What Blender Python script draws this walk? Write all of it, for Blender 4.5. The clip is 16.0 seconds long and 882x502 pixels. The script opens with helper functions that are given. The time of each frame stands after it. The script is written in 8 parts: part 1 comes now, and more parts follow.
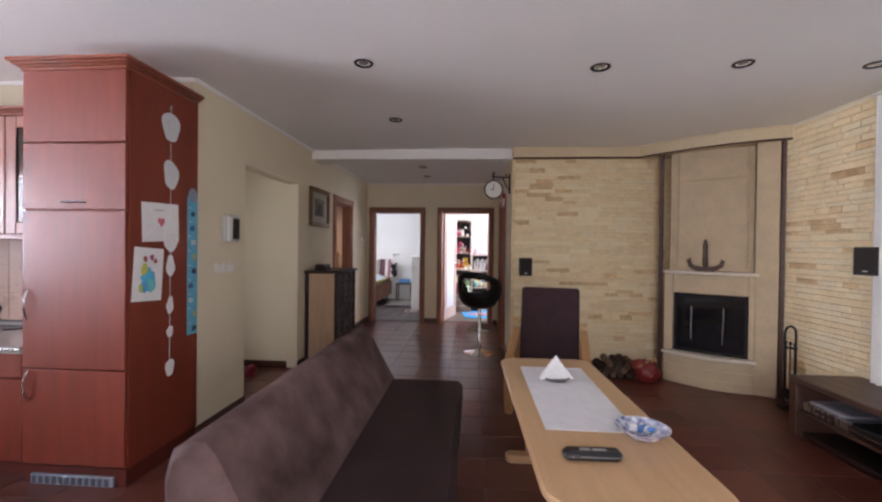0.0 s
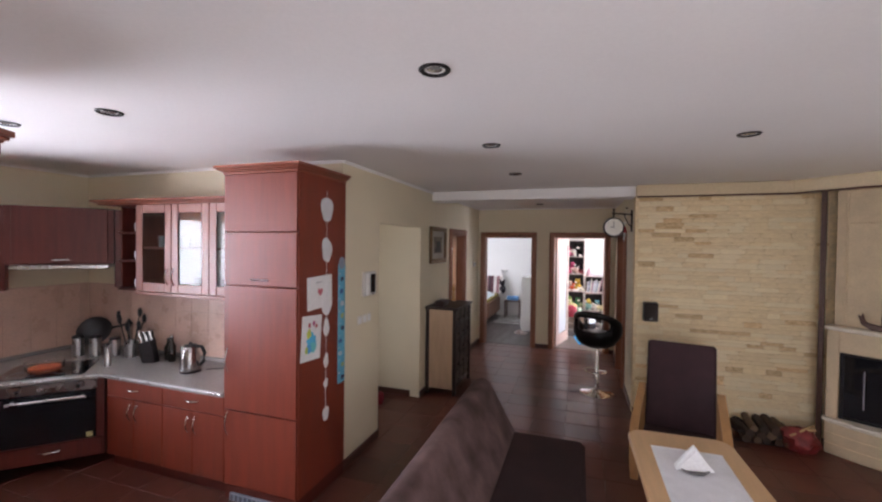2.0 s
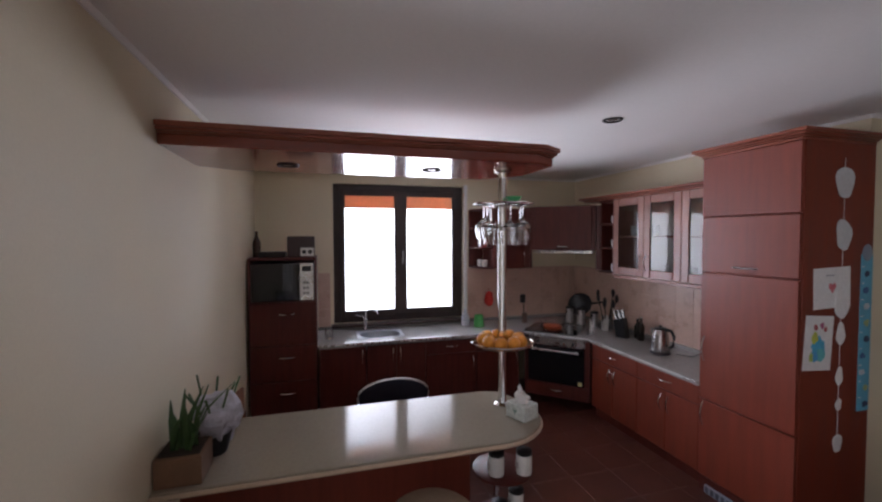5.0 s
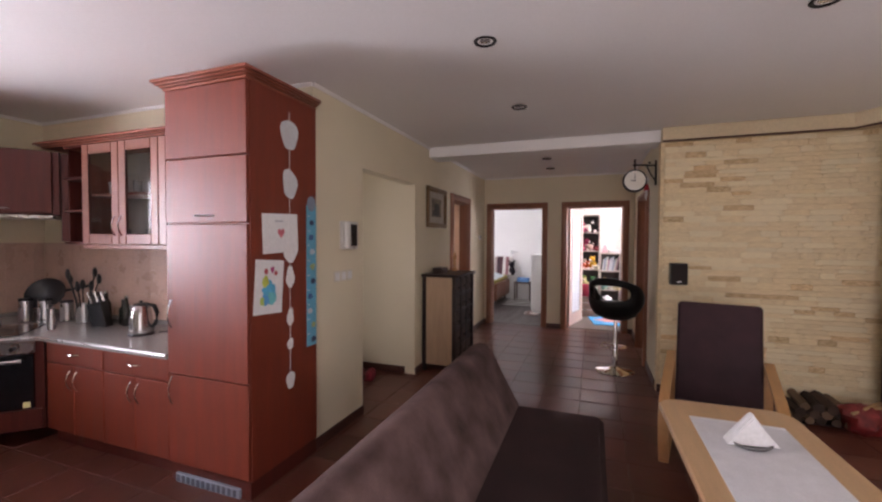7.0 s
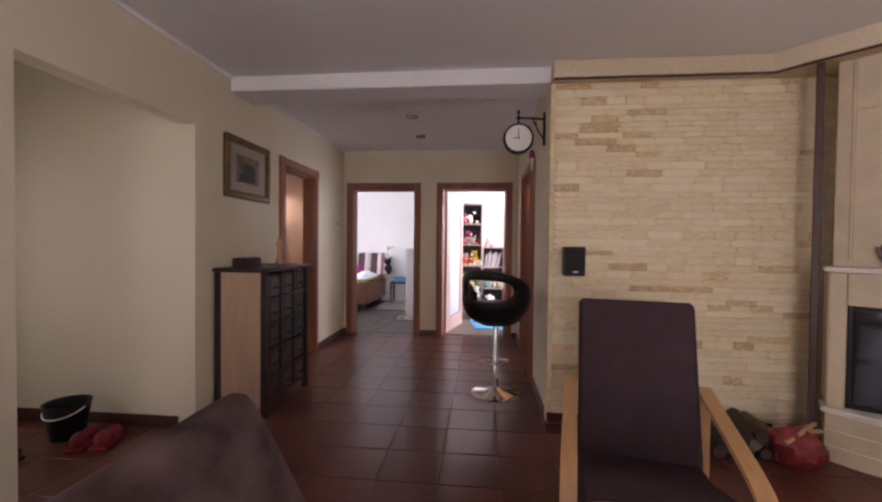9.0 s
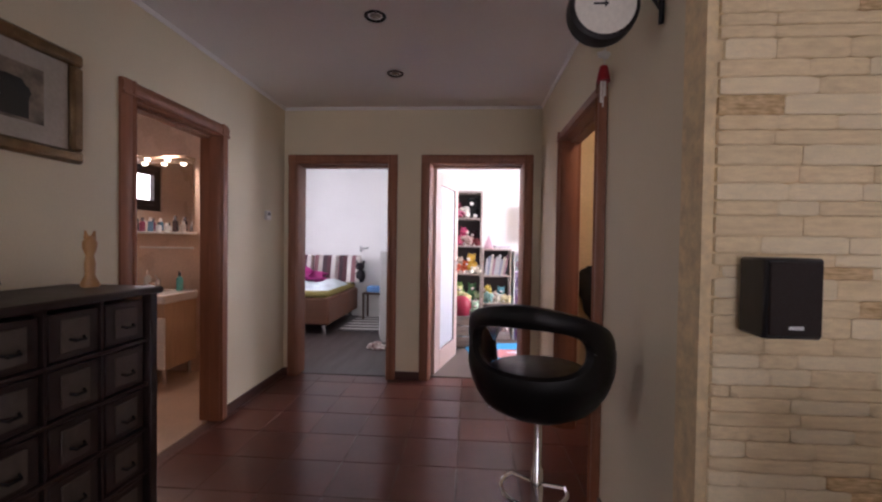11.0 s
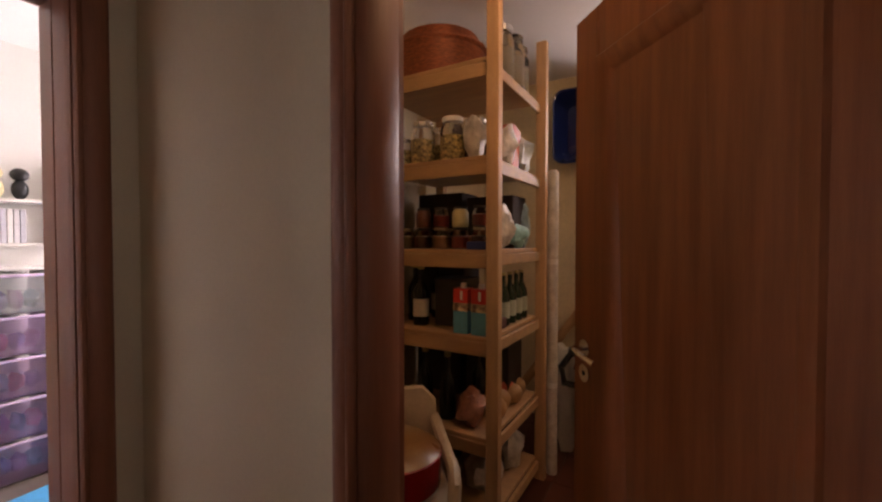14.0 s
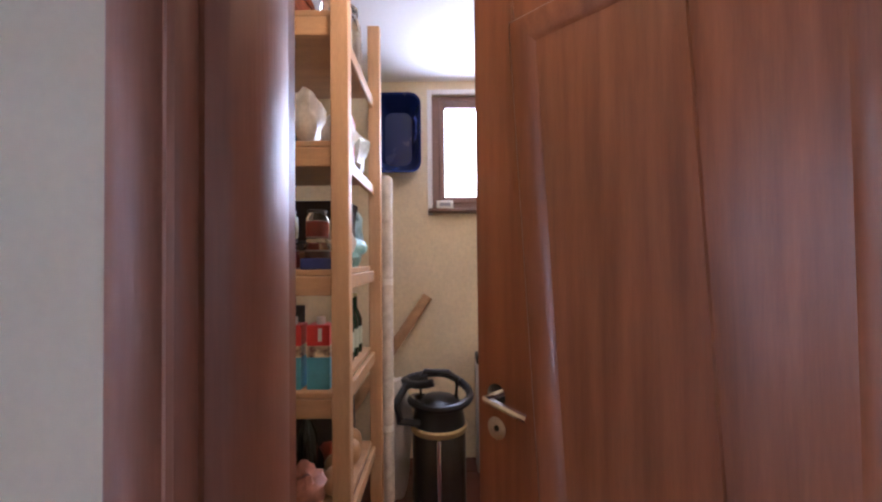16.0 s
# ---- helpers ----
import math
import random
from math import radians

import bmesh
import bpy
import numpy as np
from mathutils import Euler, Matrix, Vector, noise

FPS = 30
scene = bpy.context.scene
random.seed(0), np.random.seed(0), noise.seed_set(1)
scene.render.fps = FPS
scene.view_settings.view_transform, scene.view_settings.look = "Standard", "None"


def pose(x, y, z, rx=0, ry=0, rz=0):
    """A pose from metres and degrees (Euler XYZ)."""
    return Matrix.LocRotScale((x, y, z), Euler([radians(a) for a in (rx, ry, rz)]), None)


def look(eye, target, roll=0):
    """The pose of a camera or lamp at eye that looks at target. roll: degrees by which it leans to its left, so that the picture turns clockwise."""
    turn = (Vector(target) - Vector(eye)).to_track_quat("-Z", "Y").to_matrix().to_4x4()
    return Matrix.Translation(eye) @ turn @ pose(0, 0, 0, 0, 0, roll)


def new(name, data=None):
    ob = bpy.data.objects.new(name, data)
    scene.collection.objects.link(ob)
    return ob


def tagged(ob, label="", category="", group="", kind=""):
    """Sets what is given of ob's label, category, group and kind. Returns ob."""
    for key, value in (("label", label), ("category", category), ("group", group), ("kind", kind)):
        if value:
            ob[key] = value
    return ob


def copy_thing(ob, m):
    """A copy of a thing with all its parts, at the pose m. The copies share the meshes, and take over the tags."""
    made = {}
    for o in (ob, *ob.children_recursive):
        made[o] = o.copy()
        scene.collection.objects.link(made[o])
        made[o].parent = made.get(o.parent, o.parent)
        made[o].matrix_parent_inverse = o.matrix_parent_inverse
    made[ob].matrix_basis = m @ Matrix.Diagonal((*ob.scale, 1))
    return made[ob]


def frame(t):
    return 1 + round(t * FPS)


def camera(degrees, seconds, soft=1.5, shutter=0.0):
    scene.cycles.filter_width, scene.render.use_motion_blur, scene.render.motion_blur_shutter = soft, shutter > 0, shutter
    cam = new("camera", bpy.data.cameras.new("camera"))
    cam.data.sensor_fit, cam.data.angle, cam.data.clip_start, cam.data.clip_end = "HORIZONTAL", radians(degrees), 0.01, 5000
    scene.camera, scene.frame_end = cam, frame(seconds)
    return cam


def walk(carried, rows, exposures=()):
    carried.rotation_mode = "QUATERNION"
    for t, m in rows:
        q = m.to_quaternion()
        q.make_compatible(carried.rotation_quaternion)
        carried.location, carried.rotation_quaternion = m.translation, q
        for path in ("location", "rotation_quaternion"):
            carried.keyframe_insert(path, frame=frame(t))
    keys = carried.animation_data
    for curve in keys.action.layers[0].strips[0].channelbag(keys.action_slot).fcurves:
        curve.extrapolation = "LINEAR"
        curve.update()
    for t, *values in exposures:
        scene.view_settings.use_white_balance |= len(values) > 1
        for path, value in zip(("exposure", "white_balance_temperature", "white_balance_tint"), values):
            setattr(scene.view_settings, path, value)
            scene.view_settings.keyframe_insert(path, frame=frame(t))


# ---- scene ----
cam = camera(93.7, 16.0, soft=2.3)
PATH = [
    (0, (1.05, 0.302, 1.372), (0.897, 2.296, 1.354), 0.7),
    (0.5, (1.036, 0.24, 1.619), (0.848, 2.231, 1.595), 0.8),
    (1, (1.052, 0.234, 1.8), (0.865, 2.225, 1.769), 0.7),
    (1.5, (1.021, 0.21, 1.864), (0.799, 2.197, 1.828), 0.7),
    (2, (0.919, 0.143, 1.867), (0.283, 2.039, 1.832), 0.7),
    (2.5, (0.816, 0.048, 1.869), (-0.328, 1.688, 1.829), 0.7),
    (3, (0.807, -0.061, 1.868), (-0.803, 1.125, 1.834), 0.5),
    (3.2, (0.825, -0.105, 1.867), (-0.907, 0.894, 1.833), 0.4),
    (4.2, (0.82, -0.13, 1.83), (-1.169, 0.079, 1.79), 0.1),
    (5.3, (0.799, -0.048, 1.772), (-1.061, 0.685, 1.705), -0.3),
    (5.5, (0.828, 0.033, 1.734), (-0.975, 0.897, 1.678), -0.4),
    (6, (0.837, 0.212, 1.661), (-0.589, 1.612, 1.595), 0.2),
    (6.5, (0.855, 0.409, 1.543), (-0.13, 2.148, 1.492), 0.2),
    (7, (0.906, 0.703, 1.475), (0.214, 2.578, 1.417), 0.3),
    (7.5, (0.934, 1.052, 1.42), (0.475, 2.998, 1.365), 0.4),
    (8, (0.933, 1.396, 1.353), (0.677, 3.379, 1.303), 0.6),
    (8.5, (1.035, 1.795, 1.299), (0.81, 3.782, 1.252), 0.3),
    (9, (1.029, 2.178, 1.278), (0.83, 4.168, 1.238), 0.6),
    (11.5, (0.758, 4.457, 1.287), (0.631, 6.452, 1.247), 0.8),
    (12, (0.631, 4.921, 1.279), (0.513, 6.917, 1.246), 0.8),
    (12.5, (0.533, 5.371, 1.291), (0.539, 7.371, 1.253), 0.7),
    (13, (0.576, 5.751, 1.28), (1.293, 7.618, 1.25), -0.2),
    (13.5, (0.7, 6.086, 1.303), (1.947, 7.649, 1.26), -0.3),
    (14, (0.883, 6.376, 1.327), (2.605, 7.392, 1.283), 0.0),
    (14.5, (1.143, 6.599, 1.316), (3.038, 7.238, 1.335), 0.2),
    (15, (1.242, 6.721, 1.34), (3.222, 6.998, 1.351), -0.2),
    (15.5, (1.269, 6.778, 1.327), (3.266, 6.877, 1.368), -0.8),
    (16, (1.205, 6.756, 1.322), (3.205, 6.755, 1.362), -0.6),
]
EXPOSURES = [
    (0, 0.0, 6050, 20), (1.5, 0.12, 6050, 20), (2, 0.0, 6100, 20), (2.5, -0.25, 6150, 22), (3, -0.75, 6200, 24), (4.2, -1.05, 6050, 20), (5.5, -1.05, 6000, 19), (6, -1.0, 6250, 22),
    (6.5, -1.0, 6550, 26), (7, -0.05, 6450, 26), (7.5, 0.1, 6450, 27), (9, 0.1, 6250, 29), (11.5, -0.35, 6050, 28), (12.5, -0.72, 5900, 22), (13.5, -0.85, 5950, 24), (14, -0.85, 7200, 32),
    (14.4, 0.7, 6150, 21), (15, 0.82, 5350, 19), (15.5, 0.8, 4950, 20), (16, 0.66, 4850, 20)]
walk(cam, [(t, look(eye, target, roll)) for t, eye, target, roll in PATH], EXPOSURES)

# ---- light: daylight through the windows, small lamps where the place has them ----
world = bpy.data.worlds.new("sky")
scene.world = world
world.use_nodes = True
sky = world.node_tree.nodes.new("ShaderNodeTexSky")
sky.sky_type, sky.sun_disc = "NISHITA", False
sky.sun_elevation, sky.sun_rotation = radians(38), radians(200)
world.node_tree.links.new(sky.outputs[0], world.node_tree.nodes["Background"].inputs[0])
world.node_tree.nodes["Background"].inputs[1].default_value = 0.1


def window_light(name, at, towards, w, h, watts, colour=(1, 0.97, 0.93)):
    lamp = bpy.data.lights.new(name, "AREA")
    lamp.shape, lamp.size, lamp.size_y, lamp.energy, lamp.color = "RECTANGLE", w, h, watts, colour
    ob = new(name, lamp)
    ob.matrix_world = look(at, towards)
    return ob


def downlight(name, at, watts, colour):
    d = bpy.data.lights.new(name, "SPOT")
    d.energy, d.color, d.shadow_soft_size = watts, colour, 0.04
    d.spot_size, d.spot_blend = math.radians(165), 0.7
    ob = new(name, d)
    ob.matrix_basis = pose(*at)
    return ob


def bulb(name, at, watts, colour, radius=0.03):
    lamp = bpy.data.lights.new(name, "POINT")
    lamp.energy, lamp.color, lamp.shadow_soft_size = watts, colour, radius
    ob = new(name, lamp)
    ob.location = at
    return ob


window_light("daylight_kitchen", (-4.42, 0.76, 1.62), (0, 1.8, 2.75), 2.0, 1.95, 170, (0.95, 0.97, 1)).data.spread = radians(100)
window_light("daylight_terrace", (1.5, -0.98, 1.2), (1.3, 3, 1.9), 2.4, 2.2, 46)
window_light("daylight_east", (4.16, 2.25, 1.3), (0, 2.25, 1.3), 1.9, 2.1, 9)
window_light("daylight_bedroom", (-2.76, 9.6, 1.55), (0, 9.6, 1.55), 1.6, 1.3, 55, (0.95, 0.98, 1))
window_light("daylight_playroom", (2.76, 9.0, 1.55), (0, 9.0, 1.55), 1.4, 1.4, 95, (0.97, 0.98, 1))
window_light("daylight_bathroom", (-3.16, 6.92, 1.9), (0, 6.92, 1.9), 0.55, 0.55, 6)
window_light("daylight_pantry", (4.15, 6.52, 2.05), (0, 6.52, 1.9), 0.55, 0.75, 18)
window_light("daylight_entrance", (-2.76, 3.98, 1.3), (0, 3.98, 1.3), 0.5, 1.4, 5)
bulb("glow_pantry", (2.15, 6.5, 2.4), 13, (1, 0.66, 0.36), 0.05)
downlight("glow_bath_a", (-2.35, 7.6, 2.08), 17, (1, 0.82, 0.64))
downlight("glow_bath_b", (-1.95, 7.6, 2.08), 17, (1, 0.82, 0.64))

# ---- materials ----
def mat(name, col, rough=0.5, metal=0.0, var=0.12, scale=5.0, fine=70.0, bump=0.05, stretch=(1, 1, 1), coat=0.0, rnd=0.0, col2=None, spec=0.5, fine_amt=0.06):
    m = bpy.data.materials.new(name)
    m.use_nodes = True
    nt = m.node_tree
    n, l = nt.nodes, nt.links
    p = n["Principled BSDF"]
    tc, mp = n.new("ShaderNodeTexCoord"), n.new("ShaderNodeMapping")
    mp.inputs["Scale"].default_value = stretch
    l.new(tc.outputs["Object"], mp.inputs["Vector"])
    vec = mp.outputs[0]
    if rnd:
        info = n.new("ShaderNodeObjectInfo")
        sh = n.new("ShaderNodeVectorMath")
        sh.operation = "MULTIPLY_ADD"
        l.new(info.outputs["Random"], sh.inputs[0])
        sh.inputs[1].default_value = (37, 23, 11)
        l.new(vec, sh.inputs[2])
        vec = sh.outputs[0]
    big, small = n.new("ShaderNodeTexNoise"), n.new("ShaderNodeTexNoise")
    big.inputs["Scale"].default_value, small.inputs["Scale"].default_value = scale, fine
    big.inputs["Detail"].default_value, small.inputs["Detail"].default_value = 4, 3
    l.new(vec, big.inputs["Vector"]), l.new(vec, small.inputs["Vector"])
    ramp = n.new("ShaderNodeValToRGB")
    a = tuple(c * (1 - var) for c in col)
    b = tuple(min(1, c * (1 + var)) for c in (col2 or col))
    ramp.color_ramp.elements[0].color, ramp.color_ramp.elements[1].color = (*a, 1), (*b, 1)
    ramp.color_ramp.elements[0].position, ramp.color_ramp.elements[1].position = 0.3, 0.7
    l.new(big.outputs[0], ramp.inputs[0])
    mul = n.new("ShaderNodeHueSaturation")
    val = n.new("ShaderNodeMapRange")
    val.inputs[1].default_value, val.inputs[2].default_value = 0.3, 0.7
    val.inputs[3].default_value, val.inputs[4].default_value = 1 - fine_amt, 1 + fine_amt
    l.new(small.outputs[0], val.inputs[0])
    last = val.outputs[0]
    if rnd:
        r = n.new("ShaderNodeMapRange")
        r.inputs[3].default_value, r.inputs[4].default_value = 1 - rnd, 1 + rnd
        l.new(info.outputs["Random"], r.inputs[0])
        mm = n.new("ShaderNodeMath")
        mm.operation = "MULTIPLY"
        l.new(last, mm.inputs[0]), l.new(r.outputs[0], mm.inputs[1])
        last = mm.outputs[0]
    l.new(last, mul.inputs["Value"])
    l.new(ramp.outputs[0], mul.inputs["Color"])
    l.new(mul.outputs[0], p.inputs["Base Color"])
    rr = n.new("ShaderNodeMapRange")
    rr.inputs[1].default_value, rr.inputs[2].default_value = 0.3, 0.7
    rr.inputs[3].default_value, rr.inputs[4].default_value = rough * 0.85, min(1, rough * 1.15)
    l.new(big.outputs[0], rr.inputs[0]), l.new(rr.outputs[0], p.inputs["Roughness"])
    p.inputs["Metallic"].default_value = metal
    p.inputs["Coat Weight"].default_value = coat
    p.inputs["Coat Roughness"].default_value = 0.12
    p.inputs["Specular IOR Level"].default_value = spec
    if bump:
        bp = n.new("ShaderNodeBump")
        bp.inputs["Strength"].default_value, bp.inputs["Distance"].default_value = bump, 0.004
        l.new(small.outputs[0], bp.inputs["Height"]), l.new(bp.outputs[0], p.inputs["Normal"])
    return m


def glass(name, col=(1, 1, 1), rough=0.0, trans=1.0):
    m = bpy.data.materials.new(name)
    m.use_nodes = True
    p = m.node_tree.nodes["Principled BSDF"]
    p.inputs["Base Color"].default_value = (*col, 1)
    p.inputs["Transmission Weight"].default_value, p.inputs["Roughness"].default_value, p.inputs["IOR"].default_value = trans, rough, 1.45
    return m


def glow(name, col, power):
    m = bpy.data.materials.new(name)
    m.use_nodes = True
    p = m.node_tree.nodes["Principled BSDF"]
    p.inputs["Base Color"].default_value = (*col, 1)
    p.inputs["Emission Color"].default_value, p.inputs["Emission Strength"].default_value = (*col, 1), power
    return m


CREAM = mat("cream_paint", (0.76, 0.68, 0.5), 0.75, var=0.035, scale=1.5, fine=90, bump=0.12, fine_amt=0.02)
WHITE_WALL = mat("white_paint", (0.8, 0.79, 0.76), 0.75, var=0.03, scale=1.5, fine=90, bump=0.1, fine_amt=0.02)
CEIL = mat("ceiling_paint", (0.87, 0.85, 0.83), 0.8, var=0.025, scale=0.8, fine=60, bump=0.06, fine_amt=0.015)
PANTRY_WALL = mat("pantry_plaster", (0.74, 0.64, 0.44), 0.85, var=0.06, scale=3, fine=50, bump=0.25)
BATH_WALL = mat("bath_tile", (0.7, 0.53, 0.41), 0.3, var=0.08, scale=3, fine=40, bump=0.05)
CHERRY = mat("cherry_veneer", (0.19, 0.036, 0.018), 0.46, var=0.12, scale=3, fine=40, bump=0.04, stretch=(9, 9, 0.8), coat=0.05, spec=0.4)
CHERRY_TRIM = mat("cherry_trim", (0.26, 0.075, 0.042), 0.34, var=0.16, scale=3, fine=40, bump=0.05, stretch=(3, 3, 3), coat=0.2)
# the same cherry, darkened: shade of window-side and recessed parts is in the colour
CHERRY_SHADED = mat("shaded_cherry_veneer", (0.095, 0.019, 0.013), 0.45, var=0.18, scale=3, fine=40, bump=0.05, stretch=(9, 9, 0.8), coat=0.08, spec=0.35)
GLASSDOOR_WOOD = mat("rose_wood_frame", (0.27, 0.105, 0.07), 0.4, var=0.12, scale=4, fine=40, stretch=(6, 6, 1), coat=0.15)
CASING = mat("walnut_casing", (0.275, 0.11, 0.056), 0.46, var=0.16, scale=3, fine=35, bump=0.06, stretch=(8, 8, 0.6), coat=0.04)
DOOR_WOOD = mat("alder_door", (0.29, 0.1, 0.036), 0.38, var=0.26, scale=3, fine=35, bump=0.05, stretch=(10, 10, 0.6), coat=0.2)
PALE_DOOR = mat("pale_door_laminate", (0.62, 0.47, 0.4), 0.45, var=0.07, scale=3, fine=35, stretch=(10, 10, 0.6))
PINE = mat("pine_board", (0.46, 0.28, 0.14), 0.55, var=0.16, scale=3, fine=40, bump=0.1, stretch=(6, 1.2, 6))
PINE_POST = mat("pine_post", (0.54, 0.34, 0.18), 0.55, var=0.16, scale=3, fine=40, bump=0.1, stretch=(8, 8, 1))
BEECH = mat("beech_top", (0.58, 0.37, 0.2), 0.33, var=0.08, scale=3, fine=40, bump=0.03, stretch=(9, 1, 9), coat=0.2)
BENT = mat("bent_birch", (0.5, 0.27, 0.11), 0.4, var=0.12, scale=4, fine=40, stretch=(6, 2, 2))
WALNUT = mat("walnut_board", (0.085, 0.042, 0.029), 0.4, var=0.2, scale=3, fine=40, stretch=(9, 1, 9))
BLACKWOOD = mat("black_stained_wood", (0.028, 0.016, 0.014), 0.42, var=0.25, scale=5, fine=50)
PALE_PANEL = mat("pale_beech_panel", (0.52, 0.36, 0.23), 0.5, var=0.08, scale=4, stretch=(8, 8, 1))
SOFA = mat("brown_velour", (0.078, 0.04, 0.036), 0.8, var=0.4, scale=5, fine=140, bump=0.3, col2=(0.13, 0.082, 0.078), spec=0.3)
SOFA_SEAT = mat("dark_brown_velour", (0.042, 0.024, 0.024), 0.9, var=0.3, scale=4, fine=140, bump=0.3, spec=0.2)
CHAIR_CLOTH = mat("plum_brown_cloth", (0.05, 0.026, 0.03), 0.8, var=0.3, scale=5, fine=150, bump=0.3, spec=0.25)
LEATHER = mat("black_leatherette", (0.005, 0.0045, 0.0045), 0.4, var=0.2, scale=10, fine=120, bump=0.15, spec=0.25)
CHROME = mat("chrome", (0.8, 0.8, 0.8), 0.12, metal=1, var=0.04, bump=0)
STEEL = mat("brushed_steel", (0.62, 0.62, 0.62), 0.28, metal=1, var=0.06, fine=120, bump=0.03, stretch=(1, 8, 1))
IRON = mat("black_iron", (0.02, 0.018, 0.018), 0.5, metal=0.6, var=0.2)
BLACK = mat("black_plastic", (0.012, 0.012, 0.014), 0.35, var=0.2)
DARKGLASS = mat("dark_glass", (0.012, 0.013, 0.016), 0.06, var=0.2, bump=0, spec=0.6)
WHITE = mat("white_plastic", (0.78, 0.77, 0.74), 0.4, var=0.03)
PAPER = mat("white_paper", (0.82, 0.82, 0.82), 0.8, var=0.03, scale=20)
LINEN = mat("white_linen", (0.78, 0.78, 0.8), 0.9, var=0.05, scale=14, fine=200, bump=0.3)
GRANITE = mat("speckled_worktop", (0.3, 0.29, 0.28), 0.16, var=0.12, scale=140, fine=300, bump=0.0, col2=(0.38, 0.37, 0.36), fine_amt=0.06)
BAR_TOP = mat("beige_stone_laminate", (0.3, 0.26, 0.2), 0.1, var=0.015, scale=60, fine=260, bump=0.0, col2=(0.315, 0.275, 0.215), fine_amt=0.01)
EDGE_TRIM = mat("light_edge_strip", (0.55, 0.42, 0.3), 0.4)
SPLASH = mat("pinkish_splash_tile", (0.62, 0.43, 0.34), 0.3, var=0.06, scale=6)
FP_STONE = mat("cream_sandstone", (0.58, 0.46, 0.3), 0.7, var=0.09, scale=7, fine=80, bump=0.3)
FP_LEDGE = mat("pale_stone_ledge", (0.72, 0.66, 0.56), 0.6, var=0.06, scale=9, bump=0.2)
SOOT = mat("sooty_brick", (0.03, 0.027, 0.025), 0.9, var=0.4, scale=9, bump=0.5)
FRAME_DARK = mat("dark_window_frame", (0.04, 0.024, 0.02), 0.4, var=0.2, stretch=(4, 4, 1))
FRAME_WHITE = mat("white_window_frame", (0.78, 0.77, 0.75), 0.4, var=0.03)
ORANGE_BLIND = mat("orange_blind", (0.8, 0.42, 0.24), 0.9, var=0.06, scale=30, bump=0)
tl = ORANGE_BLIND.node_tree.nodes.new("ShaderNodeBsdfTranslucent")
tl.inputs[0].default_value = (0.9, 0.5, 0.3, 1)
mx = ORANGE_BLIND.node_tree.nodes.new("ShaderNodeMixShader")
mx.inputs[0].default_value = 0.2
ORANGE_BLIND.node_tree.links.new(ORANGE_BLIND.node_tree.nodes["Principled BSDF"].outputs[0], mx.inputs[1])
ORANGE_BLIND.node_tree.links.new(tl.outputs[0], mx.inputs[2])
ORANGE_BLIND.node_tree.links.new(mx.outputs[0], ORANGE_BLIND.node_tree.nodes["Material Output"].inputs[0])
CURTAIN = mat("white_curtain", (0.8, 0.78, 0.74), 0.9, var=0.04, scale=20, fine=200, bump=0.3)
GOLD_FRAME = mat("gilt_frame", (0.2, 0.125, 0.055), 0.4, metal=0.5, var=0.25, scale=20)
DUSK = mat("dusky_canvas", (0.1, 0.085, 0.07), 0.7, var=0.5, scale=9, col2=(0.24, 0.2, 0.15))
MOUNT = mat("pale_mount", (0.42, 0.38, 0.32), 0.8)
GROUT = mat("light_grout", (0.125, 0.07, 0.055), 0.75, var=0.2, scale=9)
TILE = mat("terracotta_gres", (0.1, 0.03, 0.02), 0.3, var=0.13, scale=1.4, fine=25, bump=0, rnd=0.12, col2=(0.13, 0.04, 0.027), spec=0.4)
for link in TILE.node_tree.links:
    if link.to_socket.name == "Roughness":
        link.from_node.inputs[3].default_value, link.from_node.inputs[4].default_value = 0.28, 0.31
SKIRT = mat("brown_skirting_tile", (0.085, 0.036, 0.027), 0.35, var=0.2)
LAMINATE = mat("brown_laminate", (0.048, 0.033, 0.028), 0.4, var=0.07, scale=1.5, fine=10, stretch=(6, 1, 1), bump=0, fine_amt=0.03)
OAK_FLOOR = mat("grey_brown_laminate", (0.17, 0.135, 0.115), 0.35, var=0.14, scale=3, fine=30, stretch=(9, 1, 1))
BATH_FLOOR = mat("beige_bath_tile", (0.5, 0.35, 0.24), 0.35, var=0.1, scale=4)
STONE = mat("sandstone_strip", (0.84, 0.67, 0.4), 0.85, var=0.07, scale=4, fine=35, bump=0.25, rnd=0.04, col2=(0.88, 0.73, 0.47))
STONE_OCHRE = mat("ochre_sandstone_strip", (0.66, 0.42, 0.19), 0.85, var=0.2, scale=6, fine=40, bump=0.25, rnd=0.15, col2=(0.78, 0.6, 0.34))
STONE_PALE = mat("pale_sandstone_strip", (0.9, 0.77, 0.52), 0.85, var=0.06, scale=5, fine=40, bump=0.2, rnd=0.05)
MORTAR = mat("sandy_mortar", (0.82, 0.66, 0.4), 0.9, var=0.15, scale=20, bump=0.5)
CLEAR = glass("clear_glass")
PANE = glass("window_pane")
FROST = glass("cabinet_glass", (0.95, 0.97, 0.95), 0.04, 1.0)
MIRROR = mat("mirror_silver", (0.9, 0.9, 0.9), 0.02, metal=1, var=0, bump=0, fine_amt=0)
LAMP_FACE = mat("lamp_reflector", (0.7, 0.7, 0.68), 0.2, metal=0.7)
SPOT_ON = glow("lit_spot", (1, 0.85, 0.6), 12)
PAINTS = {}


def paint(r, g, b, rough=0.5, metal=0.0, var=0.1):
    """A plain coloured surface with slight mottling, one per colour."""
    key = (r, g, b, rough, metal)
    if key not in PAINTS:
        PAINTS[key] = mat("paint_%d" % len(PAINTS), (r, g, b), rough, metal, var=var, scale=12, bump=0.05)
    return PAINTS[key]


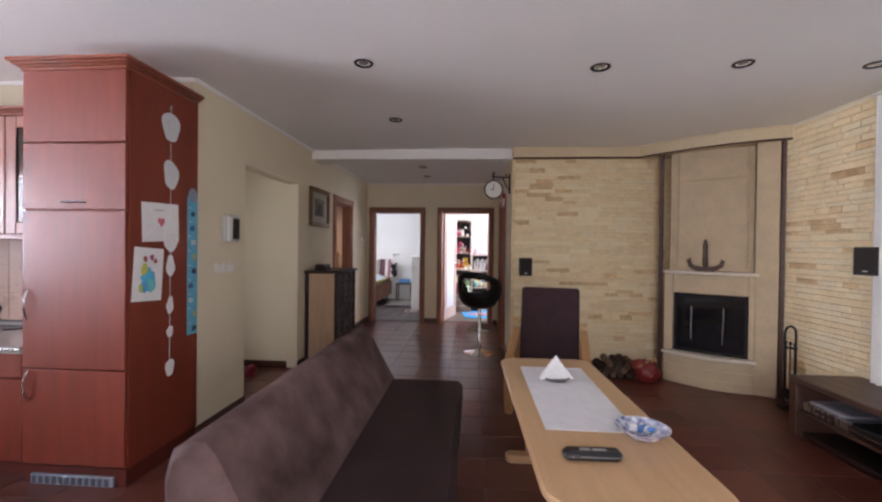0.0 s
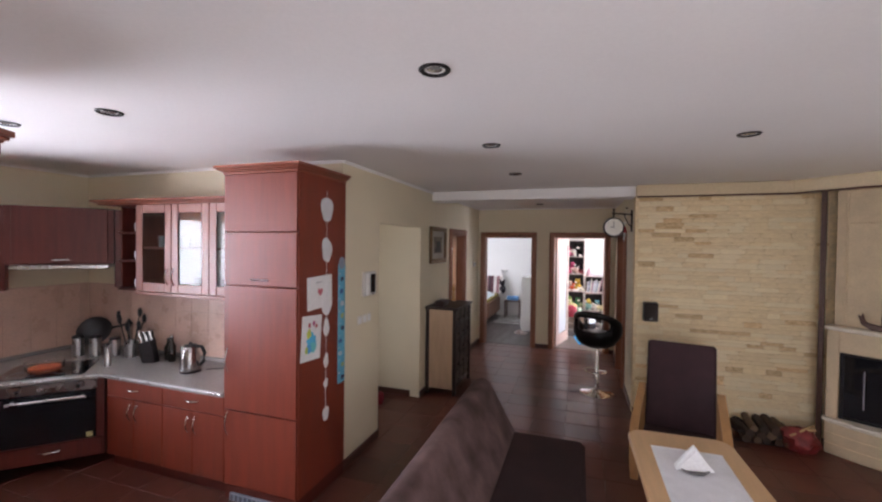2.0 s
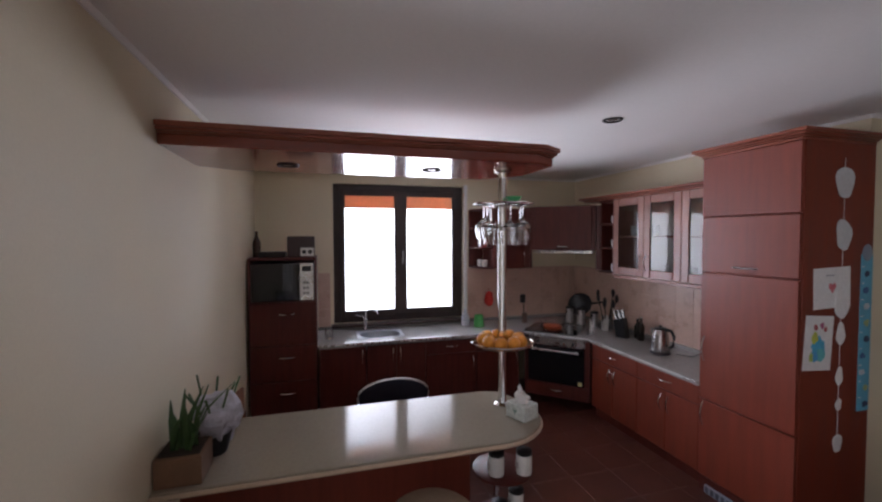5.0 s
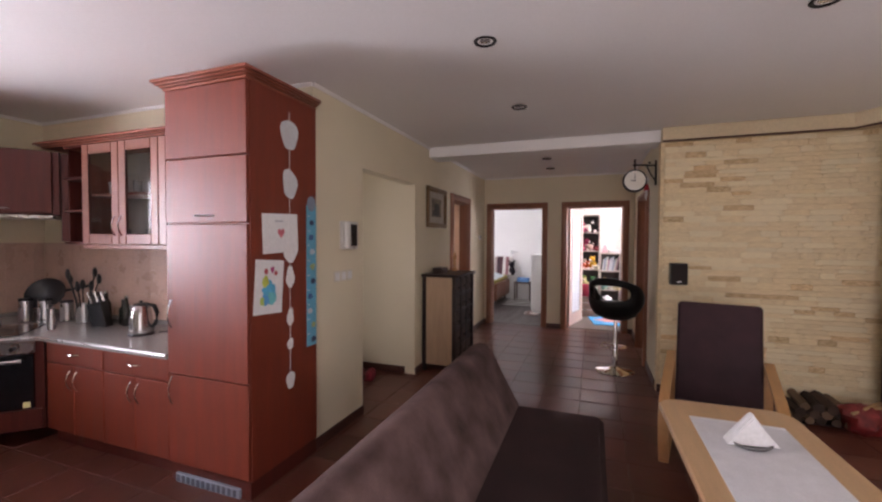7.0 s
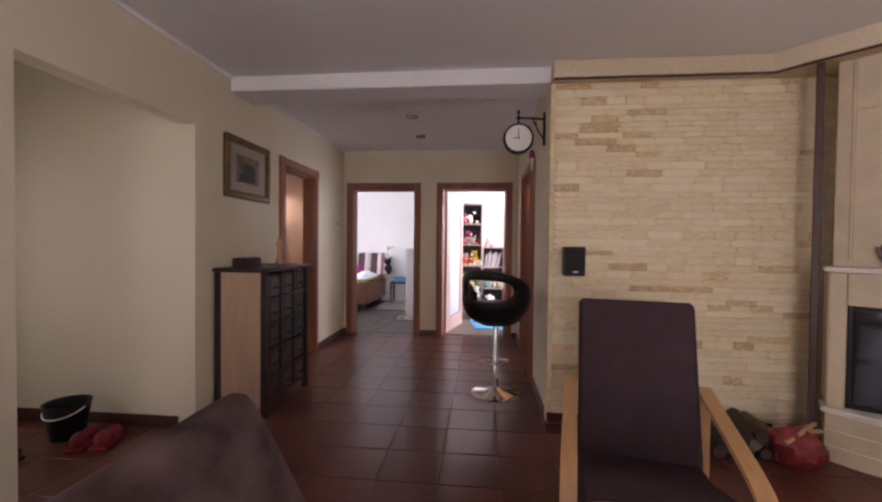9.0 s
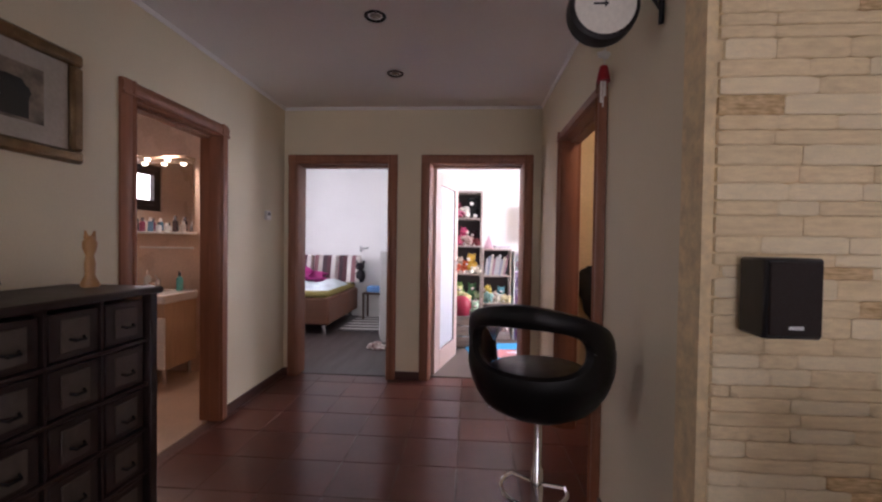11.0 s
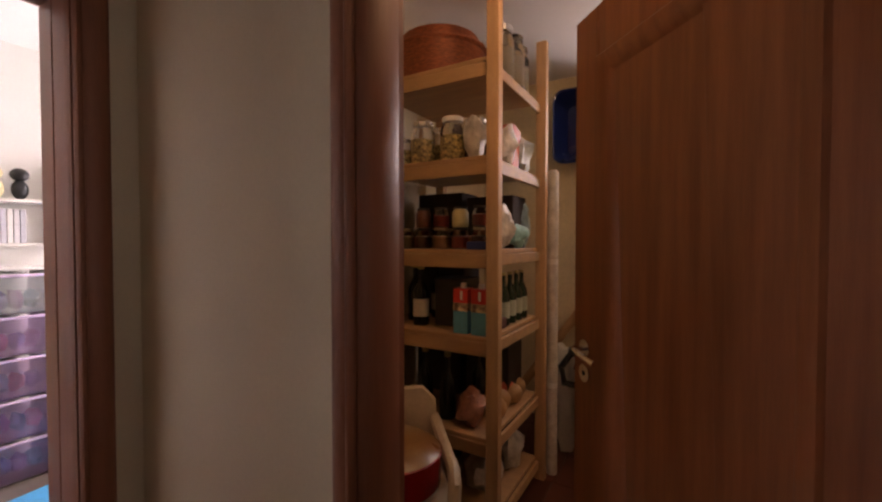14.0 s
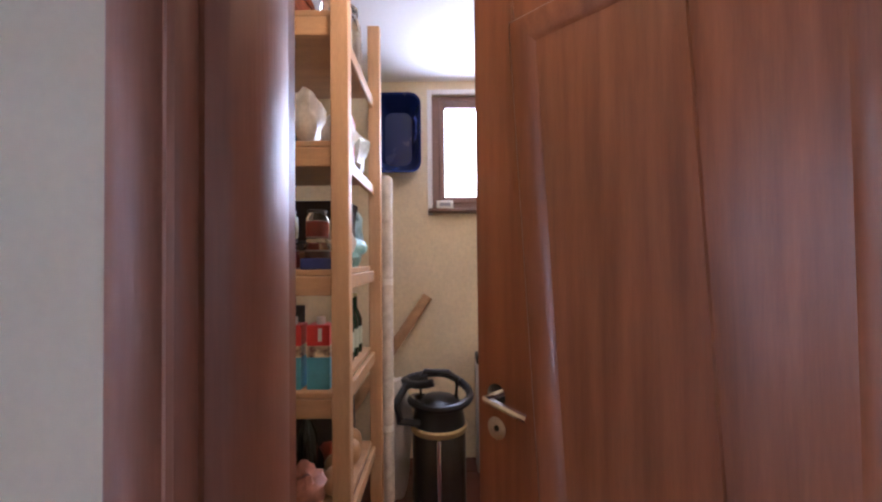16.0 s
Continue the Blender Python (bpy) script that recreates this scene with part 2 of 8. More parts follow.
# ---- mesh building ----
class Shape:
    def __init__(self):
        self.v, self.f, self.m = [], [], Matrix()

    def add(self, verts, faces):
        k = len(self.v)
        self.v += [tuple(self.m @ Vector(p)) for p in verts]
        self.f += [tuple(i + k for i in q) for q in faces]
        return self

    def box(self, x0, y0, z0, x1, y1, z1, b=0.0):
        c = ((x0 + x1) / 2, (y0 + y1) / 2, (z0 + z1) / 2)
        h = (abs(x1 - x0) / 2, abs(y1 - y0) / 2, abs(z1 - z0) / 2)
        b = min(b, min(h) * 0.9)
        sg = [(i, j, k) for i in (-1, 1) for j in (-1, 1) for k in (-1, 1)]
        if b <= 0:
            vs = [tuple(c[a] + s[a] * h[a] for a in range(3)) for s in sg]
            return self.add(vs, [(0, 1, 3, 2), (4, 6, 7, 5), (0, 4, 5, 1), (2, 3, 7, 6), (0, 2, 6, 4), (1, 5, 7, 3)])
        vs, ix = [], {}
        for s in sg:
            for a in range(3):
                ix[s, a] = len(vs)
                vs.append(tuple(c[q] + s[q] * (h[q] - (0 if q == a else b)) for q in range(3)))
        fs = []
        for a in range(3):
            o, p = [q for q in range(3) if q != a]
            for s in (-1, 1):
                ring = []
                for u, w in ((-1, -1), (1, -1), (1, 1), (-1, 1)):
                    t = [0, 0, 0]
                    t[a], t[o], t[p] = s, u, w
                    ring.append(ix[tuple(t), a])
                fs.append(tuple(ring))
            for u in (-1, 1):
                for w in (-1, 1):
                    lo, hi = [0, 0, 0], [0, 0, 0]
                    lo[a], hi[a] = -1, 1
                    lo[o] = hi[o] = u
                    lo[p] = hi[p] = w
                    lo, hi = tuple(lo), tuple(hi)
                    fs.append((ix[lo, o], ix[hi, o], ix[hi, p], ix[lo, p]))
        fs += [tuple(ix[s, a] for a in range(3)) for s in sg]
        return self.add(vs, fs)

    def lathe(self, x, y, prof, seg=20, z=0.0):
        vs, fs = [], []
        for r, h in prof:
            for i in range(seg):
                a = 2 * math.pi * i / seg
                vs.append((x + r * math.cos(a), y + r * math.sin(a), z + h))
        n = len(prof)
        for j in range(n - 1):
            for i in range(seg):
                k = (i + 1) % seg
                fs.append((j * seg + i, j * seg + k, (j + 1) * seg + k, (j + 1) * seg + i))
        if prof[0][0] > 1e-6:
            fs.append(tuple(range(seg)))
        if prof[-1][0] > 1e-6:
            fs.append(tuple((n - 1) * seg + i for i in range(seg)))
        return self.add(vs, fs)

    def cyl(self, x, y, z0, z1, r, r1=None, seg=20, b=0.0):
        r1 = r if r1 is None else r1
        if b:
            return self.lathe(x, y, [(r - b, z0), (r, z0 + b), (r1, z1 - b), (r1 - b, z1)], seg)
        return self.lathe(x, y, [(r, z0), (r1, z1)], seg)

    def tube(self, pts, r, seg=8, closed=False, flat=1.0):
        pts = [Vector(p) for p in pts]
        n, vs, fs = len(pts), [], []
        up = Vector((0, 0, 1))
        for i, p in enumerate(pts):
            a = pts[(i - 1) % n] if closed or i else p
            b = pts[(i + 1) % n] if closed or i < n - 1 else p
            d = (b - a).normalized()
            s = d.cross(up)
            s = s.normalized() if s.length > 1e-4 else Vector((1, 0, 0))
            w = s.cross(d).normalized()
            rr = r[i] if isinstance(r, (list, tuple)) else r
            for k in range(seg):
                t = 2 * math.pi * k / seg
                vs.append(p + s * (rr * math.cos(t)) + w * (rr * flat * math.sin(t)))
        for i in range(n if closed else n - 1):
            j = (i + 1) % n
            for k in range(seg):
                q = (k + 1) % seg
                fs.append((i * seg + k, i * seg + q, j * seg + q, j * seg + k))
        if not closed:
            fs += [tuple(range(seg)), tuple((n - 1) * seg + k for k in range(seg))]
        return self.add(vs, fs)

    def prism(self, poly, z0, z1, b=0.0, axis="z"):
        """An outline pulled along an axis, its two rims eased by b. For x the outline is (y, z), for y it is (x, z)."""
        n = len(poly)
        area = sum(poly[i][0] * poly[(i + 1) % n][1] - poly[(i + 1) % n][0] * poly[i][1] for i in range(n))
        sgn = 1 if area > 0 else -1
        inner = []
        for i in range(n):
            p, q, r = Vector(poly[i - 1]), Vector(poly[i]), Vector(poly[(i + 1) % n])
            e, f = (q - p).normalized(), (r - q).normalized()
            nn = Vector((-e.y - f.y, e.x + f.x)) * sgn
            nn = nn.normalized() / max(0.5, math.sqrt(max(0.25, (1 + e.dot(f)) / 2))) if nn.length > 1e-6 else Vector((0, 0))
            inner.append(q + nn * b)
        rings = [(inner, z0), (poly, z0 + b), (poly, z1 - b), (inner, z1)] if b else [(poly, z0), (poly, z1)]
        put = {"z": lambda a, c, h: (a, c, h), "x": lambda a, c, h: (h, a, c), "y": lambda a, c, h: (a, h, c)}[axis]
        vs = [put(p[0], p[1], h) for ring, h in rings for p in ring]
        fs = []
        for j in range(len(rings) - 1):
            for i in range(n):
                k = (i + 1) % n
                fs.append((j * n + i, j * n + k, (j + 1) * n + k, (j + 1) * n + i))
        fs += [tuple(range(n)), tuple((len(rings) - 1) * n + i for i in range(n))]
        return self.add(vs, fs)

    def blob(self, c, rx, ry, rz, seg=12, rings=8, rough=0.0, seed=0.0):
        vs, fs = [], []
        for j in range(rings + 1):
            t = math.pi * j / rings
            for i in range(seg):
                a = 2 * math.pi * i / seg
                d = Vector((math.sin(t) * math.cos(a), math.sin(t) * math.sin(a), math.cos(t)))
                k = 1 + rough * noise.noise(d * 1.7 + Vector((seed, seed * 1.3, 0)))
                vs.append((c[0] + rx * d.x * k, c[1] + ry * d.y * k, c[2] + rz * d.z * k))
        for j in range(rings):
            for i in range(seg):
                k = (i + 1) % seg
                fs.append((j * seg + i, j * seg + k, (j + 1) * seg + k, (j + 1) * seg + i))
        return self.add(vs, fs)

    def mesh(self, name, material):
        me = bpy.data.meshes.new(name)
        me.from_pydata(self.v, [], self.f)
        bm = bmesh.new()
        bm.from_mesh(me)
        bmesh.ops.remove_doubles(bm, verts=bm.verts, dist=1e-5)
        bmesh.ops.recalc_face_normals(bm, faces=bm.faces)
        bm.to_mesh(me)
        bm.free()
        me.polygons.foreach_set("use_smooth", [True] * len(me.polygons))
        me.set_sharp_from_angle(angle=radians(40))
        me.materials.append(material)
        return me


def S(m=None):
    s = Shape()
    if m is not None:
        s.m = m
    return s


def box(*a):
    return S().box(*a)


def thing(name, label, category, at=(0, 0, 0), rz=0.0, group=""):
    ob = new(name)
    ob.empty_display_size = 0.05
    ob.matrix_basis = pose(*at, 0, 0, rz)
    return tagged(ob, label, category, group)


def part(name, shape, material, parent, label="", at=None):
    ob = new(name, shape.mesh(name, material))
    ob.parent = parent
    if at is not None:
        ob.matrix_basis = at
    return tagged(ob, label) if label else ob


def solid(name, shape, material, label, category, at=(0, 0, 0), rz=0.0, group=""):
    ob = new(name, shape.mesh(name, material))
    ob.matrix_basis = pose(*at, 0, 0, rz)
    return tagged(ob, label, category, group)


def struct(name, shape, material, label="", parent=None):
    ob = new(name, shape.mesh(name, material))
    if parent:
        ob.parent = parent
        return tagged(ob, label)
    return tagged(ob, label, "", "", "structure")


def rrect(x0, y0, x1, y1, r, n=5):
    out = []
    for cx, cy, a0 in ((x1 - r, y1 - r, 0), (x0 + r, y1 - r, 90), (x0 + r, y0 + r, 180), (x1 - r, y0 + r, 270)):
        for i in range(n + 1):
            a = radians(a0 + 90 * i / n)
            out.append((cx + r * math.cos(a), cy + r * math.sin(a)))
    return out


def arc(cx, cy, r, a0, a1, n=12):
    return [(cx + r * math.cos(radians(a0 + (a1 - a0) * i / n)), cy + r * math.sin(radians(a0 + (a1 - a0) * i / n))) for i in range(n + 1)]


def holed(lo, hi, z0, z1, holes, put):
    """A wall from lo to hi along its run, cut by holes (from, to, bottom, top); put(shape, a, b, z0, z1) lays one block."""
    s = S()
    at = lo
    for a, b, c, d in sorted(holes):
        if a > at:
            put(s, at, a, z0, z1)
        if c > z0:
            put(s, a, b, z0, c)
        if d < z1:
            put(s, a, b, d, z1)
        at = b
    if at < hi:
        put(s, at, hi, z0, z1)
    return s


def wall_x(x0, x1, lo, hi, holes=(), z1=2.56):
    return holed(lo, hi, -0.05, z1, holes, lambda s, a, b, c, d: s.box(x0, a, c, x1, b, d))


def wall_y(y0, y1, lo, hi, holes=(), z1=2.56):
    return holed(lo, hi, -0.05, z1, holes, lambda s, a, b, c, d: s.box(a, y0, c, b, y1, d))

# ---- structure ----
H = 2.53
struct("floor", S().box(-4.1, -0.95, -0.2, 4.1, 7.95, -0.0022), GROUT, "floor slab under brown tiles with pale grout")
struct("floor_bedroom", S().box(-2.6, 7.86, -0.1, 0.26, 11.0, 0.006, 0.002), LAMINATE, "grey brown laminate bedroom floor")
struct("floor_playroom", S().box(0.34, 7.9, -0.1, 2.6, 9.9, 0.006, 0.002), OAK_FLOOR, "grey brown laminate playroom floor")
struct("floor_bathroom", S().box(-3.0, 5.5, -0.1, -0.97, 7.8, 0.006, 0.002), BATH_FLOOR, "beige tiled bathroom floor")
struct("ceiling", S().box(-4.15, -0.98, H, 4.15, 11.15, H + 0.12), CEIL, "plain off-white painted ceiling")
struct("ground", S().box(-400, -400, -0.5, 400, 400, -0.25), mat("lawn", (0.07, 0.1, 0.04), 0.9, var=0.4, scale=2), "green lawn round the house")
struct("wall_kitchen_west", wall_x(-4.13, -3.93, -0.95, 3.18, [(0, 1.52, 0.83, 2.4)]), CREAM, "cream painted kitchen wall with a window")
struct("wall_kitchen_north", wall_y(3.06, 3.18, -3.93, -1.02), CREAM, "cream painted kitchen wall behind the cabinets")
struct("wall_left", wall_x(-1.02, -0.9, 3.06, 7.8, [(3.71, 4.79, -0.05, 2.06), (6.007, 6.793, -0.05, 2.028)]), CREAM, "cream painted wall with an open passage")
struct("wall_vestibule_north", wall_y(4.79, 4.91, -2.6, -1.02), CREAM, "cream vestibule side wall")
struct("wall_vestibule_west", wall_x(-2.72, -2.6, 3.18, 4.91, [(3.5, 4.46, -0.05, 2.05)]), CREAM, "cream vestibule end wall")
struct("wall_end", wall_y(7.8, 7.95, -0.9, 1.62, [(-0.792, 0.116, -0.05, 2.028), (0.469, 1.36, -0.05, 2.028)]), CREAM, "cream hallway end wall with two doorways")
struct("wall_hall_east", wall_x(1.5, 1.62, 5.3, 7.8, [(6.043, 6.936, -0.05, 2.023)]), CREAM, "cream hallway wall with the pantry doorway")
WALL_STONE = struct("wall_stone", wall_y(5.18, 5.3, 1.5, 3.95), MORTAR, "wall clad in sandstone strips")
WALL_EAST = struct("wall_east", wall_x(3.95, 4.1, -0.95, 5.3, [(1.3, 3.2, 0.25, 2.35)]), CREAM, "cream wall with a window and stone cladding")
struct("wall_south", wall_y(-0.95, -0.8, -3.93, 3.95, [(0.3, 2.7, 0.02, 2.3)]), CREAM, "cream wall with a glazed terrace door")
struct("wall_bath_west", wall_x(-3.12, -3.0, 5.5, 7.8, [(6.64, 7.2, 1.62, 2.18)]), BATH_WALL, "warm beige tiled bathroom wall with a window")
struct("wall_bath_south", wall_y(5.4, 5.5, -3.12, -1.02), BATH_WALL, "warm beige tiled bathroom wall")
struct("wall_bath_north", wall_y(7.8, 7.95, -3.12, -0.9), BATH_WALL, "warm beige tiled bathroom wall behind the mirror")
struct("wall_bath_east", S().box(-1.03, 5.5, 0, -1.02, 5.95, H).box(-1.03, 6.85, 0, -1.02, 7.8, H), BATH_WALL, "tiled inner face of the bathroom wall")
struct("wall_bedroom_west", wall_x(-2.72, -2.6, 7.95, 11.1, [(8.8, 10.4, 0.9, 2.2)]), WHITE_WALL, "white bedroom wall with a window")
struct("wall_bedroom_north", wall_y(11.0, 11.1, -2.6, 0.34), WHITE_WALL, "white bedroom wall behind the bed")
struct("wall_bedroom_south", S().box(-2.6, 7.95, 0, -0.86, 7.96, H).box(0.18, 7.95, 0, 0.26, 7.96, H), WHITE_WALL, "white inner face of the bedroom wall")
struct("wall_partition", wall_x(0.26, 0.34, 7.95, 11.0), WHITE_WALL, "white wall between bedroom and playroom")
struct("wall_playroom_north", wall_y(9.9, 10.0, 0.34, 2.72), WHITE_WALL, "white playroom wall behind the shelves")
struct("wall_playroom_east", wall_x(2.6, 2.72, 7.95, 9.9, [(8.3, 9.7, 0.85, 2.25)]), WHITE_WALL, "white playroom wall with a window")
struct("wall_pantry_north", wall_y(7.8, 7.95, 1.62, 4.11), PANTRY_WALL, "rough yellowish pantry wall")
struct("wall_pantry_east", wall_x(3.99, 4.11, 5.3, 7.8, [(6.23, 6.808, 1.657, 2.434)]), PANTRY_WALL, "yellowish pantry wall with a small window")
struct("wall_pantry_west", S().box(1.62, 5.3, 0, 1.63, 6.03, H).box(1.62, 6.95, 0, 1.63, 7.8, H), PANTRY_WALL, "yellowish inner face of the pantry wall")
struct("wall_pantry_south", S().box(1.63, 5.3, 0, 3.99, 5.31, H), PANTRY_WALL, "yellowish pantry wall behind the door")
struct("beam", S().box(-0.9, 5.18, 2.415, 1.5, 5.48, H, 0.006), CEIL, "white beam across the hallway entrance")
ledge = [(1.5, 5.175), (1.5, 5.08), (2.9, 5.08), (3.02, 4.93), (3.25, 4.69), (3.5, 4.5), (3.74, 4.37), (3.95, 4.3), (3.95, 5.175)]
struct("trim_ledge", S().prism(ledge, 2.405, H, 0.008), mat("ledge_plaster", (0.68, 0.56, 0.37), 0.75, var=0.04, scale=2, bump=0.12), "cream plaster ledge above the stone wall")
struct("trim_ledge_edge", S().tube([(x, y - 0.004, 2.4) for x, y in ledge[1:8]], 0.009, 6), SKIRT, "brown strip under the ledge")
cov = S()
for a, b in (((-3.93, -0.8), (-3.93, 3.06)), ((-3.93, 3.06), (-0.9, 3.06)), ((-0.9, 3.06), (-0.9, 5.18)), ((-0.9, 5.48), (-0.9, 7.8)), ((-0.9, 7.8), (1.5, 7.8)), ((1.5, 7.8), (1.5, 5.48)), ((-3.93, -0.8), (3.95, -0.8))):
    d = Vector((b[0] - a[0], b[1] - a[1], 0)).normalized()
    cov.tube([(a[0], a[1], H - 0.005), (b[0], b[1], H - 0.005)], 0.02, 6)
struct("trim_coving", cov, CEIL, "thin white coving along the ceiling edge")
sk = S()
for x0, y0, x1, y1 in ((-0.9, 3.06, -0.888, 3.71), (-0.9, 4.79, -0.888, 5.95), (-0.9, 6.855, -0.888, 7.8), (0.18, 7.788, 0.405, 7.8), (1.42, 7.788, 1.5, 7.8), (1.488, 6.985, 1.5, 7.788),
                       (1.488, 5.3, 1.5, 5.995), (-2.6, 4.778, -1.02, 4.79), (-2.6, 3.18, -1.02, 3.192), (1.5, 5.168, 3.0, 5.18), (3.938, -0.8, 3.95, 4.3), (-0.888, 7.788, -0.855, 7.8)):
    sk.box(x0, y0, 0, x1, y1, 0.075, 0.003)
struct("baseboard", sk, SKIRT, "brown tile skirting along the walls")


def casing(name, m, width, height, depth, label, wood=CASING, back=0.0, c=0.088, swell=0.011):
    """A door frame: a lining through the wall and a stepped casing on the near face. Local x runs across the opening, y into the wall."""
    fr = tagged(new(name), label, "", "", "structure")
    fr.matrix_basis = m
    w = width
    for nm, x0, x1 in (("jamb", -0.022, 0.0), ("jamb", w, w + 0.022)):
        face, out = (x1, 1) if x0 < 0 else (x0, -1)
        bulge = [(face + out * swell * math.sin(math.pi * i / 16) ** 0.6, -0.012 + (depth + 0.024) * i / 16) for i in range(17)]
        part(nm, S().prism(bulge + [(face - out * 0.022, depth + 0.012), (face - out * 0.022, -0.012)], 0, height, 0), wood, fr)
    part("lintel", S().box(-0.022, -0.012, height, w + 0.022, depth + 0.012, height + 0.022, 0.003), wood, fr)
    part("stop", S().box(0, depth * 0.45, 0, 0.013, depth + 0.01, height - 0.013, 0.003).box(w - 0.013, depth * 0.45, 0, w, depth + 0.01, height - 0.013, 0.003).box(0, depth * 0.45, height - 0.013, w, depth + 0.01, height, 0.003), wood, fr)
    prof = [(0.004, -0.0135), (0.005, -0.026), (0.009, -0.031), (0.015, -0.032), (0.021, -0.029), (0.024, -0.02), (0.036, -0.025), (0.056, -0.027), (0.074, -0.024), (0.082, -0.018), (0.088, -0.012), (0.088, back), (0.004, back)]
    prof = [(0.004 + (p - 0.004) * (c - 0.004) / 0.084, q) for p, q in prof]
    for side in (-1, 1):
        s = S()
        x = 0 if side < 0 else w
        poly = [(x + side * p, q) for p, q in prof]
        s.prism(poly, 0, height + c * 0.99)
        part("architrave", s, wood, fr)
    s = S()
    s.prism([(q, height + p) for p, q in prof], -c * 0.98, w + c * 0.98, 0, "x")
    part("head_architrave", s, wood, fr)
    return fr


casing("door_1", pose(-0.769, 7.8, 0), 0.862, 2.005, 0.15, "brown wooden bedroom door frame with moulded casing")
casing("door_2", pose(0.492, 7.8, 0), 0.845, 2.005, 0.15, "brown wooden playroom door frame with moulded casing")
casing("door_3", pose(-0.9, 6.03, 0, 0, 0, 90), 0.74, 2.005, 0.12, "brown wooden bathroom door frame with moulded casing")
casing("door_4", pose(1.49, 6.912, 0, 0, 0, -90), 0.845, 2.0, 0.115, "brown wooden pantry door frame with moulded casing", back=0.011, c=0.066, swell=0.02)


def window(name, m, w, h, leaves, wood, label, handle=True, deep=0.07, bar=0.075):
    """Local x across, y outwards, z up from the sill."""
    win = tagged(new(name), label, "", "", "structure")
    win.matrix_basis = m
    part("window_frame", S().box(0, 0.02, 0, bar, deep + 0.02, h, 0.004).box(w - bar, 0.02, 0, w, deep + 0.02, h, 0.004).box(bar, 0.02, 0, w - bar, deep + 0.02, bar, 0.004).box(bar, 0.02, h - bar, w - bar, deep + 0.02, h, 0.004), wood, win)
    step = (w - 2 * bar) / leaves
    for i in range(leaves):
        a, b = bar + i * step, bar + (i + 1) * step
        k = bar * 0.72
        sash = part("sash", S().box(a, 0, bar - 0.01, a + k, deep, h - bar + 0.01, 0.006).box(b - k, 0, bar - 0.01, b, deep, h - bar + 0.01, 0.006).box(a + k, 0, bar - 0.01, b - k, deep, bar + k, 0.006).box(a + k, 0, h - bar - k, b - k, deep, h - bar + 0.01, 0.006), wood, win)
        pane = part("pane", S().box(a + k, deep * 0.5, bar + k, b - k, deep * 0.5 + 0.006, h - bar - k), PANE, sash)
        pane.visible_shadow = False
    if handle:
        part("handle", S().box(w / 2 + 0.012, -0.012, h * 0.42, w / 2 + 0.03, 0, h * 0.42 + 0.07, 0.003).box(w / 2 + 0.014, -0.045, h * 0.42 + 0.02, w / 2 + 0.03, -0.03, h * 0.42 + 0.15, 0.005).box(w / 2 + 0.014, -0.04, h * 0.42 + 0.02, w / 2 + 0.03, 0, h * 0.42 + 0.04, 0.004), CHROME, win)
    return win


win = window("window_1", pose(-3.97, 0, 0.83, 0, 0, 90), 1.52, 1.57, 2, FRAME_DARK, "dark brown two-leaf kitchen window", bar=0.075)
for i in range(2):
    x0 = 0.075 + i * 0.685 + 0.045
    part("blind", S().box(x0, 0.012, 1.30, x0 + 0.585, 0.018, 1.455), ORANGE_BLIND, win, "rolled-up orange fabric blind")
part("mullion", S().box(0.685, -0.006, 0.07, 0.835, 0.0, 1.5, 0.002), FRAME_DARK, win)
part("window_sill", S().box(-0.03, -0.14, -0.03, 1.55, 0.0, 0.0, 0.006), mat("dark_sill", (0.05, 0.03, 0.025), 0.35), win)
struct("window_reveal", S().box(-3.945, 1.521, 0.83, -3.9, 1.56, 2.42, 0.004), FRAME_WHITE, "white plastic strip beside the kitchen window")
window("window_8", pose(-2.6, 3.5, 0.0, 0, 0, 90), 0.96, 2.05, 1, FRAME_WHITE, "white glazed entrance door", False, bar=0.12)
window("window_2", pose(2.7, -0.8, 0.02, 0, 0, 180), 2.4, 2.28, 2, FRAME_WHITE, "white glazed double terrace door")
window("window_3", pose(3.95, 3.2, 0.25, 0, 0, -90), 1.9, 2.1, 2, FRAME_WHITE, "white living room window")
window("window_4", pose(-2.6, 8.8, 0.9, 0, 0, 90), 1.6, 1.3, 2, FRAME_WHITE, "white bedroom window")
window("window_5", pose(2.6, 9.7, 0.85, 0, 0, -90), 1.4, 1.4, 2, FRAME_WHITE, "white playroom window")
window("window_6", pose(-3.0, 6.64, 1.62, 0, 0, 90), 0.56, 0.56, 1, FRAME_DARK, "small dark framed bathroom window", False)
window("window_7", pose(3.99, 6.808, 1.657, 0, 0, -90), 0.578, 0.777, 1, mat("brown_small_frame", (0.2, 0.11, 0.08), 0.4), "small brown framed pantry window", False, bar=0.05)
struct("window_reveal_pantry", S().box(3.975, 6.808, 1.62, 3.989, 6.84, 2.47, 0.003).box(3.975, 6.2, 2.434, 3.989, 6.808, 2.47, 0.003), FRAME_WHITE, "white edge round the pantry window")

# ---- downlights ----
def downlight(at, group, label):
    t = thing("ceiling_downlight", label, "ceiling lamp", at, 0, group)
    part("rim", S().lathe(0, 0, [(0.038, 0.004), (0.045, -0.006), (0.056, -0.008), (0.062, -0.002), (0.062, 0.002)], 24), IRON, t, "dark metal rim")
    part("bulb_face", S().lathe(0, 0, [(0.0, -0.002), (0.02, -0.003), (0.037, 0.002), (0.038, 0.004), (0.0, 0.006)], 20), LAMP_FACE, t, "silvery reflector, switched off")
    return t


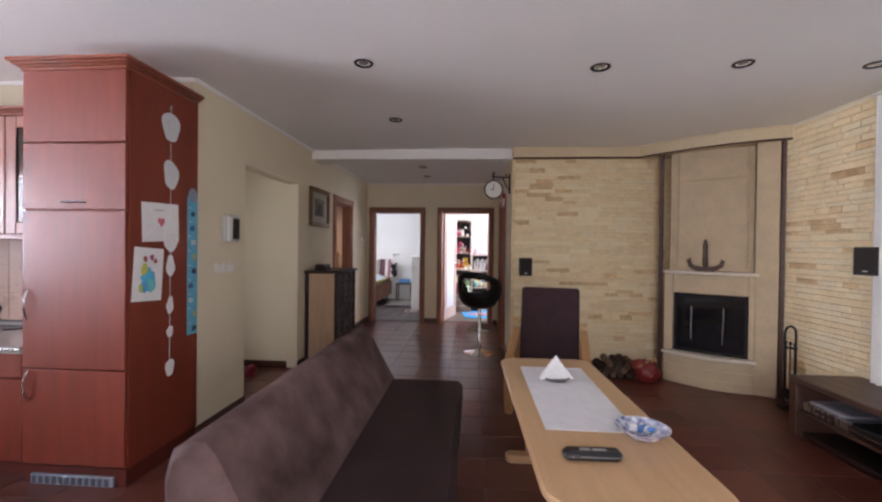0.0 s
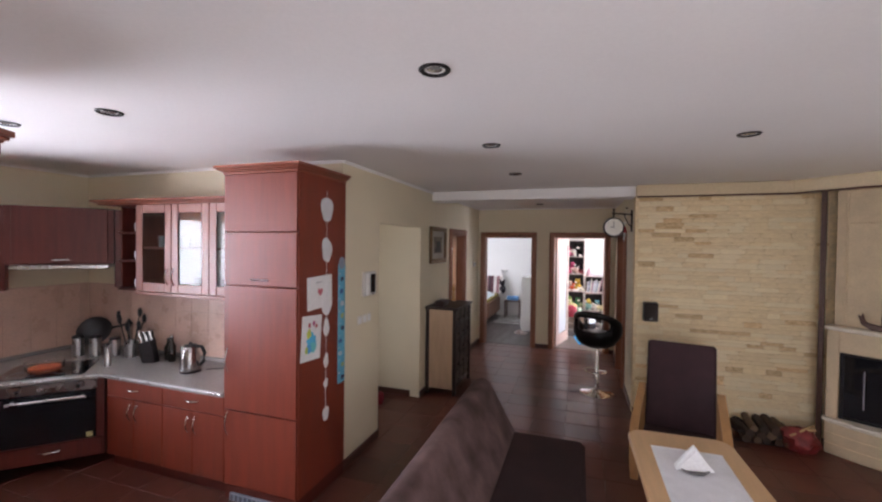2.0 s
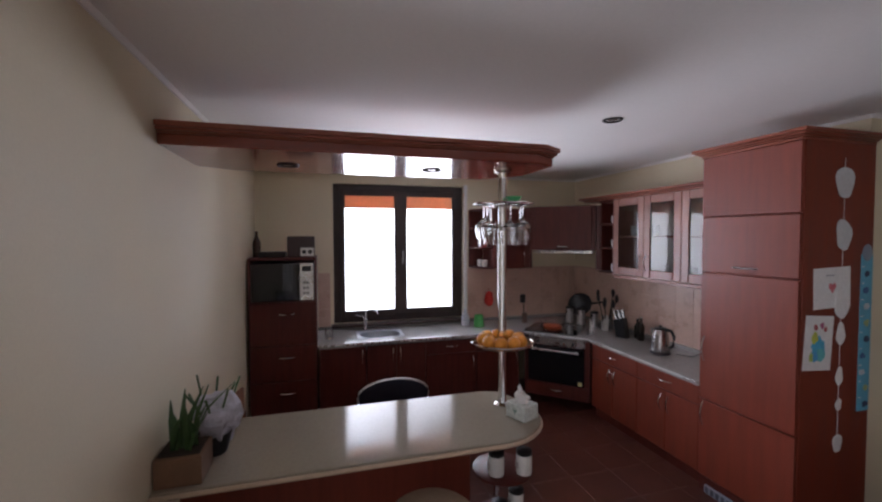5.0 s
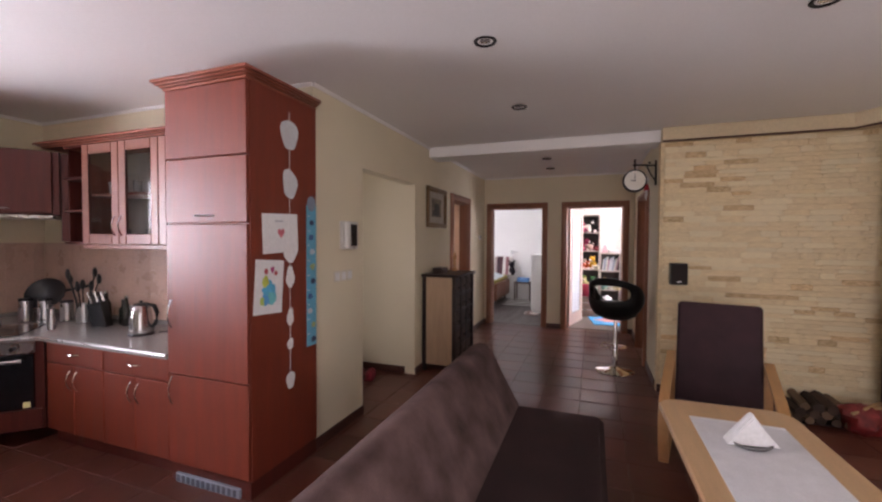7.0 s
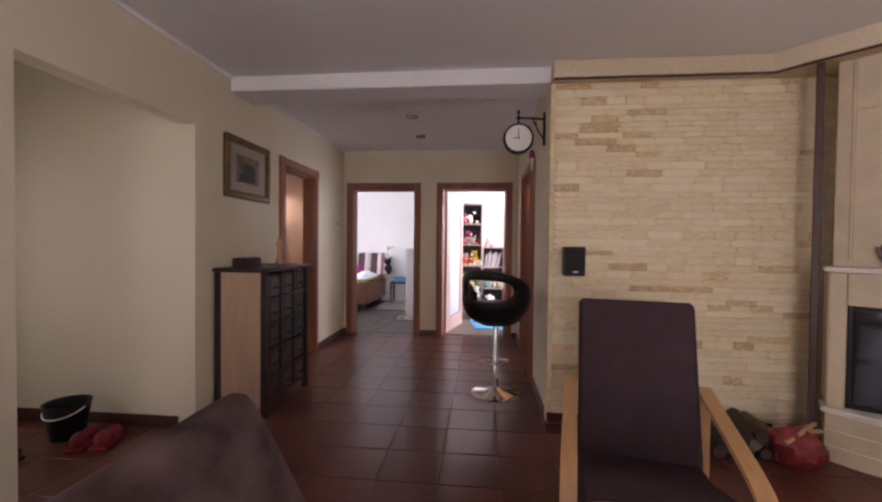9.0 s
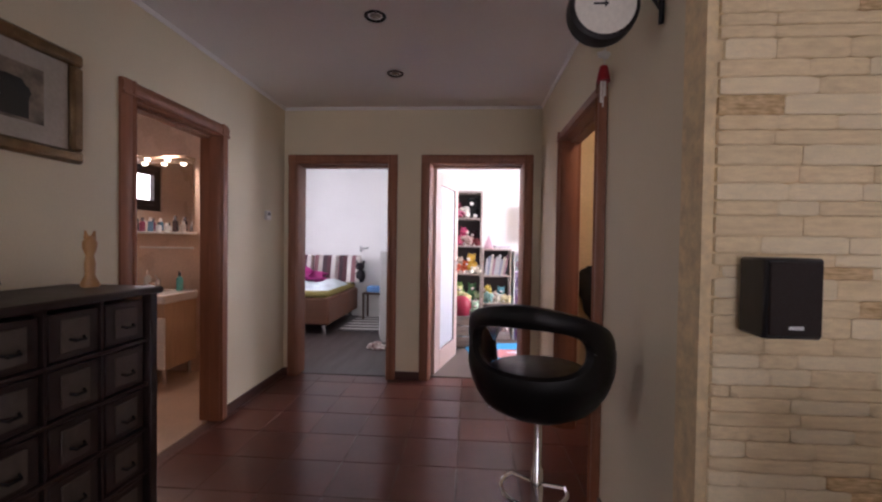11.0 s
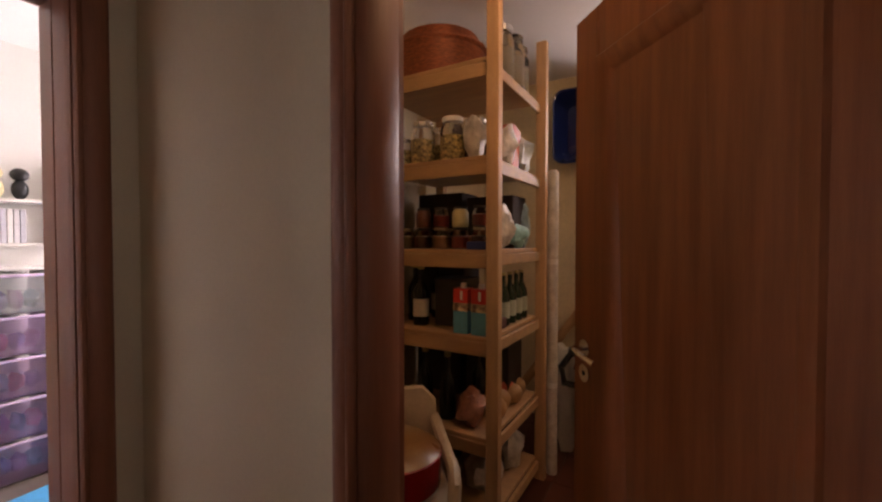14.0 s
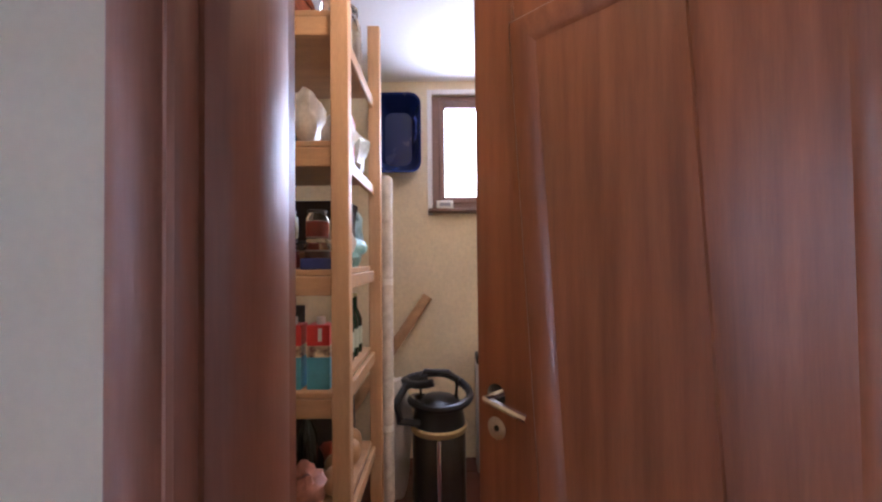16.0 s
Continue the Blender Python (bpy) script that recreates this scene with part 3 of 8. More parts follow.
first = downlight((0.347, 2.881, H), "ceiling spots", "round recessed ceiling spot with dark rim, off")
for x, y in ((1.845, 3.01), (2.7, 3.0), (3.51, 3.05), (0.335, 4.037), (0.383, 1.638), (1.866, 1.522), (-1.41, 1.64), (-2.22, 1.61), (-3.05, 1.59), (0.318, 6.257), (0.29, 7.03)):
    copy_thing(first, pose(x, y, H))

# ---- sofa ----
sofa = thing("sofa", "low brown velour sofa with reclined backrest", "sofa", (0.5, 2.58, 0))
part("base", S().box(-0.42, -1.0, 0.04, 0.44, 1.0, 0.15, 0.02), SOFA_SEAT, sofa)
part("seat", S().prism(rrect(-0.1, -1.02, 0.485, 1.02, 0.05), 0.13, 0.315, 0.03), SOFA_SEAT, sofa, "dark brown velour seat cushion")
back = [(-0.03, 0.2), (-0.07, 0.32), (-0.17, 0.5), (-0.275, 0.69), (-0.31, 0.725), (-0.36, 0.73), (-0.42, 0.70), (-0.45, 0.6), (-0.43, 0.2)]
s = S().prism(back, -1.03, 1.03, 0.03, "y")
part("backrest", s, SOFA, sofa, "creased brown velour backrest")
for x, y in ((-0.36, -0.92), (0.38, -0.92), (-0.36, 0.92), (0.38, 0.92)):
    part("leg", S().cyl(x, y, 0, 0.045, 0.025, 0.03, 12), BLACKWOOD, sofa)

# ---- table and what lies on it ----
table = thing("coffee_table", "long pale beech coffee table with rounded corners", "table", (1.588, 2.475, 0), 1.2)
part("tabletop", S().prism(rrect(-0.315, -0.87, 0.315, 0.87, 0.11, 7), 0.545, 0.575, 0.008), BEECH, table)
part("apron", S().box(-0.25, -0.7, 0.485, -0.228, 0.7, 0.545, 0.003).box(0.228, -0.7, 0.485, 0.25, 0.7, 0.545, 0.003).box(-0.228, -0.7, 0.485, 0.228, -0.678, 0.545, 0.003).box(-0.228, 0.678, 0.485, 0.228, 0.7, 0.545, 0.003), BEECH, table)
for y in (-0.52, 0.52):
    part("leg", S().box(-0.17, y - 0.025, 0.05, 0.17, y + 0.025, 0.487, 0.01), BEECH, table)
    part("foot", S().prism(rrect(-0.3, y - 0.045, 0.3, y + 0.045, 0.04, 4), 0, 0.05, 0.01), BEECH, table)
part("stretcher", S().box(-0.03, -0.495, 0.2, 0.03, 0.495, 0.26, 0.006), BEECH, table)
runner = thing("table_runner", "white linen runner on the coffee table", "table runner", (1.578, 2.625, 0.5755), 0.2)
part("cloth", S().prism(rrect(-0.2, -0.465, 0.2, 0.465, 0.004, 2), 0, 0.003), LINEN, runner)
for y in (-0.473, 0.473):
    part("hem", S().box(-0.2, y - 0.0078, 0, 0.2, y + 0.0078, 0.0042, 0.001), LINEN, runner, "folded hem")
hold = thing("napkin_holder", "white paper napkins folded in a grey dish", "napkin holder", (1.56, 2.85, 0.579), 8)
part("dish", S().lathe(0, 0, [(0.04, 0), (0.07, 0.004), (0.085, 0.02), (0.08, 0.022), (0.06, 0.01), (0, 0.008)], 24), paint(0.16, 0.15, 0.15, 0.4), hold)
for k, dy in enumerate((-0.03, -0.018, -0.006, 0.006, 0.018, 0.03)):
    part("napkin", S().prism([(-0.102 + k * 0.002, 0.01), (0.102 - k * 0.002, 0.012), (0.004, 0.148 - abs(dy) * 0.6)], dy - 0.004, dy + 0.004, 0.0015, "y"), PAPER, hold)
bowl = thing("bowl", "shallow blue and white patterned bowl on the table", "bowl", (1.775, 2.105, 0.5755))
part("dish", S().lathe(0, 0, [(0.0, 0.0), (0.045, 0.0), (0.075, 0.018), (0.105, 0.045), (0.11, 0.05), (0.1, 0.045), (0.07, 0.02), (0.04, 0.008), (0, 0.007)], 28), mat("blue_white_glaze", (0.02, 0.05, 0.27), 0.2, var=0.1, scale=34, col2=(0.85, 0.87, 0.92), coat=0.4), bowl)
rng = random.Random(4)
for i in range(7):
    a = rng.uniform(0, 6.28)
    part("wrapped_sweet", S().blob((0.035 * math.cos(a), 0.035 * math.sin(a), 0.02 + 0.004 * i), 0.018, 0.013, 0.011, 8, 6, 0.3, i), PAPER if i % 3 else paint(0.1, 0.25, 0.6), bowl)
rem = thing("glasses_case", "black zipped glasses case on the table", "case", (1.512, 1.905, 0.5755), 2)
part("shell", S().prism(rrect(-0.11, -0.03, 0.11, 0.03, 0.025, 5), 0, 0.038, 0.012), BLACK, rem)
part("zip", S().tube([(x, y, 0.02) for x, y in rrect(-0.111, -0.031, 0.111, 0.031, 0.025, 5)], 0.0025, 6, True), paint(0.2, 0.2, 0.2, 0.3, 0.7), rem)
part("lettering", S().box(-0.05, -0.012, 0.0375, -0.01, 0.006, 0.0392).box(0.0, -0.012, 0.0375, 0.05, 0.004, 0.0392), paint(0.35, 0.35, 0.35), rem)

# ---- armchair of bent wood ----
chair = thing("armchair", "plum-brown cushioned armchair with bentwood arms", "armchair", (1.725, 3.995, 0), -12)
seat = [(-0.42, 0.35), (-0.395, 0.305), (0.0, 0.2), (0.18, 0.17), (0.23, 0.24), (0.17, 0.29), (0.0, 0.31), (-0.35, 0.425), (-0.405, 0.405)]
backr = [(0.16, 0.2), (0.22, 0.23), (0.34, 0.68), (0.425, 0.955), (0.415, 0.99), (0.375, 0.995), (0.35, 0.965), (0.27, 0.66), (0.165, 0.3)]
part("seat", S().prism(seat, -0.268, 0.268, 0.02, "x"), CHAIR_CLOTH, chair)
part("backrest", S().prism(backr, -0.268, 0.268, 0.02, "x"), CHAIR_CLOTH, chair)
for sx in (-1, 1):
    x = sx * 0.305
    arm = [(-0.30, 0.02), (-0.38, 0.17), (-0.4, 0.31), (-0.375, 0.42), (-0.29, 0.475), (-0.05, 0.52), (0.2, 0.56), (0.35, 0.585)]
    s = S()
    n = 28
    pts = []
    for i in range(n + 1):
        u = i / n * (len(arm) - 1)
        k = min(int(u), len(arm) - 2)
        f = u - k
        p0, p1, p2, p3 = arm[max(k - 1, 0)], arm[k], arm[k + 1], arm[min(k + 2, len(arm) - 1)]
        q = [0.5 * (2 * p1[c] + (p2[c] - p0[c]) * f + (2 * p0[c] - 5 * p1[c] + 4 * p2[c] - p3[c]) * f * f + (3 * p1[c] - p0[c] - 3 * p2[c] + p3[c]) * f ** 3) for c in (0, 1)]
        pts.append(q)
    outline = []
    for i, q in enumerate(pts):
        a, b = pts[max(i - 1, 0)], pts[min(i + 1, n)]
        d = Vector((b[0] - a[0], b[1] - a[1])).normalized()
        outline.append(((q[0] - d.y * 0.012, q[1] + d.x * 0.012), (q[0] + d.y * 0.012, q[1] - d.x * 0.012)))
    vs, fs = [], []
    for j, (p, q) in enumerate(outline):
        vs += [(x - 0.03, *p), (x + 0.03, *p), (x + 0.03, *q), (x - 0.03, *q)]
        if j:
            k = 4 * j
            fs += [(k - 4 + c, k - 4 + (c + 1) % 4, k + (c + 1) % 4, k + c) for c in range(4)]
    fs += [(0, 1, 2, 3), tuple(len(vs) - 4 + c for c in range(4))]
    part("arm", s.add(vs, fs), BENT, chair, "honey-coloured bentwood arm")
    part("runner", S().box(x - 0.03, -0.32, 0, x + 0.03, 0.36, 0.025, 0.006).box(x - 0.03, 0.33, 0.02, x + 0.03, 0.36, 0.585, 0.006), BENT, chair)
part("crossbar", S().box(-0.275, -0.36, 0.27, 0.275, -0.335, 0.305, 0.005), BENT, chair)
part("crossbar", S().box(-0.275, 0.335, 0.3, 0.275, 0.36, 0.36, 0.005), BENT, chair)

# ---- fireplace in the corner ----
fp = thing("fireplace", "cream sandstone corner fireplace with bowed front", "fireplace", (3.08, 4.85, 0), -33.3)
def bow(w0, w1, out, base=0.0, n=12):
    return [(w0 + (w1 - w0) * i / n, base - out * math.sin(math.pi * i / n)) for i in range(n + 1)]
W = 0.77
part("plinth", S().prism(bow(0, W, 0.085) + [(W, 0.45), (0, 0.2)], 0, 0.29, 0.008), FP_STONE, fp)
for z in (0.1, 0.195):
    part("joint", S().tube([(x, y - 0.001, z) for x, y in bow(0, W, 0.085)], 0.003, 5), MORTAR, fp)
part("hearth_slab", S().prism(bow(-0.02, W + 0.02, 0.1, -0.01) + [(W + 0.02, 0.4), (-0.02, 0.15)], 0.29, 0.325, 0.008), FP_LEDGE, fp, "pale stone hearth slab")
part("cheek", S().box(0, 0.0, 0.325, 0.085, 0.3, 1.13, 0.008), FP_STONE, fp)
part("cheek", S().box(W - 0.05, 0.0, 0.325, W, 0.4, 1.13, 0.008), FP_STONE, fp)
part("lintel", S().prism(bow(0.085, W - 0.05, 0.045) + [(W - 0.05, 0.2), (0.085, 0.2)], 0.935, 1.13, 0.006), FP_STONE, fp)
part("firebox", S().box(0.085, 0.36, 0.325, W - 0.05, 0.4, 0.935).box(0.085, 0.1, 0.325, 0.1, 0.36, 0.935).box(W - 0.065, 0.1, 0.325, W - 0.05, 0.36, 0.935).box(0.1, 0.1, 0.92, W - 0.065, 0.36, 0.935), SOOT, fp, "sooty black firebox")
door = part("glass_door", S().box(0.095, 0.03, 0.345, W - 0.06, 0.036, 0.925), DARKGLASS, fp, "dark reflective fireplace glass")
part("door_frame", S().box(0.088, 0.02, 0.33, 0.115, 0.045, 0.93, 0.004).box(W - 0.08, 0.02, 0.33, W - 0.053, 0.045, 0.93, 0.004).box(0.115, 0.02, 0.33, W - 0.08, 0.045, 0.36, 0.004).box(0.115, 0.02, 0.905, W - 0.08, 0.045, 0.93, 0.004), IRON, door)
part("pull", S().tube([(0.25, 0.0, 0.46), (0.25, 0.0, 0.8)], 0.008, 8).box(0.243, 0, 0.47, 0.257, 0.03, 0.484).box(0.243, 0, 0.776, 0.257, 0.03, 0.79), CHROME, door, "slim chrome bar")
part("pull", S().tube([(0.52, 0.0, 0.44), (0.52, 0.0, 0.8)], 0.012, 8).box(0.513, 0, 0.47, 0.527, 0.03, 0.484).box(0.513, 0, 0.776, 0.527, 0.03, 0.79), CHROME, door, "chrome bar")
logs = S()
for i in range(4):
    logs.tube([(0.2 + i * 0.03, 0.12 + 0.05 * (i % 2), 0.37 + 0.03 * i), (0.56 - i * 0.02, 0.2, 0.38 + 0.03 * i)], 0.035, 8)
part("log", logs, paint(0.12, 0.08, 0.06, 0.9), fp)
part("mantel", S().prism(bow(-0.02, W + 0.03, 0.1, -0.01) + [(W + 0.03, 0.3), (-0.02, 0.15)], 1.13, 1.16, 0.007), FP_LEDGE, fp, "pale stone mantel shelf")
part("hood", S().prism(bow(0.03, W - 0.02, 0.05, 0.13) + [(W - 0.02, 0.5), (0.03, 0.2)], 1.16, 2.4, 0.004), FP_STONE, fp)
part("hood_moulding", S().tube([(x, y, 2.1) for x, y in bow(0.12, W - 0.06, 0.036, 0.112)], 0.012, 6).tube([(0.1, 0.112, 1.2), (0.1, 0.112, 2.39)], 0.01, 6).tube([(W - 0.07, 0.112, 1.2), (W - 0.07, 0.112, 2.39)], 0.01, 6), FP_STONE, fp)
part("pilaster", S().box(W - 0.01, 0.02, 0, W + 0.17, 0.45, 2.4, 0.008), FP_STONE, fp)
part("side_post", S().box(-0.075, 0.07, 0, -0.035, 0.12, 2.4, 0.004), WALNUT, fp, "dark brown side post")
part("side_post", S().box(W + 0.175, 0.06, 0, W + 0.215, 0.14, 2.4, 0.004), WALNUT, fp, "dark brown side post")

orn = thing("ornament", "dark carved wooden boat ornament on the mantel", "ornament", (3.4, 4.683, 1.16), -33)
part("hull", S().prism([(-0.15, 0.12), (-0.165, 0.12), (-0.14, 0.04), (-0.08, 0.0), (0.08, 0.0), (0.14, 0.04), (0.17, 0.11), (0.155, 0.11), (0.1, 0.06), (0.03, 0.045), (-0.03, 0.045), (-0.1, 0.06)], -0.02, 0.02, 0.004, "y"), WALNUT, orn)
part("figure", S().lathe(0, 0, [(0.02, 0.03), (0.024, 0.1), (0.018, 0.2), (0.022, 0.25), (0.012, 0.31), (0.0, 0.33)], 10), WALNUT, orn)
part("prow", S().lathe(-0.135, 0, [(0.016, 0.05), (0.014, 0.1), (0.004, 0.14)], 8), WALNUT, orn)
part("stern", S().lathe(0.14, 0, [(0.016, 0.05), (0.014, 0.09), (0.004, 0.125)], 8), WALNUT, orn)
pk = thing("fire_irons", "black iron fire tool stand beside the fireplace", "fire irons", (3.82, 4.12, 0))
part("base", S().lathe(0, 0, [(0.09, 0), (0.09, 0.012), (0.03, 0.022), (0.012, 0.03)], 20), IRON, pk)
loop = [(-0.045, 0, 0.03)] + [(-0.045 * math.cos(a), 0, 0.66 + 0.06 * math.sin(a)) for a in [math.pi * i / 8 for i in range(9)]] + [(0.045, 0, 0.03)]
part("loop", S().tube(loop, 0.009, 8), IRON, pk)
for i, y in enumerate((-0.05, 0.0, 0.05)):
    part("tool", S().tube([(0, y, 0.1), (0, y, 0.56)], 0.006, 8).box(-0.03, y - 0.008, 0.08, 0.03, y + 0.008, 0.16, 0.004).blob((0, y, 0.57), 0.012, 0.012, 0.016, 8, 6), IRON, pk)
part("crossbar", S().tube([(-0.06, 0, 0.53), (0.06, 0, 0.53)], 0.007, 8).tube([(0, -0.07, 0.53), (0, 0.07, 0.53)], 0.006, 8), IRON, pk)

# ---- firewood and red bag by the stone wall ----
wood = thing("firewood_pile", "split firewood heaped in a wire basket", "firewood", (2.62, 4.96, 0))
rng = random.Random(8)
for i in range(14):
    z = 0.045 + 0.05 * (i // 5)
    x = -0.16 + 0.085 * (i % 5) + 0.03 * (i // 5)
    tone = [(0.07, 0.04, 0.026), (0.17, 0.11, 0.065), (0.045, 0.028, 0.02)][i % 3]
    part("log", S().tube([(x, -0.16 + rng.uniform(-0.03, 0.02), z), (x + rng.uniform(-0.04, 0.04), 0.14, z + rng.uniform(0, 0.02))], rng.uniform(0.03, 0.042), 7), paint(*tone, 0.85), wood)
part("basket", S().tube([(-0.24, -0.15, 0.1), (0.22, -0.15, 0.1), (0.24, 0.16, 0.1), (-0.24, 0.16, 0.1)], 0.006, 6, True).tube([(-0.24, -0.15, 0.01), (0.22, -0.15, 0.01), (0.24, 0.16, 0.01), (-0.24, 0.16, 0.01)], 0.006, 6, True), IRON, wood)
bag = thing("red_bag", "crumpled dark red bag of kindling", "bag", (2.86, 4.74, 0))
part("sack", S().blob((0, 0.02, 0.11), 0.14, 0.11, 0.125, 18, 12, 0.45, 3.0), mat("red_foil", (0.2, 0.022, 0.02), 0.4, var=0.4, scale=20, bump=0.4), bag)
part("kindling", S().tube([(-0.1, -0.05, 0.16), (0.1, 0.02, 0.25)], 0.014, 6).tube([(-0.06, 0.06, 0.16), (0.09, -0.05, 0.24)], 0.012, 6), paint(0.42, 0.27, 0.13, 0.8), bag)

# ---- low television bench ----
tv = thing("tv_bench", "low walnut television bench with open shelf", "tv bench", (3.68, 2.6, 0))
part("top", S().box(-0.25, -1.0, 0.41, 0.255, 1.0, 0.45, 0.006), WALNUT, tv)
for y in (-0.96, 0.0, 0.96):
    part("upright", S().box(-0.245, y - 0.035, 0, 0.25, y + 0.035, 0.41, 0.005), WALNUT, tv)
part("shelf", S().box(-0.235, -0.92, 0.19, 0.25, 0.92, 0.215, 0.004), WALNUT, tv)
part("plinth", S().box(-0.2, -0.92, 0.02, 0.25, 0.92, 0.05, 0.004), BLACKWOOD, tv)
part("back_panel", S().box(0.235, -0.92, 0.05, 0.25, 0.92, 0.41), BLACKWOOD, tv)
vcr = thing("disc_player", "silver disc player on the bench shelf", "disc player", (3.64, 3.32, 0.215))
part("case", S().box(-0.17, -0.2, 0.006, 0.15, 0.2, 0.062, 0.004), STEEL, vcr)
part("tray", S().box(-0.173, -0.08, 0.03, -0.169, 0.08, 0.048), BLACK, vcr)
part("foot", S().box(-0.15, -0.18, 0, 0.13, 0.18, 0.007), BLACK, vcr)
con = thing("game_console", "black game console with silver edge on the bench", "game console", (3.62, 2.98, 0.215))
part("case", S().box(-0.17, -0.13, 0, 0.14, 0.13, 0.08, 0.012), BLACK, con)
part("silver_edge", S().box(-0.174, -0.12, 0.03, -0.168, 0.12, 0.04), CHROME, con)
for i, (y, w, c) in enumerate(((3.36, 0.28, (0.5, 0.5, 0.52)), (3.3, 0.22, (0.25, 0.25, 0.28)))):
    solid("magazine", S().box(-0.12, -w / 2, 0, 0.12, w / 2, 0.012, 0.002), paint(*c), "glossy magazine lying on the disc player", "magazine", (3.63, y, 0.277 + 0.013 * i), 6 * i)


def speaker(at, rz, label):
    t = thing("loudspeaker", label, "loudspeaker", at, rz, "wall loudspeakers")
    part("case", S().box(-0.07, -0.1, -0.1, 0.07, 0, 0.1, 0.006), BLACK, t)
    part("grille", S().box(-0.062, -0.107, -0.09, 0.062, -0.099, 0.09, 0.003), mat("grille_cloth", (0.02, 0.012, 0.01), 0.8, var=0.3, scale=200, bump=0.4), t)
    part("badge", S().box(-0.018, -0.1085, -0.075, 0.018, -0.1068, -0.066), STEEL, t)
    part("bracket", S().box(-0.02, 0, -0.03, 0.02, 0.025, 0.03, 0.003), IRON, t)
    return t


speaker((1.655, 5.152, 1.16), 0, "small black loudspeaker mounted on the stone wall")
speaker((3.89, 3.46, 1.31), -68, "small black loudspeaker mounted above the bench")

cur = thing("curtain", "long white curtain hanging beside the window", "curtain", (3.86, 3.21, 0))
vs, fs = [], []
for i in range(41):
    y = -0.2 + 0.42 * i / 40
    x = 0.03 * math.sin(i * 1.1) + 0.012 * math.sin(i * 0.5)
    for j in range(9):
        z = 0.46 + 2.0 * j / 8
        vs.append((x * (1 - 0.3 * j / 8), y, z))
for i in range(40):
    for j in range(8):
        fs.append((i * 9 + j, (i + 1) * 9 + j, (i + 1) * 9 + j + 1, i * 9 + j + 1))
k = len(vs)
vs += [(x + 0.004, y, z) for x, y, z in vs[:k]]
fs += [tuple(i + k for i in f) for f in fs]
part("cloth", S().add(vs, fs), CURTAIN, cur)
part("rail", S().tube([(0.0, -2.1, 2.48), (0.0, 0.25, 2.48)], 0.012, 8), FRAME_WHITE, cur)

# ---- bar stool ----
st = thing("bar_stool", "black leatherette bar stool on a chrome foot", "bar stool", (1.15, 5.7, 0), -24)
part("foot", S().lathe(0, 0, [(0.205, 0), (0.205, 0.008), (0.18, 0.018), (0.08, 0.034), (0.03, 0.06), (0.026, 0.1)], 32), CHROME, st, "round chrome foot plate")
part("column", S().lathe(0, 0, [(0.026, 0.06), (0.026, 0.36), (0.018, 0.37), (0.018, 0.66)], 16), CHROME, st)
part("footrest", S().tube([(0.13 * math.cos(a), -0.05 + 0.13 * math.sin(a), 0.3) for a in [radians(150 + 240 * i / 16) for i in range(17)]], 0.009, 8).tube([(-0.026, 0, 0.3), (-0.112, 0.015, 0.3)], 0.008, 8).tube([(0.026, 0, 0.3), (0.112, 0.015, 0.3)], 0.008, 8), CHROME, st)
part("lever", S().tube([(0.0, 0.0, 0.64), (-0.14, -0.05, 0.62), (-0.19, -0.07, 0.6)], 0.005, 6), CHROME, st)
part("seat", S().lathe(0, 0, [(0.0, 0.59), (0.14, 0.6), (0.21, 0.64), (0.235, 0.7), (0.23, 0.755), (0.2, 0.775), (0, 0.765)], 32), LEATHER, st)
# tub back: a padded shell bent round the seat, with an oval opening through its middle
vs, fs = [], []
NK, NU = 48, 14
for k in range(NK):
    c, d = math.cos(2 * math.pi * k / NK), math.sin(2 * math.pi * k / NK)
    h = (abs(c) ** 2.5 + abs(d) ** 2.5) ** (-1 / 2.5)
    g = (abs(c) ** 2.5 + abs(d) ** 2.5) ** (-1 / 2.5)
    inner = (53 * c * g, 0.897 + 0.084 * d * g)
    outer = (118 * c * h, (0.85 + (0.2 if d > 0 else 0.24) * d * h) - (0.13 * abs(c) ** 1.5 if d > 0 else 0) + 0.02)
    for u in range(NU):
        w = 2 * math.pi * u / NU
        f, t = 0.5 - 0.5 * math.cos(w), math.copysign(abs(math.sin(w)) ** 0.6, math.sin(w))
        ang, z = inner[0] + (outer[0] - inner[0]) * f, inner[1] + (outer[1] - inner[1]) * f
        r = 0.25 - 0.07 * max(0.0, (0.8 - z) / 0.2) ** 1.4 + 0.03 * t
        a = radians(-90 + ang)
        vs.append((1.05 * r * math.cos(a), r * math.sin(a), z))
for k in range(NK):
    for u in range(NU):
        k2, u2 = (k + 1) % NK, (u + 1) % NU
        fs.append((k * NU + u, k2 * NU + u, k2 * NU + u2, k * NU + u2))
part("backrest", S().add(vs, fs), LEATHER, st, "padded leatherette tub back with an oval opening")

# ---- station clock on a bracket, hanging ornament ----
clk = thing("wall_clock", "round station clock on a black iron bracket", "clock", (1.295, 5.44, 2.087))
part("case", S(pose(0, 0, 0, 90)).lathe(0, 0, [(0.1, -0.035), (0.115, -0.03), (0.118, 0.0), (0.115, 0.03), (0.1, 0.035)], 32), IRON, clk)
for sy in (-1, 1):
    face = part("face", S(pose(0, 0.036 * sy, 0, 90)).lathe(0, 0, [(0.0, -0.002), (0.1, -0.002), (0.1, 0.002), (0, 0.002)], 32), mat("clock_face", (0.8, 0.78, 0.7), 0.4, var=0.02), clk, "off-white clock face")
    part("pointer", S().box(-0.003, 0.039 * sy - 0.001, -0.01, 0.003, 0.039 * sy + 0.001, 0.07).box(-0.04, 0.039 * sy - 0.001, -0.003, 0.01, 0.039 * sy + 0.001, 0.003), BLACK, face)
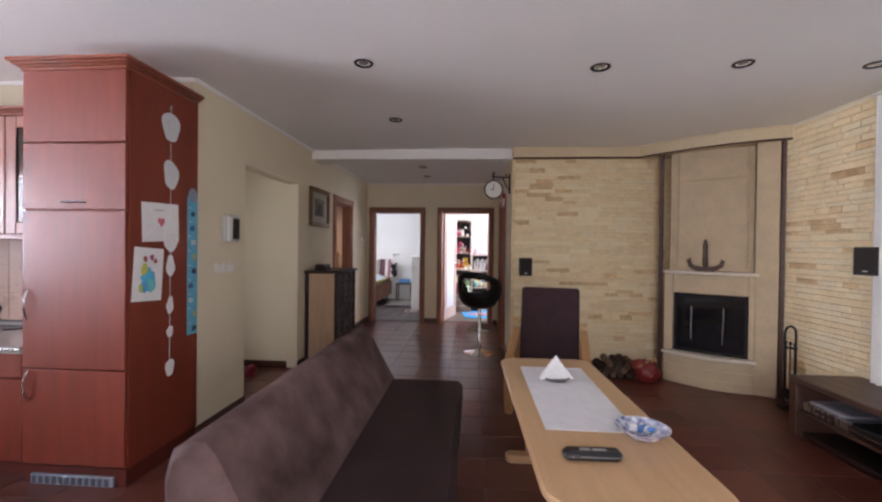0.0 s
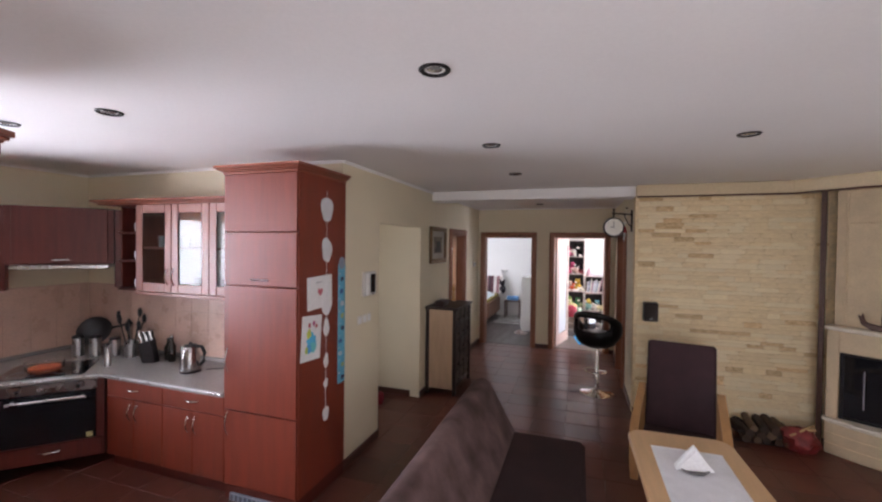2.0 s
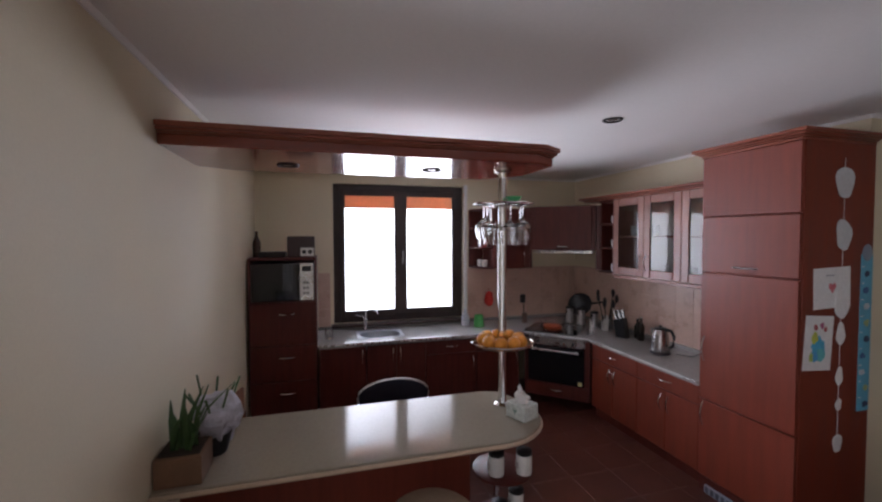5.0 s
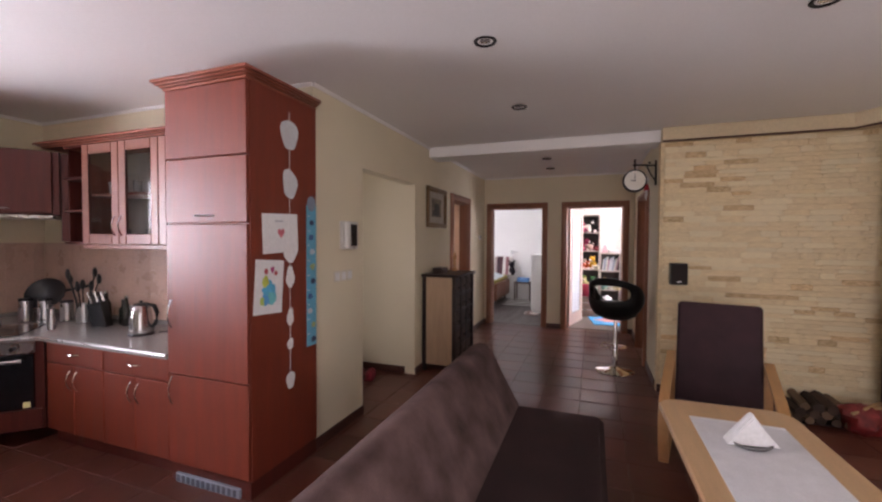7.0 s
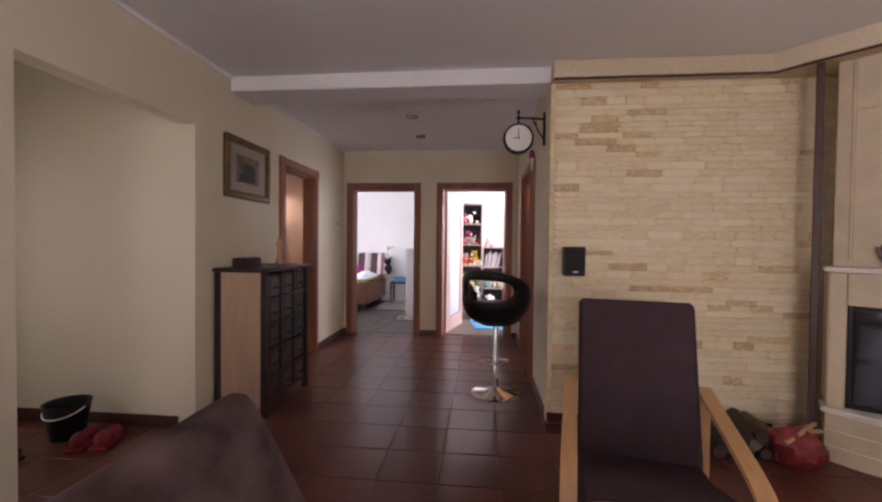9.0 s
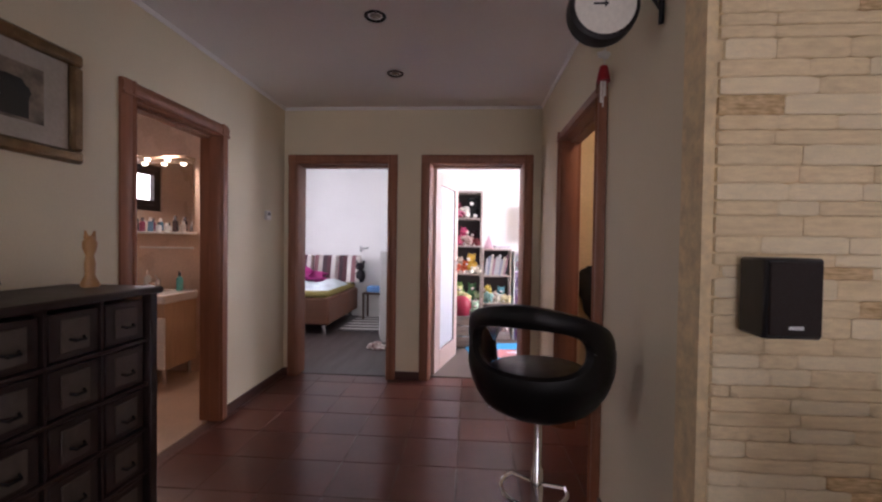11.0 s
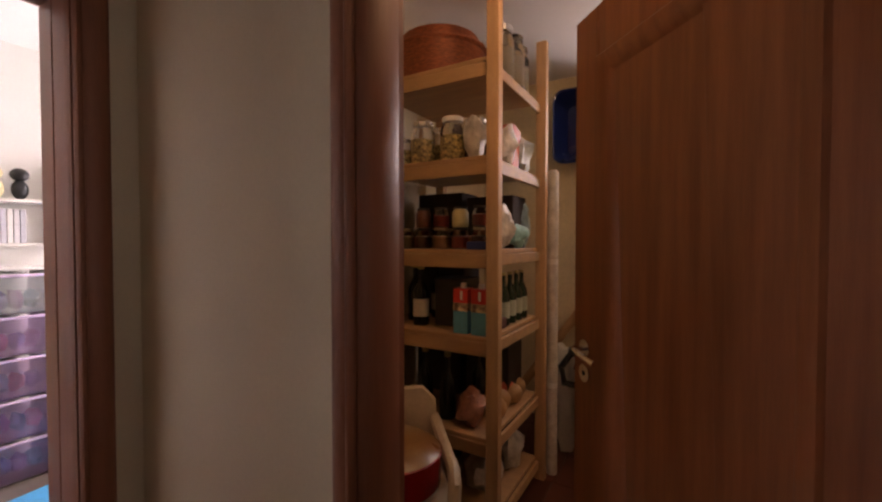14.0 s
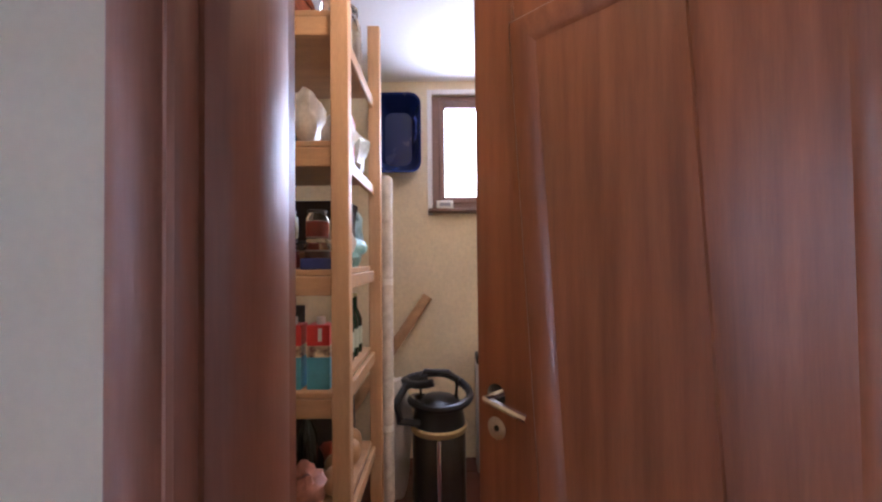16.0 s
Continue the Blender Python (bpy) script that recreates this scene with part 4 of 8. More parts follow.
part("bracket", S().tube([(0, 0, 0.11), (0, 0, 0.2)], 0.008, 8).tube([(-0.02, 0, 0.165), (0.2, 0, 0.15)], 0.008, 8).tube([(0.195, 0, 0.2), (0.195, 0, -0.05)], 0.009, 8).tube([(0.19, 0, 0.0), (0.15, 0, 0.06), (0.11, 0, 0.15)], 0.006, 8).blob((0, 0, 0.21), 0.012, 0.012, 0.014, 8, 6), IRON, clk)
hang = thing("hanging_ornament", "small red bell with ribbons on a string", "ornament", (1.462, 5.955, 2.075))
part("string", S().tube([(0.02, 0, 0.28), (0.005, 0, 0.1), (0, 0, -0.15)], 0.003, 6), WHITE, hang)
part("bell", S().lathe(0, 0, [(0.0, 0.045), (0.018, 0.035), (0.026, 0.0), (0.032, -0.035), (0, -0.03)], 14), paint(0.4, 0.02, 0.03, 0.3), hang)
part("bow", S().blob((0, 0, 0.09), 0.03, 0.012, 0.02, 10, 6, 0.5, 1), WHITE, hang)
part("ribbon", S().box(-0.014, -0.003, -0.13, -0.004, 0.001, -0.03), WHITE, hang)
part("ribbon", S().box(0.004, -0.003, -0.1, 0.012, 0.001, -0.03), WHITE, hang)
part("hook", S().box(0.015, -0.01, 0.27, 0.045, 0.01, 0.29), IRON, hang)

# ---- drawer chest, picture, intercom ----
ch = thing("drawer_chest", "black-framed chest with many small drawers", "chest of drawers", (-0.69, 5.335, 0))
ch.matrix_basis = pose(-0.69, 5.335, 0) @ Matrix.Diagonal((1, 0.885, 1, 1))
part("top", S().box(-0.215, -0.415, 1.05, 0.215, 0.415, 1.08, 0.006), BLACKWOOD, ch)
for x in (-0.18, 0.17):
    for y in (-0.385, 0.385):
        part("post", S().box(x - 0.022, y - 0.022, 0, x + 0.022, y + 0.022, 1.05, 0.004), BLACKWOOD, ch)
for y in (-0.385, 0.385):
    part("side_panel", S().box(-0.158, y - 0.008, 0.07, 0.148, y + 0.008, 1.05), PALE_PANEL, ch, "pale beech side panel")
part("carcass", S().box(-0.185, -0.363, 0.06, 0.15, 0.363, 0.085).box(-0.185, -0.363, 0.085, -0.17, 0.363, 1.05).box(-0.17, -0.125, 0.085, 0.175, -0.113, 1.05).box(-0.17, 0.113, 0.085, 0.175, 0.125, 1.05), BLACKWOOD, ch)
cream_face = mat("drawer_label", (0.09, 0.07, 0.055), 0.6, var=0.2, scale=30)
for r in range(5):
    z = 0.1 + r * 0.19
    part("rail", S().box(0.14, -0.363, z - 0.015, 0.18, 0.363, z, 0.002), BLACKWOOD, ch)
    for c in range(3):
        y = -0.242 + c * 0.242
        dr = part("drawer", S().box(-0.15, y - 0.104, z + 0.006, 0.172, y + 0.104, z + 0.168, 0.004), BLACKWOOD, ch)
        part("front_panel", S().box(0.1725, y - 0.06, z + 0.03, 0.178, y + 0.06, z + 0.145, 0.002), cream_face, dr, "worn greyish drawer label")
        part("pull", S().tube([(0.178, y - 0.03, z + 0.075), (0.196, y - 0.02, z + 0.068), (0.196, y + 0.02, z + 0.068), (0.178, y + 0.03, z + 0.075)], 0.005, 6), IRON, dr)
bx = thing("trinket_box", "low black carved box on the chest", "box", (-0.74, 5.14, 1.08))
part("body", S().box(-0.06, -0.1, 0, 0.06, 0.1, 0.045, 0.006), BLACKWOOD, bx)
part("lid", S().prism([(-0.062, 0.045), (0.062, 0.045), (0.05, 0.07), (-0.05, 0.07)], -0.102, 0.102, 0.004, "y"), BLACKWOOD, bx)
cat = S().lathe(0, 0, [(0.03, 0), (0.034, 0.012), (0.018, 0.05), (0.02, 0.1), (0.014, 0.13), (0.024, 0.16), (0.026, 0.185), (0.012, 0.21), (0, 0.215)], 12)
cat.prism([(-0.022, 0.2), (-0.006, 0.205), (-0.018, 0.235)], -0.006, 0.006, 0.001, "y").prism([(0.022, 0.2), (0.006, 0.205), (0.018, 0.235)], -0.006, 0.006, 0.001, "y")
solid("statuette", cat, BENT, "slim carved wooden animal statuette on the chest", "statuette", (-0.72, 5.6, 1.08), 80)

pic = thing("picture", "gilt-framed landscape painting with dark trees", "picture", (-0.899, 5.41, 1.85), 90)
part("frame", S().prism(rrect(-0.32, -0.24, 0.32, 0.24, 0.004, 1), 0.0, 0.012, 0.002, "y"), GOLD_FRAME, pic)
for a in ((-0.32, -0.24, 0.32, -0.185), (-0.32, 0.185, 0.32, 0.24), (-0.32, -0.185, -0.265, 0.185), (0.265, -0.185, 0.32, 0.185)):
    part("moulding", S().box(a[0], -0.032, a[1], a[2], 0.0, a[3], 0.012), GOLD_FRAME, pic)
part("mount", S().box(-0.265, -0.006, -0.185, 0.265, -0.001, 0.185), MOUNT, pic)
part("canvas", S().box(-0.16, -0.009, -0.11, 0.16, -0.006, 0.11), DUSK, pic)
part("tree_shape", S().box(-0.12, -0.011, -0.1, 0.1, -0.009, -0.03).blob((0.02, -0.0095, 0.0), 0.09, 0.002, 0.06, 14, 8, 0.5, 2), paint(0.03, 0.03, 0.025), pic)

ic = thing("intercom", "white intercom panel with black screen", "intercom", (-0.9, 3.48, 1.5), 90)
part("case", S().box(-0.11, -0.032, -0.108, 0.11, 0, 0.108, 0.008), mat("intercom_silver", (0.62, 0.6, 0.56), 0.35, var=0.03), ic)
part("screen", S().box(0.0, -0.035, -0.085, 0.09, -0.031, 0.085, 0.003), DARKGLASS, ic)
part("handset", S().box(-0.095, -0.055, -0.1, -0.04, -0.031, 0.1, 0.012), WHITE, ic)
part("button", S().box(0.035, -0.037, -0.102, 0.06, -0.031, -0.09, 0.002), STEEL, ic)
for i in range(3):
    sw = thing("light_switch", "white rocker light switch on the cream wall", "light switch", (-0.9, 3.335 + i * 0.082, 1.19), 90, "switches by the passage")
    part("plate", S().box(-0.04, -0.009, -0.04, 0.04, 0, 0.04, 0.004), mat("switch_ivory", (0.72, 0.67, 0.56), 0.4, var=0.02), sw)
    part("rocker", S().box(-0.028, -0.013, -0.028, 0.028, -0.008, 0.028, 0.003), WHITE, sw)
th = thing("thermostat", "small white room thermostat on the hall wall", "thermostat", (-0.9, 7.45, 1.5), 90)
part("case", S().box(-0.04, -0.028, -0.04, 0.04, 0, 0.04, 0.006), WHITE, th)
part("display", S().box(-0.025, -0.03, 0.0, 0.02, -0.027, 0.025), BLACK, th)

# ---- vestibule clutter ----
bk = thing("bucket", "black plastic bucket on the vestibule floor", "bucket", (-1.63, 4.58, 0))
part("pail", S().lathe(0, 0, [(0.09, 0), (0.125, 0.22), (0.13, 0.225), (0.12, 0.222), (0.088, 0.01), (0, 0.01)], 24), BLACK, bk)
part("handle", S().tube([(0.125 * math.cos(a), -0.12 * math.sin(a), 0.2 - 0.05 * math.sin(a)) for a in [math.pi * i / 12 for i in range(13)]], 0.005, 6), WHITE, bk)
def shoe(at, rz, mt, label, group):
    t = thing("shoe", label, "shoe", at, rz, group)
    part("sole", S().prism([(-0.045, -0.13), (0.045, -0.13), (0.05, 0.05), (0.03, 0.13), (-0.03, 0.13), (-0.05, 0.05)], 0, 0.025, 0.006), mt, t)
    part("toe", S().blob((0, 0.05, 0.045), 0.045, 0.08, 0.04, 12, 8), mt, t)
    part("heel", S().blob((0, -0.07, 0.05), 0.043, 0.06, 0.055, 12, 8), mt, t)


CRIMSON, SHOE_BLACK = paint(0.22, 0.012, 0.028, 0.7), paint(0.02, 0.02, 0.025, 0.6)
for dx in (0.0, 0.12):
    shoe((-1.42 + dx, 4.5 + dx * 0.3, 0), 20, CRIMSON, "crimson slipper on the vestibule floor", "pair of slippers")
    shoe((-1.78 + dx, 4.22 - dx * 0.3, 0), -20, SHOE_BLACK, "black shoe on the vestibule floor", "pair of black shoes")

# ---- kitchen ----
def bow_handle(parent, p, length, vertical=False, out=(0, -1)):
    """A curved chrome handle at p on a front that faces out."""
    ox, oy = out
    tx, ty = -oy, ox
    pts = []
    for i in range(9):
        u = -1 + 2 * i / 8
        d = 0.024 * (1 - u * u) + 0.002
        a = u * length / 2
        pts.append((p[0] + ox * d + (0 if vertical else tx * a), p[1] + oy * d + (0 if vertical else ty * a), p[2] + (a if vertical else 0)))
    return part("handle", S().tube(pts, 0.006, 8), CHROME, parent, "curved chrome handle")


FRONT_Y, CT = 2.47, 0.775

tall = thing("tall_cabinet", "tall cherry-red larder cabinet with crown moulding", "cabinet", (-1.185, 2.76, 0))
part("body", S().box(-0.315, -0.28, 0.1, 0.315, 0.295, 2.355, 0.002), CHERRY, tall)
part("plinth", S().box(-0.31, -0.286, 0, 0.31, 0.29, 0.1), CHERRY_SHADED, tall)
grille = part("vent_grille", S().box(-0.26, -0.302, 0.0, 0.24, -0.25, 0.056, 0.003), mat("grey_grille", (0.3, 0.33, 0.4), 0.4, metal=0.3), tall, "grey plinth ventilation grille")
for i in range(12):
    part("slat", S().box(-0.245 + i * 0.04, -0.306, 0.008, -0.225 + i * 0.04, -0.301, 0.048), paint(0.12, 0.13, 0.17, 0.4, 0.3), grille)
for z0, z1, hz, vert in ((0.115, 0.655, 0.56, True), (0.662, 1.552, 1.02, True), (1.56, 1.93, 1.6, False), (1.937, 2.34, None, False)):
    d = part("door", S().box(-0.312, -0.303, z0, 0.312, -0.281, z1, 0.004), CHERRY, tall)
    if hz:
        if vert:
            bow_handle(d, (-0.275, -0.303, hz), 0.17, True)
        else:
            bow_handle(d, (0.0, -0.303, hz), 0.16)
for k, (o, z0, z1) in enumerate(((0.0, 2.34, 2.358), (0.014, 2.358, 2.368), (0.03, 2.368, 2.38), (0.045, 2.38, 2.4))):
    part("crown", S().box(-0.32 - o, -0.31 - o, z0, 0.318 + o, 0.295, z1, 0.004), CHERRY_TRIM, tall)

# paper things taped to the cabinet's side
SX = -0.8695
def sheet(name, y, z, w, h, mt, label, cat, turn=0, lift=0.0):
    t = thing(name, label, cat, (SX + lift, y, z))
    t.matrix_basis = pose(SX + lift, y, z, turn, 0, 0)
    part("paper", S().box(0, -w / 2, -h / 2, 0.0016, w / 2, h / 2), mt, t)
    return t
t = sheet("child_drawing", 2.715, 1.505, 0.3, 0.235, PAPER, "white drawing of a pink heart taped up", "drawing", 2)
hr = [(0.0, -0.03), (0.03, 0.005), (0.024, 0.026), (0.01, 0.026), (0, 0.014), (-0.01, 0.026), (-0.024, 0.026), (-0.03, 0.005)]
part("heart", S().prism(hr, 0.0018, 0.003, 0, "x"), paint(0.62, 0.16, 0.2), t)
part("scribble", S().box(0.0018, -0.05, 0.07, 0.0026, 0.02, 0.076), paint(0.4, 0.4, 0.45), t)
t = sheet("child_drawing", 2.615, 1.19, 0.225, 0.315, PAPER, "white sheet painted with a blue and green figure", "drawing", -4)
for i, (y, z, r, c) in enumerate(((0.0, -0.02, 0.05, (0.1, 0.5, 0.75)), (0.02, -0.06, 0.04, (0.15, 0.55, 0.6)), (-0.02, -0.07, 0.03, (0.1, 0.4, 0.75)), (-0.03, 0.03, 0.03, (0.55, 0.6, 0.1)), (-0.03, 0.09, 0.014, (0.5, 0.1, 0.12)), (0.02, 0.1, 0.014, (0.5, 0.1, 0.25)), (0.05, 0.08, 0.012, (0.5, 0.1, 0.12)), (-0.05, -0.08, 0.02, (0.5, 0.65, 0.15)))):
    part("paint_spot", S().blob((0.0022, y, z), 0.0008, r, r * 1.2, 10, 6, 0.5, i), paint(*c), t)
gr = thing("paper_garland", "string of white paper cut-outs on the cabinet side", "garland", (SX, 2.79, 0))
part("string", S().tube([(0.002, 0, 0.55), (0.002, 0.002, 2.25)], 0.0016, 5), PAPER, gr)
for i, (z, w, h) in enumerate(((2.11, 0.075, 0.1), (1.81, 0.063, 0.095), (1.41, 0.06, 0.085), (1.235, 0.037, 0.062), (0.985, 0.029, 0.052), (0.815, 0.026, 0.036), (0.585, 0.037, 0.058))):
    pts = [(w * math.cos(a) * (1 + 0.16 * math.sin(3 * a + i)), h * math.sin(a) * (1 + 0.12 * math.cos(2 * a + i)) + z) for a in [2 * math.pi * k / 18 for k in range(18)]]
    part("cut_out", S().prism(pts, 0.003, 0.006, 0, "x"), mat("grey_white_card", (0.62, 0.64, 0.66), 0.7, var=0.05) if i < 2 else PAPER, gr)
rul = thing("growth_chart", "blue children's growth chart with sea animals", "growth chart", (SX, 3.0, -0.075))
part("strip", S().box(0, -0.05, 0.83, 0.003, 0.05, 1.77), paint(0.13, 0.42, 0.58, 0.5), rul)
part("top_badge", S().blob((0.003, 0, 1.78), 0.003, 0.045, 0.05, 12, 8), paint(0.25, 0.3, 0.38), rul)
rng = random.Random(2)
for i in range(9):
    z = 0.87 + i * 0.098
    part("picture_spot", S().blob((0.0035, rng.uniform(-0.02, 0.02), z), 0.001, 0.025, 0.018, 9, 6, 0.6, i), paint(*[(0.03, 0.05, 0.12), (0.4, 0.45, 0.2), (0.55, 0.6, 0.65), (0.05, 0.12, 0.3)][i % 4]), rul)
    part("mark", S().box(0.0032, -0.045, z + 0.04, 0.0042, -0.02, z + 0.044), PAPER, rul)


def base_unit(name, x0, y0, w, m_rot, doors, label, mt=CHERRY, drawer=True, body_top=CT - 0.038):
    """A base cabinet whose front runs along local x from 0 to w and faces -y."""
    u = thing(name, label, "cabinet", (x0, y0, 0), m_rot, "kitchen base cabinets")
    part("body", S().box(0.002, 0.022, 0.1, w - 0.002, 0.57, body_top), CHERRY_SHADED, u)
    part("plinth", S().box(0.0, 0.06, 0, w, 0.5, 0.1), CHERRY_SHADED, u)
    top = CT - 0.045
    if drawer:
        d = part("drawer", S().box(0.004, 0.0, top - 0.135, w - 0.004, 0.021, top, 0.004), mt, u)
        bow_handle(d, (w / 2, 0, top - 0.06), 0.13)
        top -= 0.142
    n = doors
    for i in range(n):
        a, b = 0.004 + i * (w - 0.004) / n, (i + 1) * (w - 0.004) / n
        d = part("door", S().box(a, 0.0, 0.11, b, 0.021, top, 0.004), mt, u)
        hx = b - 0.035 if (n == 2 and i == 0) or n == 1 else a + 0.035
        bow_handle(d, (hx, 0, top - 0.1), 0.13, True)
    return u


# run along the back wall
base_unit("base_cabinet", -2.74, FRONT_Y, 0.62, 0, 2, "cherry-red base cabinet with drawer and two doors")
base_unit("base_cabinet", -2.12, FRONT_Y, 0.61, 0, 2, "cherry-red base cabinet with drawer and two doors")
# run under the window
# these fronts stand against the window, their shade comes from the darker veneer
base_unit("base_cabinet", -3.27, -0.16, 0.45, 90, 1, "cherry base cabinet beside the sink, shaded in colour", CHERRY_SHADED, False, CT - 0.19)
base_unit("base_cabinet", -3.27, 0.29, 0.6, 90, 2, "cherry sink cabinet with two doors, shaded in colour", CHERRY_SHADED, False, CT - 0.19)
base_unit("base_cabinet", -3.27, 0.89, 0.55, 90, 1, "cherry base cabinet with a drawer, shaded in colour", CHERRY_SHADED)
base_unit("base_cabinet", -3.27, 1.44, 0.5, 90, 1, "cherry base cabinet with a drawer, shaded in colour", CHERRY_SHADED)

worktop = [(-3.93, -0.17), (-3.25, -0.17), (-3.25, 1.97), (-2.77, FRONT_Y - 0.02), (-1.502, FRONT_Y - 0.02), (-1.502, 3.058), (-3.93, 3.058)]
wt = thing("worktop", "speckled grey worktop running round the kitchen corner", "worktop", (0, 0, 0))
SX0, SX1, SY0, SY1 = -3.71, -3.41, 0.24, 0.68
slab = S().box(-3.93, -0.17, CT - 0.036, -3.25, SY0, CT).box(-3.93, SY0, CT - 0.036, SX0, SY1, CT).box(SX1, SY0, CT - 0.036, -3.25, SY1, CT)
slab.prism([(-3.93, SY1), (-3.25, SY1)] + worktop[2:], CT - 0.036, CT)
part("slab", slab, GRANITE, wt)
part("edge_strip", S().tube([(x, y, CT - 0.012) for x, y in ((-3.245, -0.17), (-3.245, 1.965), (-2.768, FRONT_Y - 0.026), (-1.503, FRONT_Y - 0.026))], 0.006, 6), STEEL, wt)
part("upstand", S().box(-1.502, 3.03, CT, -3.93, 3.058, CT + 0.03, 0.004).box(-3.93, -0.17, CT, -3.9, 3.03, CT + 0.03, 0.004), GRANITE, wt)
struct("trim_splash_bed", S().box(-3.925, 3.053, CT + 0.032, -1.51, 3.0595, 1.42).box(-3.9295, 1.565, CT + 0.032, -3.9245, 3.05, 1.42), mat("splash_joint", (0.57, 0.4, 0.32), 0.7), "pinkish joints behind the splashback tiles")
sp = thing("splashback", "pinkish beige tiled splashback above the worktop", "splashback", (0, 0, 0))
for i in range(12):
    for j in range(3):
        x0 = -3.9 + i * 0.2
        z0 = CT + 0.034 + j * 0.2
        part("tile", S().box(x0 + 0.0015, 3.048, z0 + 0.0015, x0 + 0.1985, 3.058, min(z0 + 0.1985, 1.42), 0.0015), SPLASH, sp)
for i in range(7):
    for j in range(3):
        y0 = 1.57 + i * 0.2
        z0 = CT + 0.034 + j * 0.2
        part("tile", S().box(-3.93, y0 + 0.0015, z0 + 0.0015, -3.92, y0 + 0.1985, min(z0 + 0.1985, 1.42), 0.0015), SPLASH, sp)
for j in range(3):
    part("tile", S().box(-3.93, -0.165, CT + 0.034 + j * 0.2, -3.92, -0.04, CT + 0.23 + j * 0.2, 0.0015), SPLASH, sp)
# oven set across the corner
ox, oy = -3.25, 1.985
orz = math.degrees(math.atan2(FRONT_Y - 1.985, 0.48))
ov = thing("oven", "built-in black glass oven with steel control panel", "oven", (ox, oy, 0), orz)
OW = 0.68
part("surround", S().box(0.0, 0.02, 0.1, OW, 0.5, CT - 0.038), CHERRY_SHADED, ov)
part("control_panel", S().box(0.05, -0.004, 0.655, OW - 0.05, 0.02, 0.73, 0.003), STEEL, ov, "brushed steel control panel")
for i in range(4):
    part("knob", S(pose(0.16 + i * 0.12, -0.004, 0.692, 90)).cyl(0, 0, 0, 0.02, 0.016, 0.014, 16), STEEL if i % 3 else BLACK, ov)
d = part("door", S().box(0.05, -0.008, 0.26, OW - 0.05, 0.02, 0.648, 0.004), DARKGLASS, ov)
part("handle", S().tube([(0.1, -0.045, 0.61), (OW - 0.1, -0.045, 0.61)], 0.011, 10).box(0.12, -0.045, 0.602, 0.14, -0.006, 0.618).box(OW - 0.14, -0.045, 0.602, OW - 0.12, -0.006, 0.618), STEEL, d, "steel bar handle")
part("energy_sticker", S().box(OW - 0.11, -0.0095, 0.27, OW - 0.07, -0.0085, 0.31), paint(0.75, 0.75, 0.35), d)
dr = part("drawer", S().box(0.01, 0.0, 0.11, OW - 0.01, 0.02, 0.25, 0.004), CHERRY_SHADED, ov)
bow_handle(dr, (OW / 2, 0, 0.19), 0.13)
hob = thing("hob", "black glass hob set into the corner worktop", "hob", (-3.25, 2.36, CT + 0.001), orz)
part("glass_plate", S().prism(rrect(-0.28, -0.24, 0.28, 0.24, 0.02, 3), 0, 0.007, 0.002), DARKGLASS, hob)
for x, y, r in ((-0.13, -0.11, 0.09), (0.13, -0.11, 0.07), (-0.13, 0.12, 0.07), (0.13, 0.12, 0.09)):
    part("burner_ring", S().tube([(x + r * math.cos(a), y + r * math.sin(a), 0.007) for a in [2 * math.pi * k / 24 for k in range(24)]], 0.002, 5, True), paint(0.25, 0.25, 0.25), hob)

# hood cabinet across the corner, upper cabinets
hd = thing("cooker_hood", "cherry hood cabinet across the kitchen corner, shaded in colour", "cooker hood", (-3.46, 2.2, 0), math.degrees(math.atan2(0.5, 0.42)))
part("cabinet_door", S().box(0.01, 0, 1.66, 0.63, 0.022, 2.14, 0.004), CHERRY_SHADED, hd)
part("body", S().box(-0.03, 0.022, 1.65, 0.67, 0.4, 2.14), CHERRY_SHADED, hd)
part("filler", S().box(-0.1, 0.026, 1.44, -0.032, 0.12, 2.138, 0.002), CHERRY_SHADED, hd)
part("filler", S().box(0.672, 0.05, 1.44, 0.76, 0.16, 2.138, 0.002), CHERRY_SHADED, hd)
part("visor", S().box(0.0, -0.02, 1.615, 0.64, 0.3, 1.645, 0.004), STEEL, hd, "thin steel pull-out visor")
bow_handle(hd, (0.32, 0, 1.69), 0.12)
ul = thing("upper_cabinet", "cherry wall cabinet with a plain door, shaded in colour", "wall cabinet", (-3.585, 1.77, 1.43), 90)
part("body", S().box(0.0, 0.022, 0, 0.43, 0.34, 0.7, 0.002), CHERRY_SHADED, ul)
d = part("door", S().box(0.003, 0, 0.003, 0.427, 0.021, 0.697, 0.004), CHERRY_SHADED, ul)
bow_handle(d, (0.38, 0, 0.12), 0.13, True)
cs = thing("corner_shelf", "rounded open end shelf holding cups and glasses", "shelf", (-3.93, 1.765, 1.43), 0)
for z in (0.0, 0.23, 0.46, 0.68):
    part("board", S().prism([(0, 0), (0, -0.18)] + [(0.33 * math.sin(radians(a)), -0.18 * math.cos(radians(a))) for a in range(15, 91, 15)], z, z + 0.018, 0.003), CHERRY_SHADED, cs)
part("back_panel", S().box(0.0, -0.18, 0, 0.012, 0, 0.7), CHERRY_SHADED, cs)


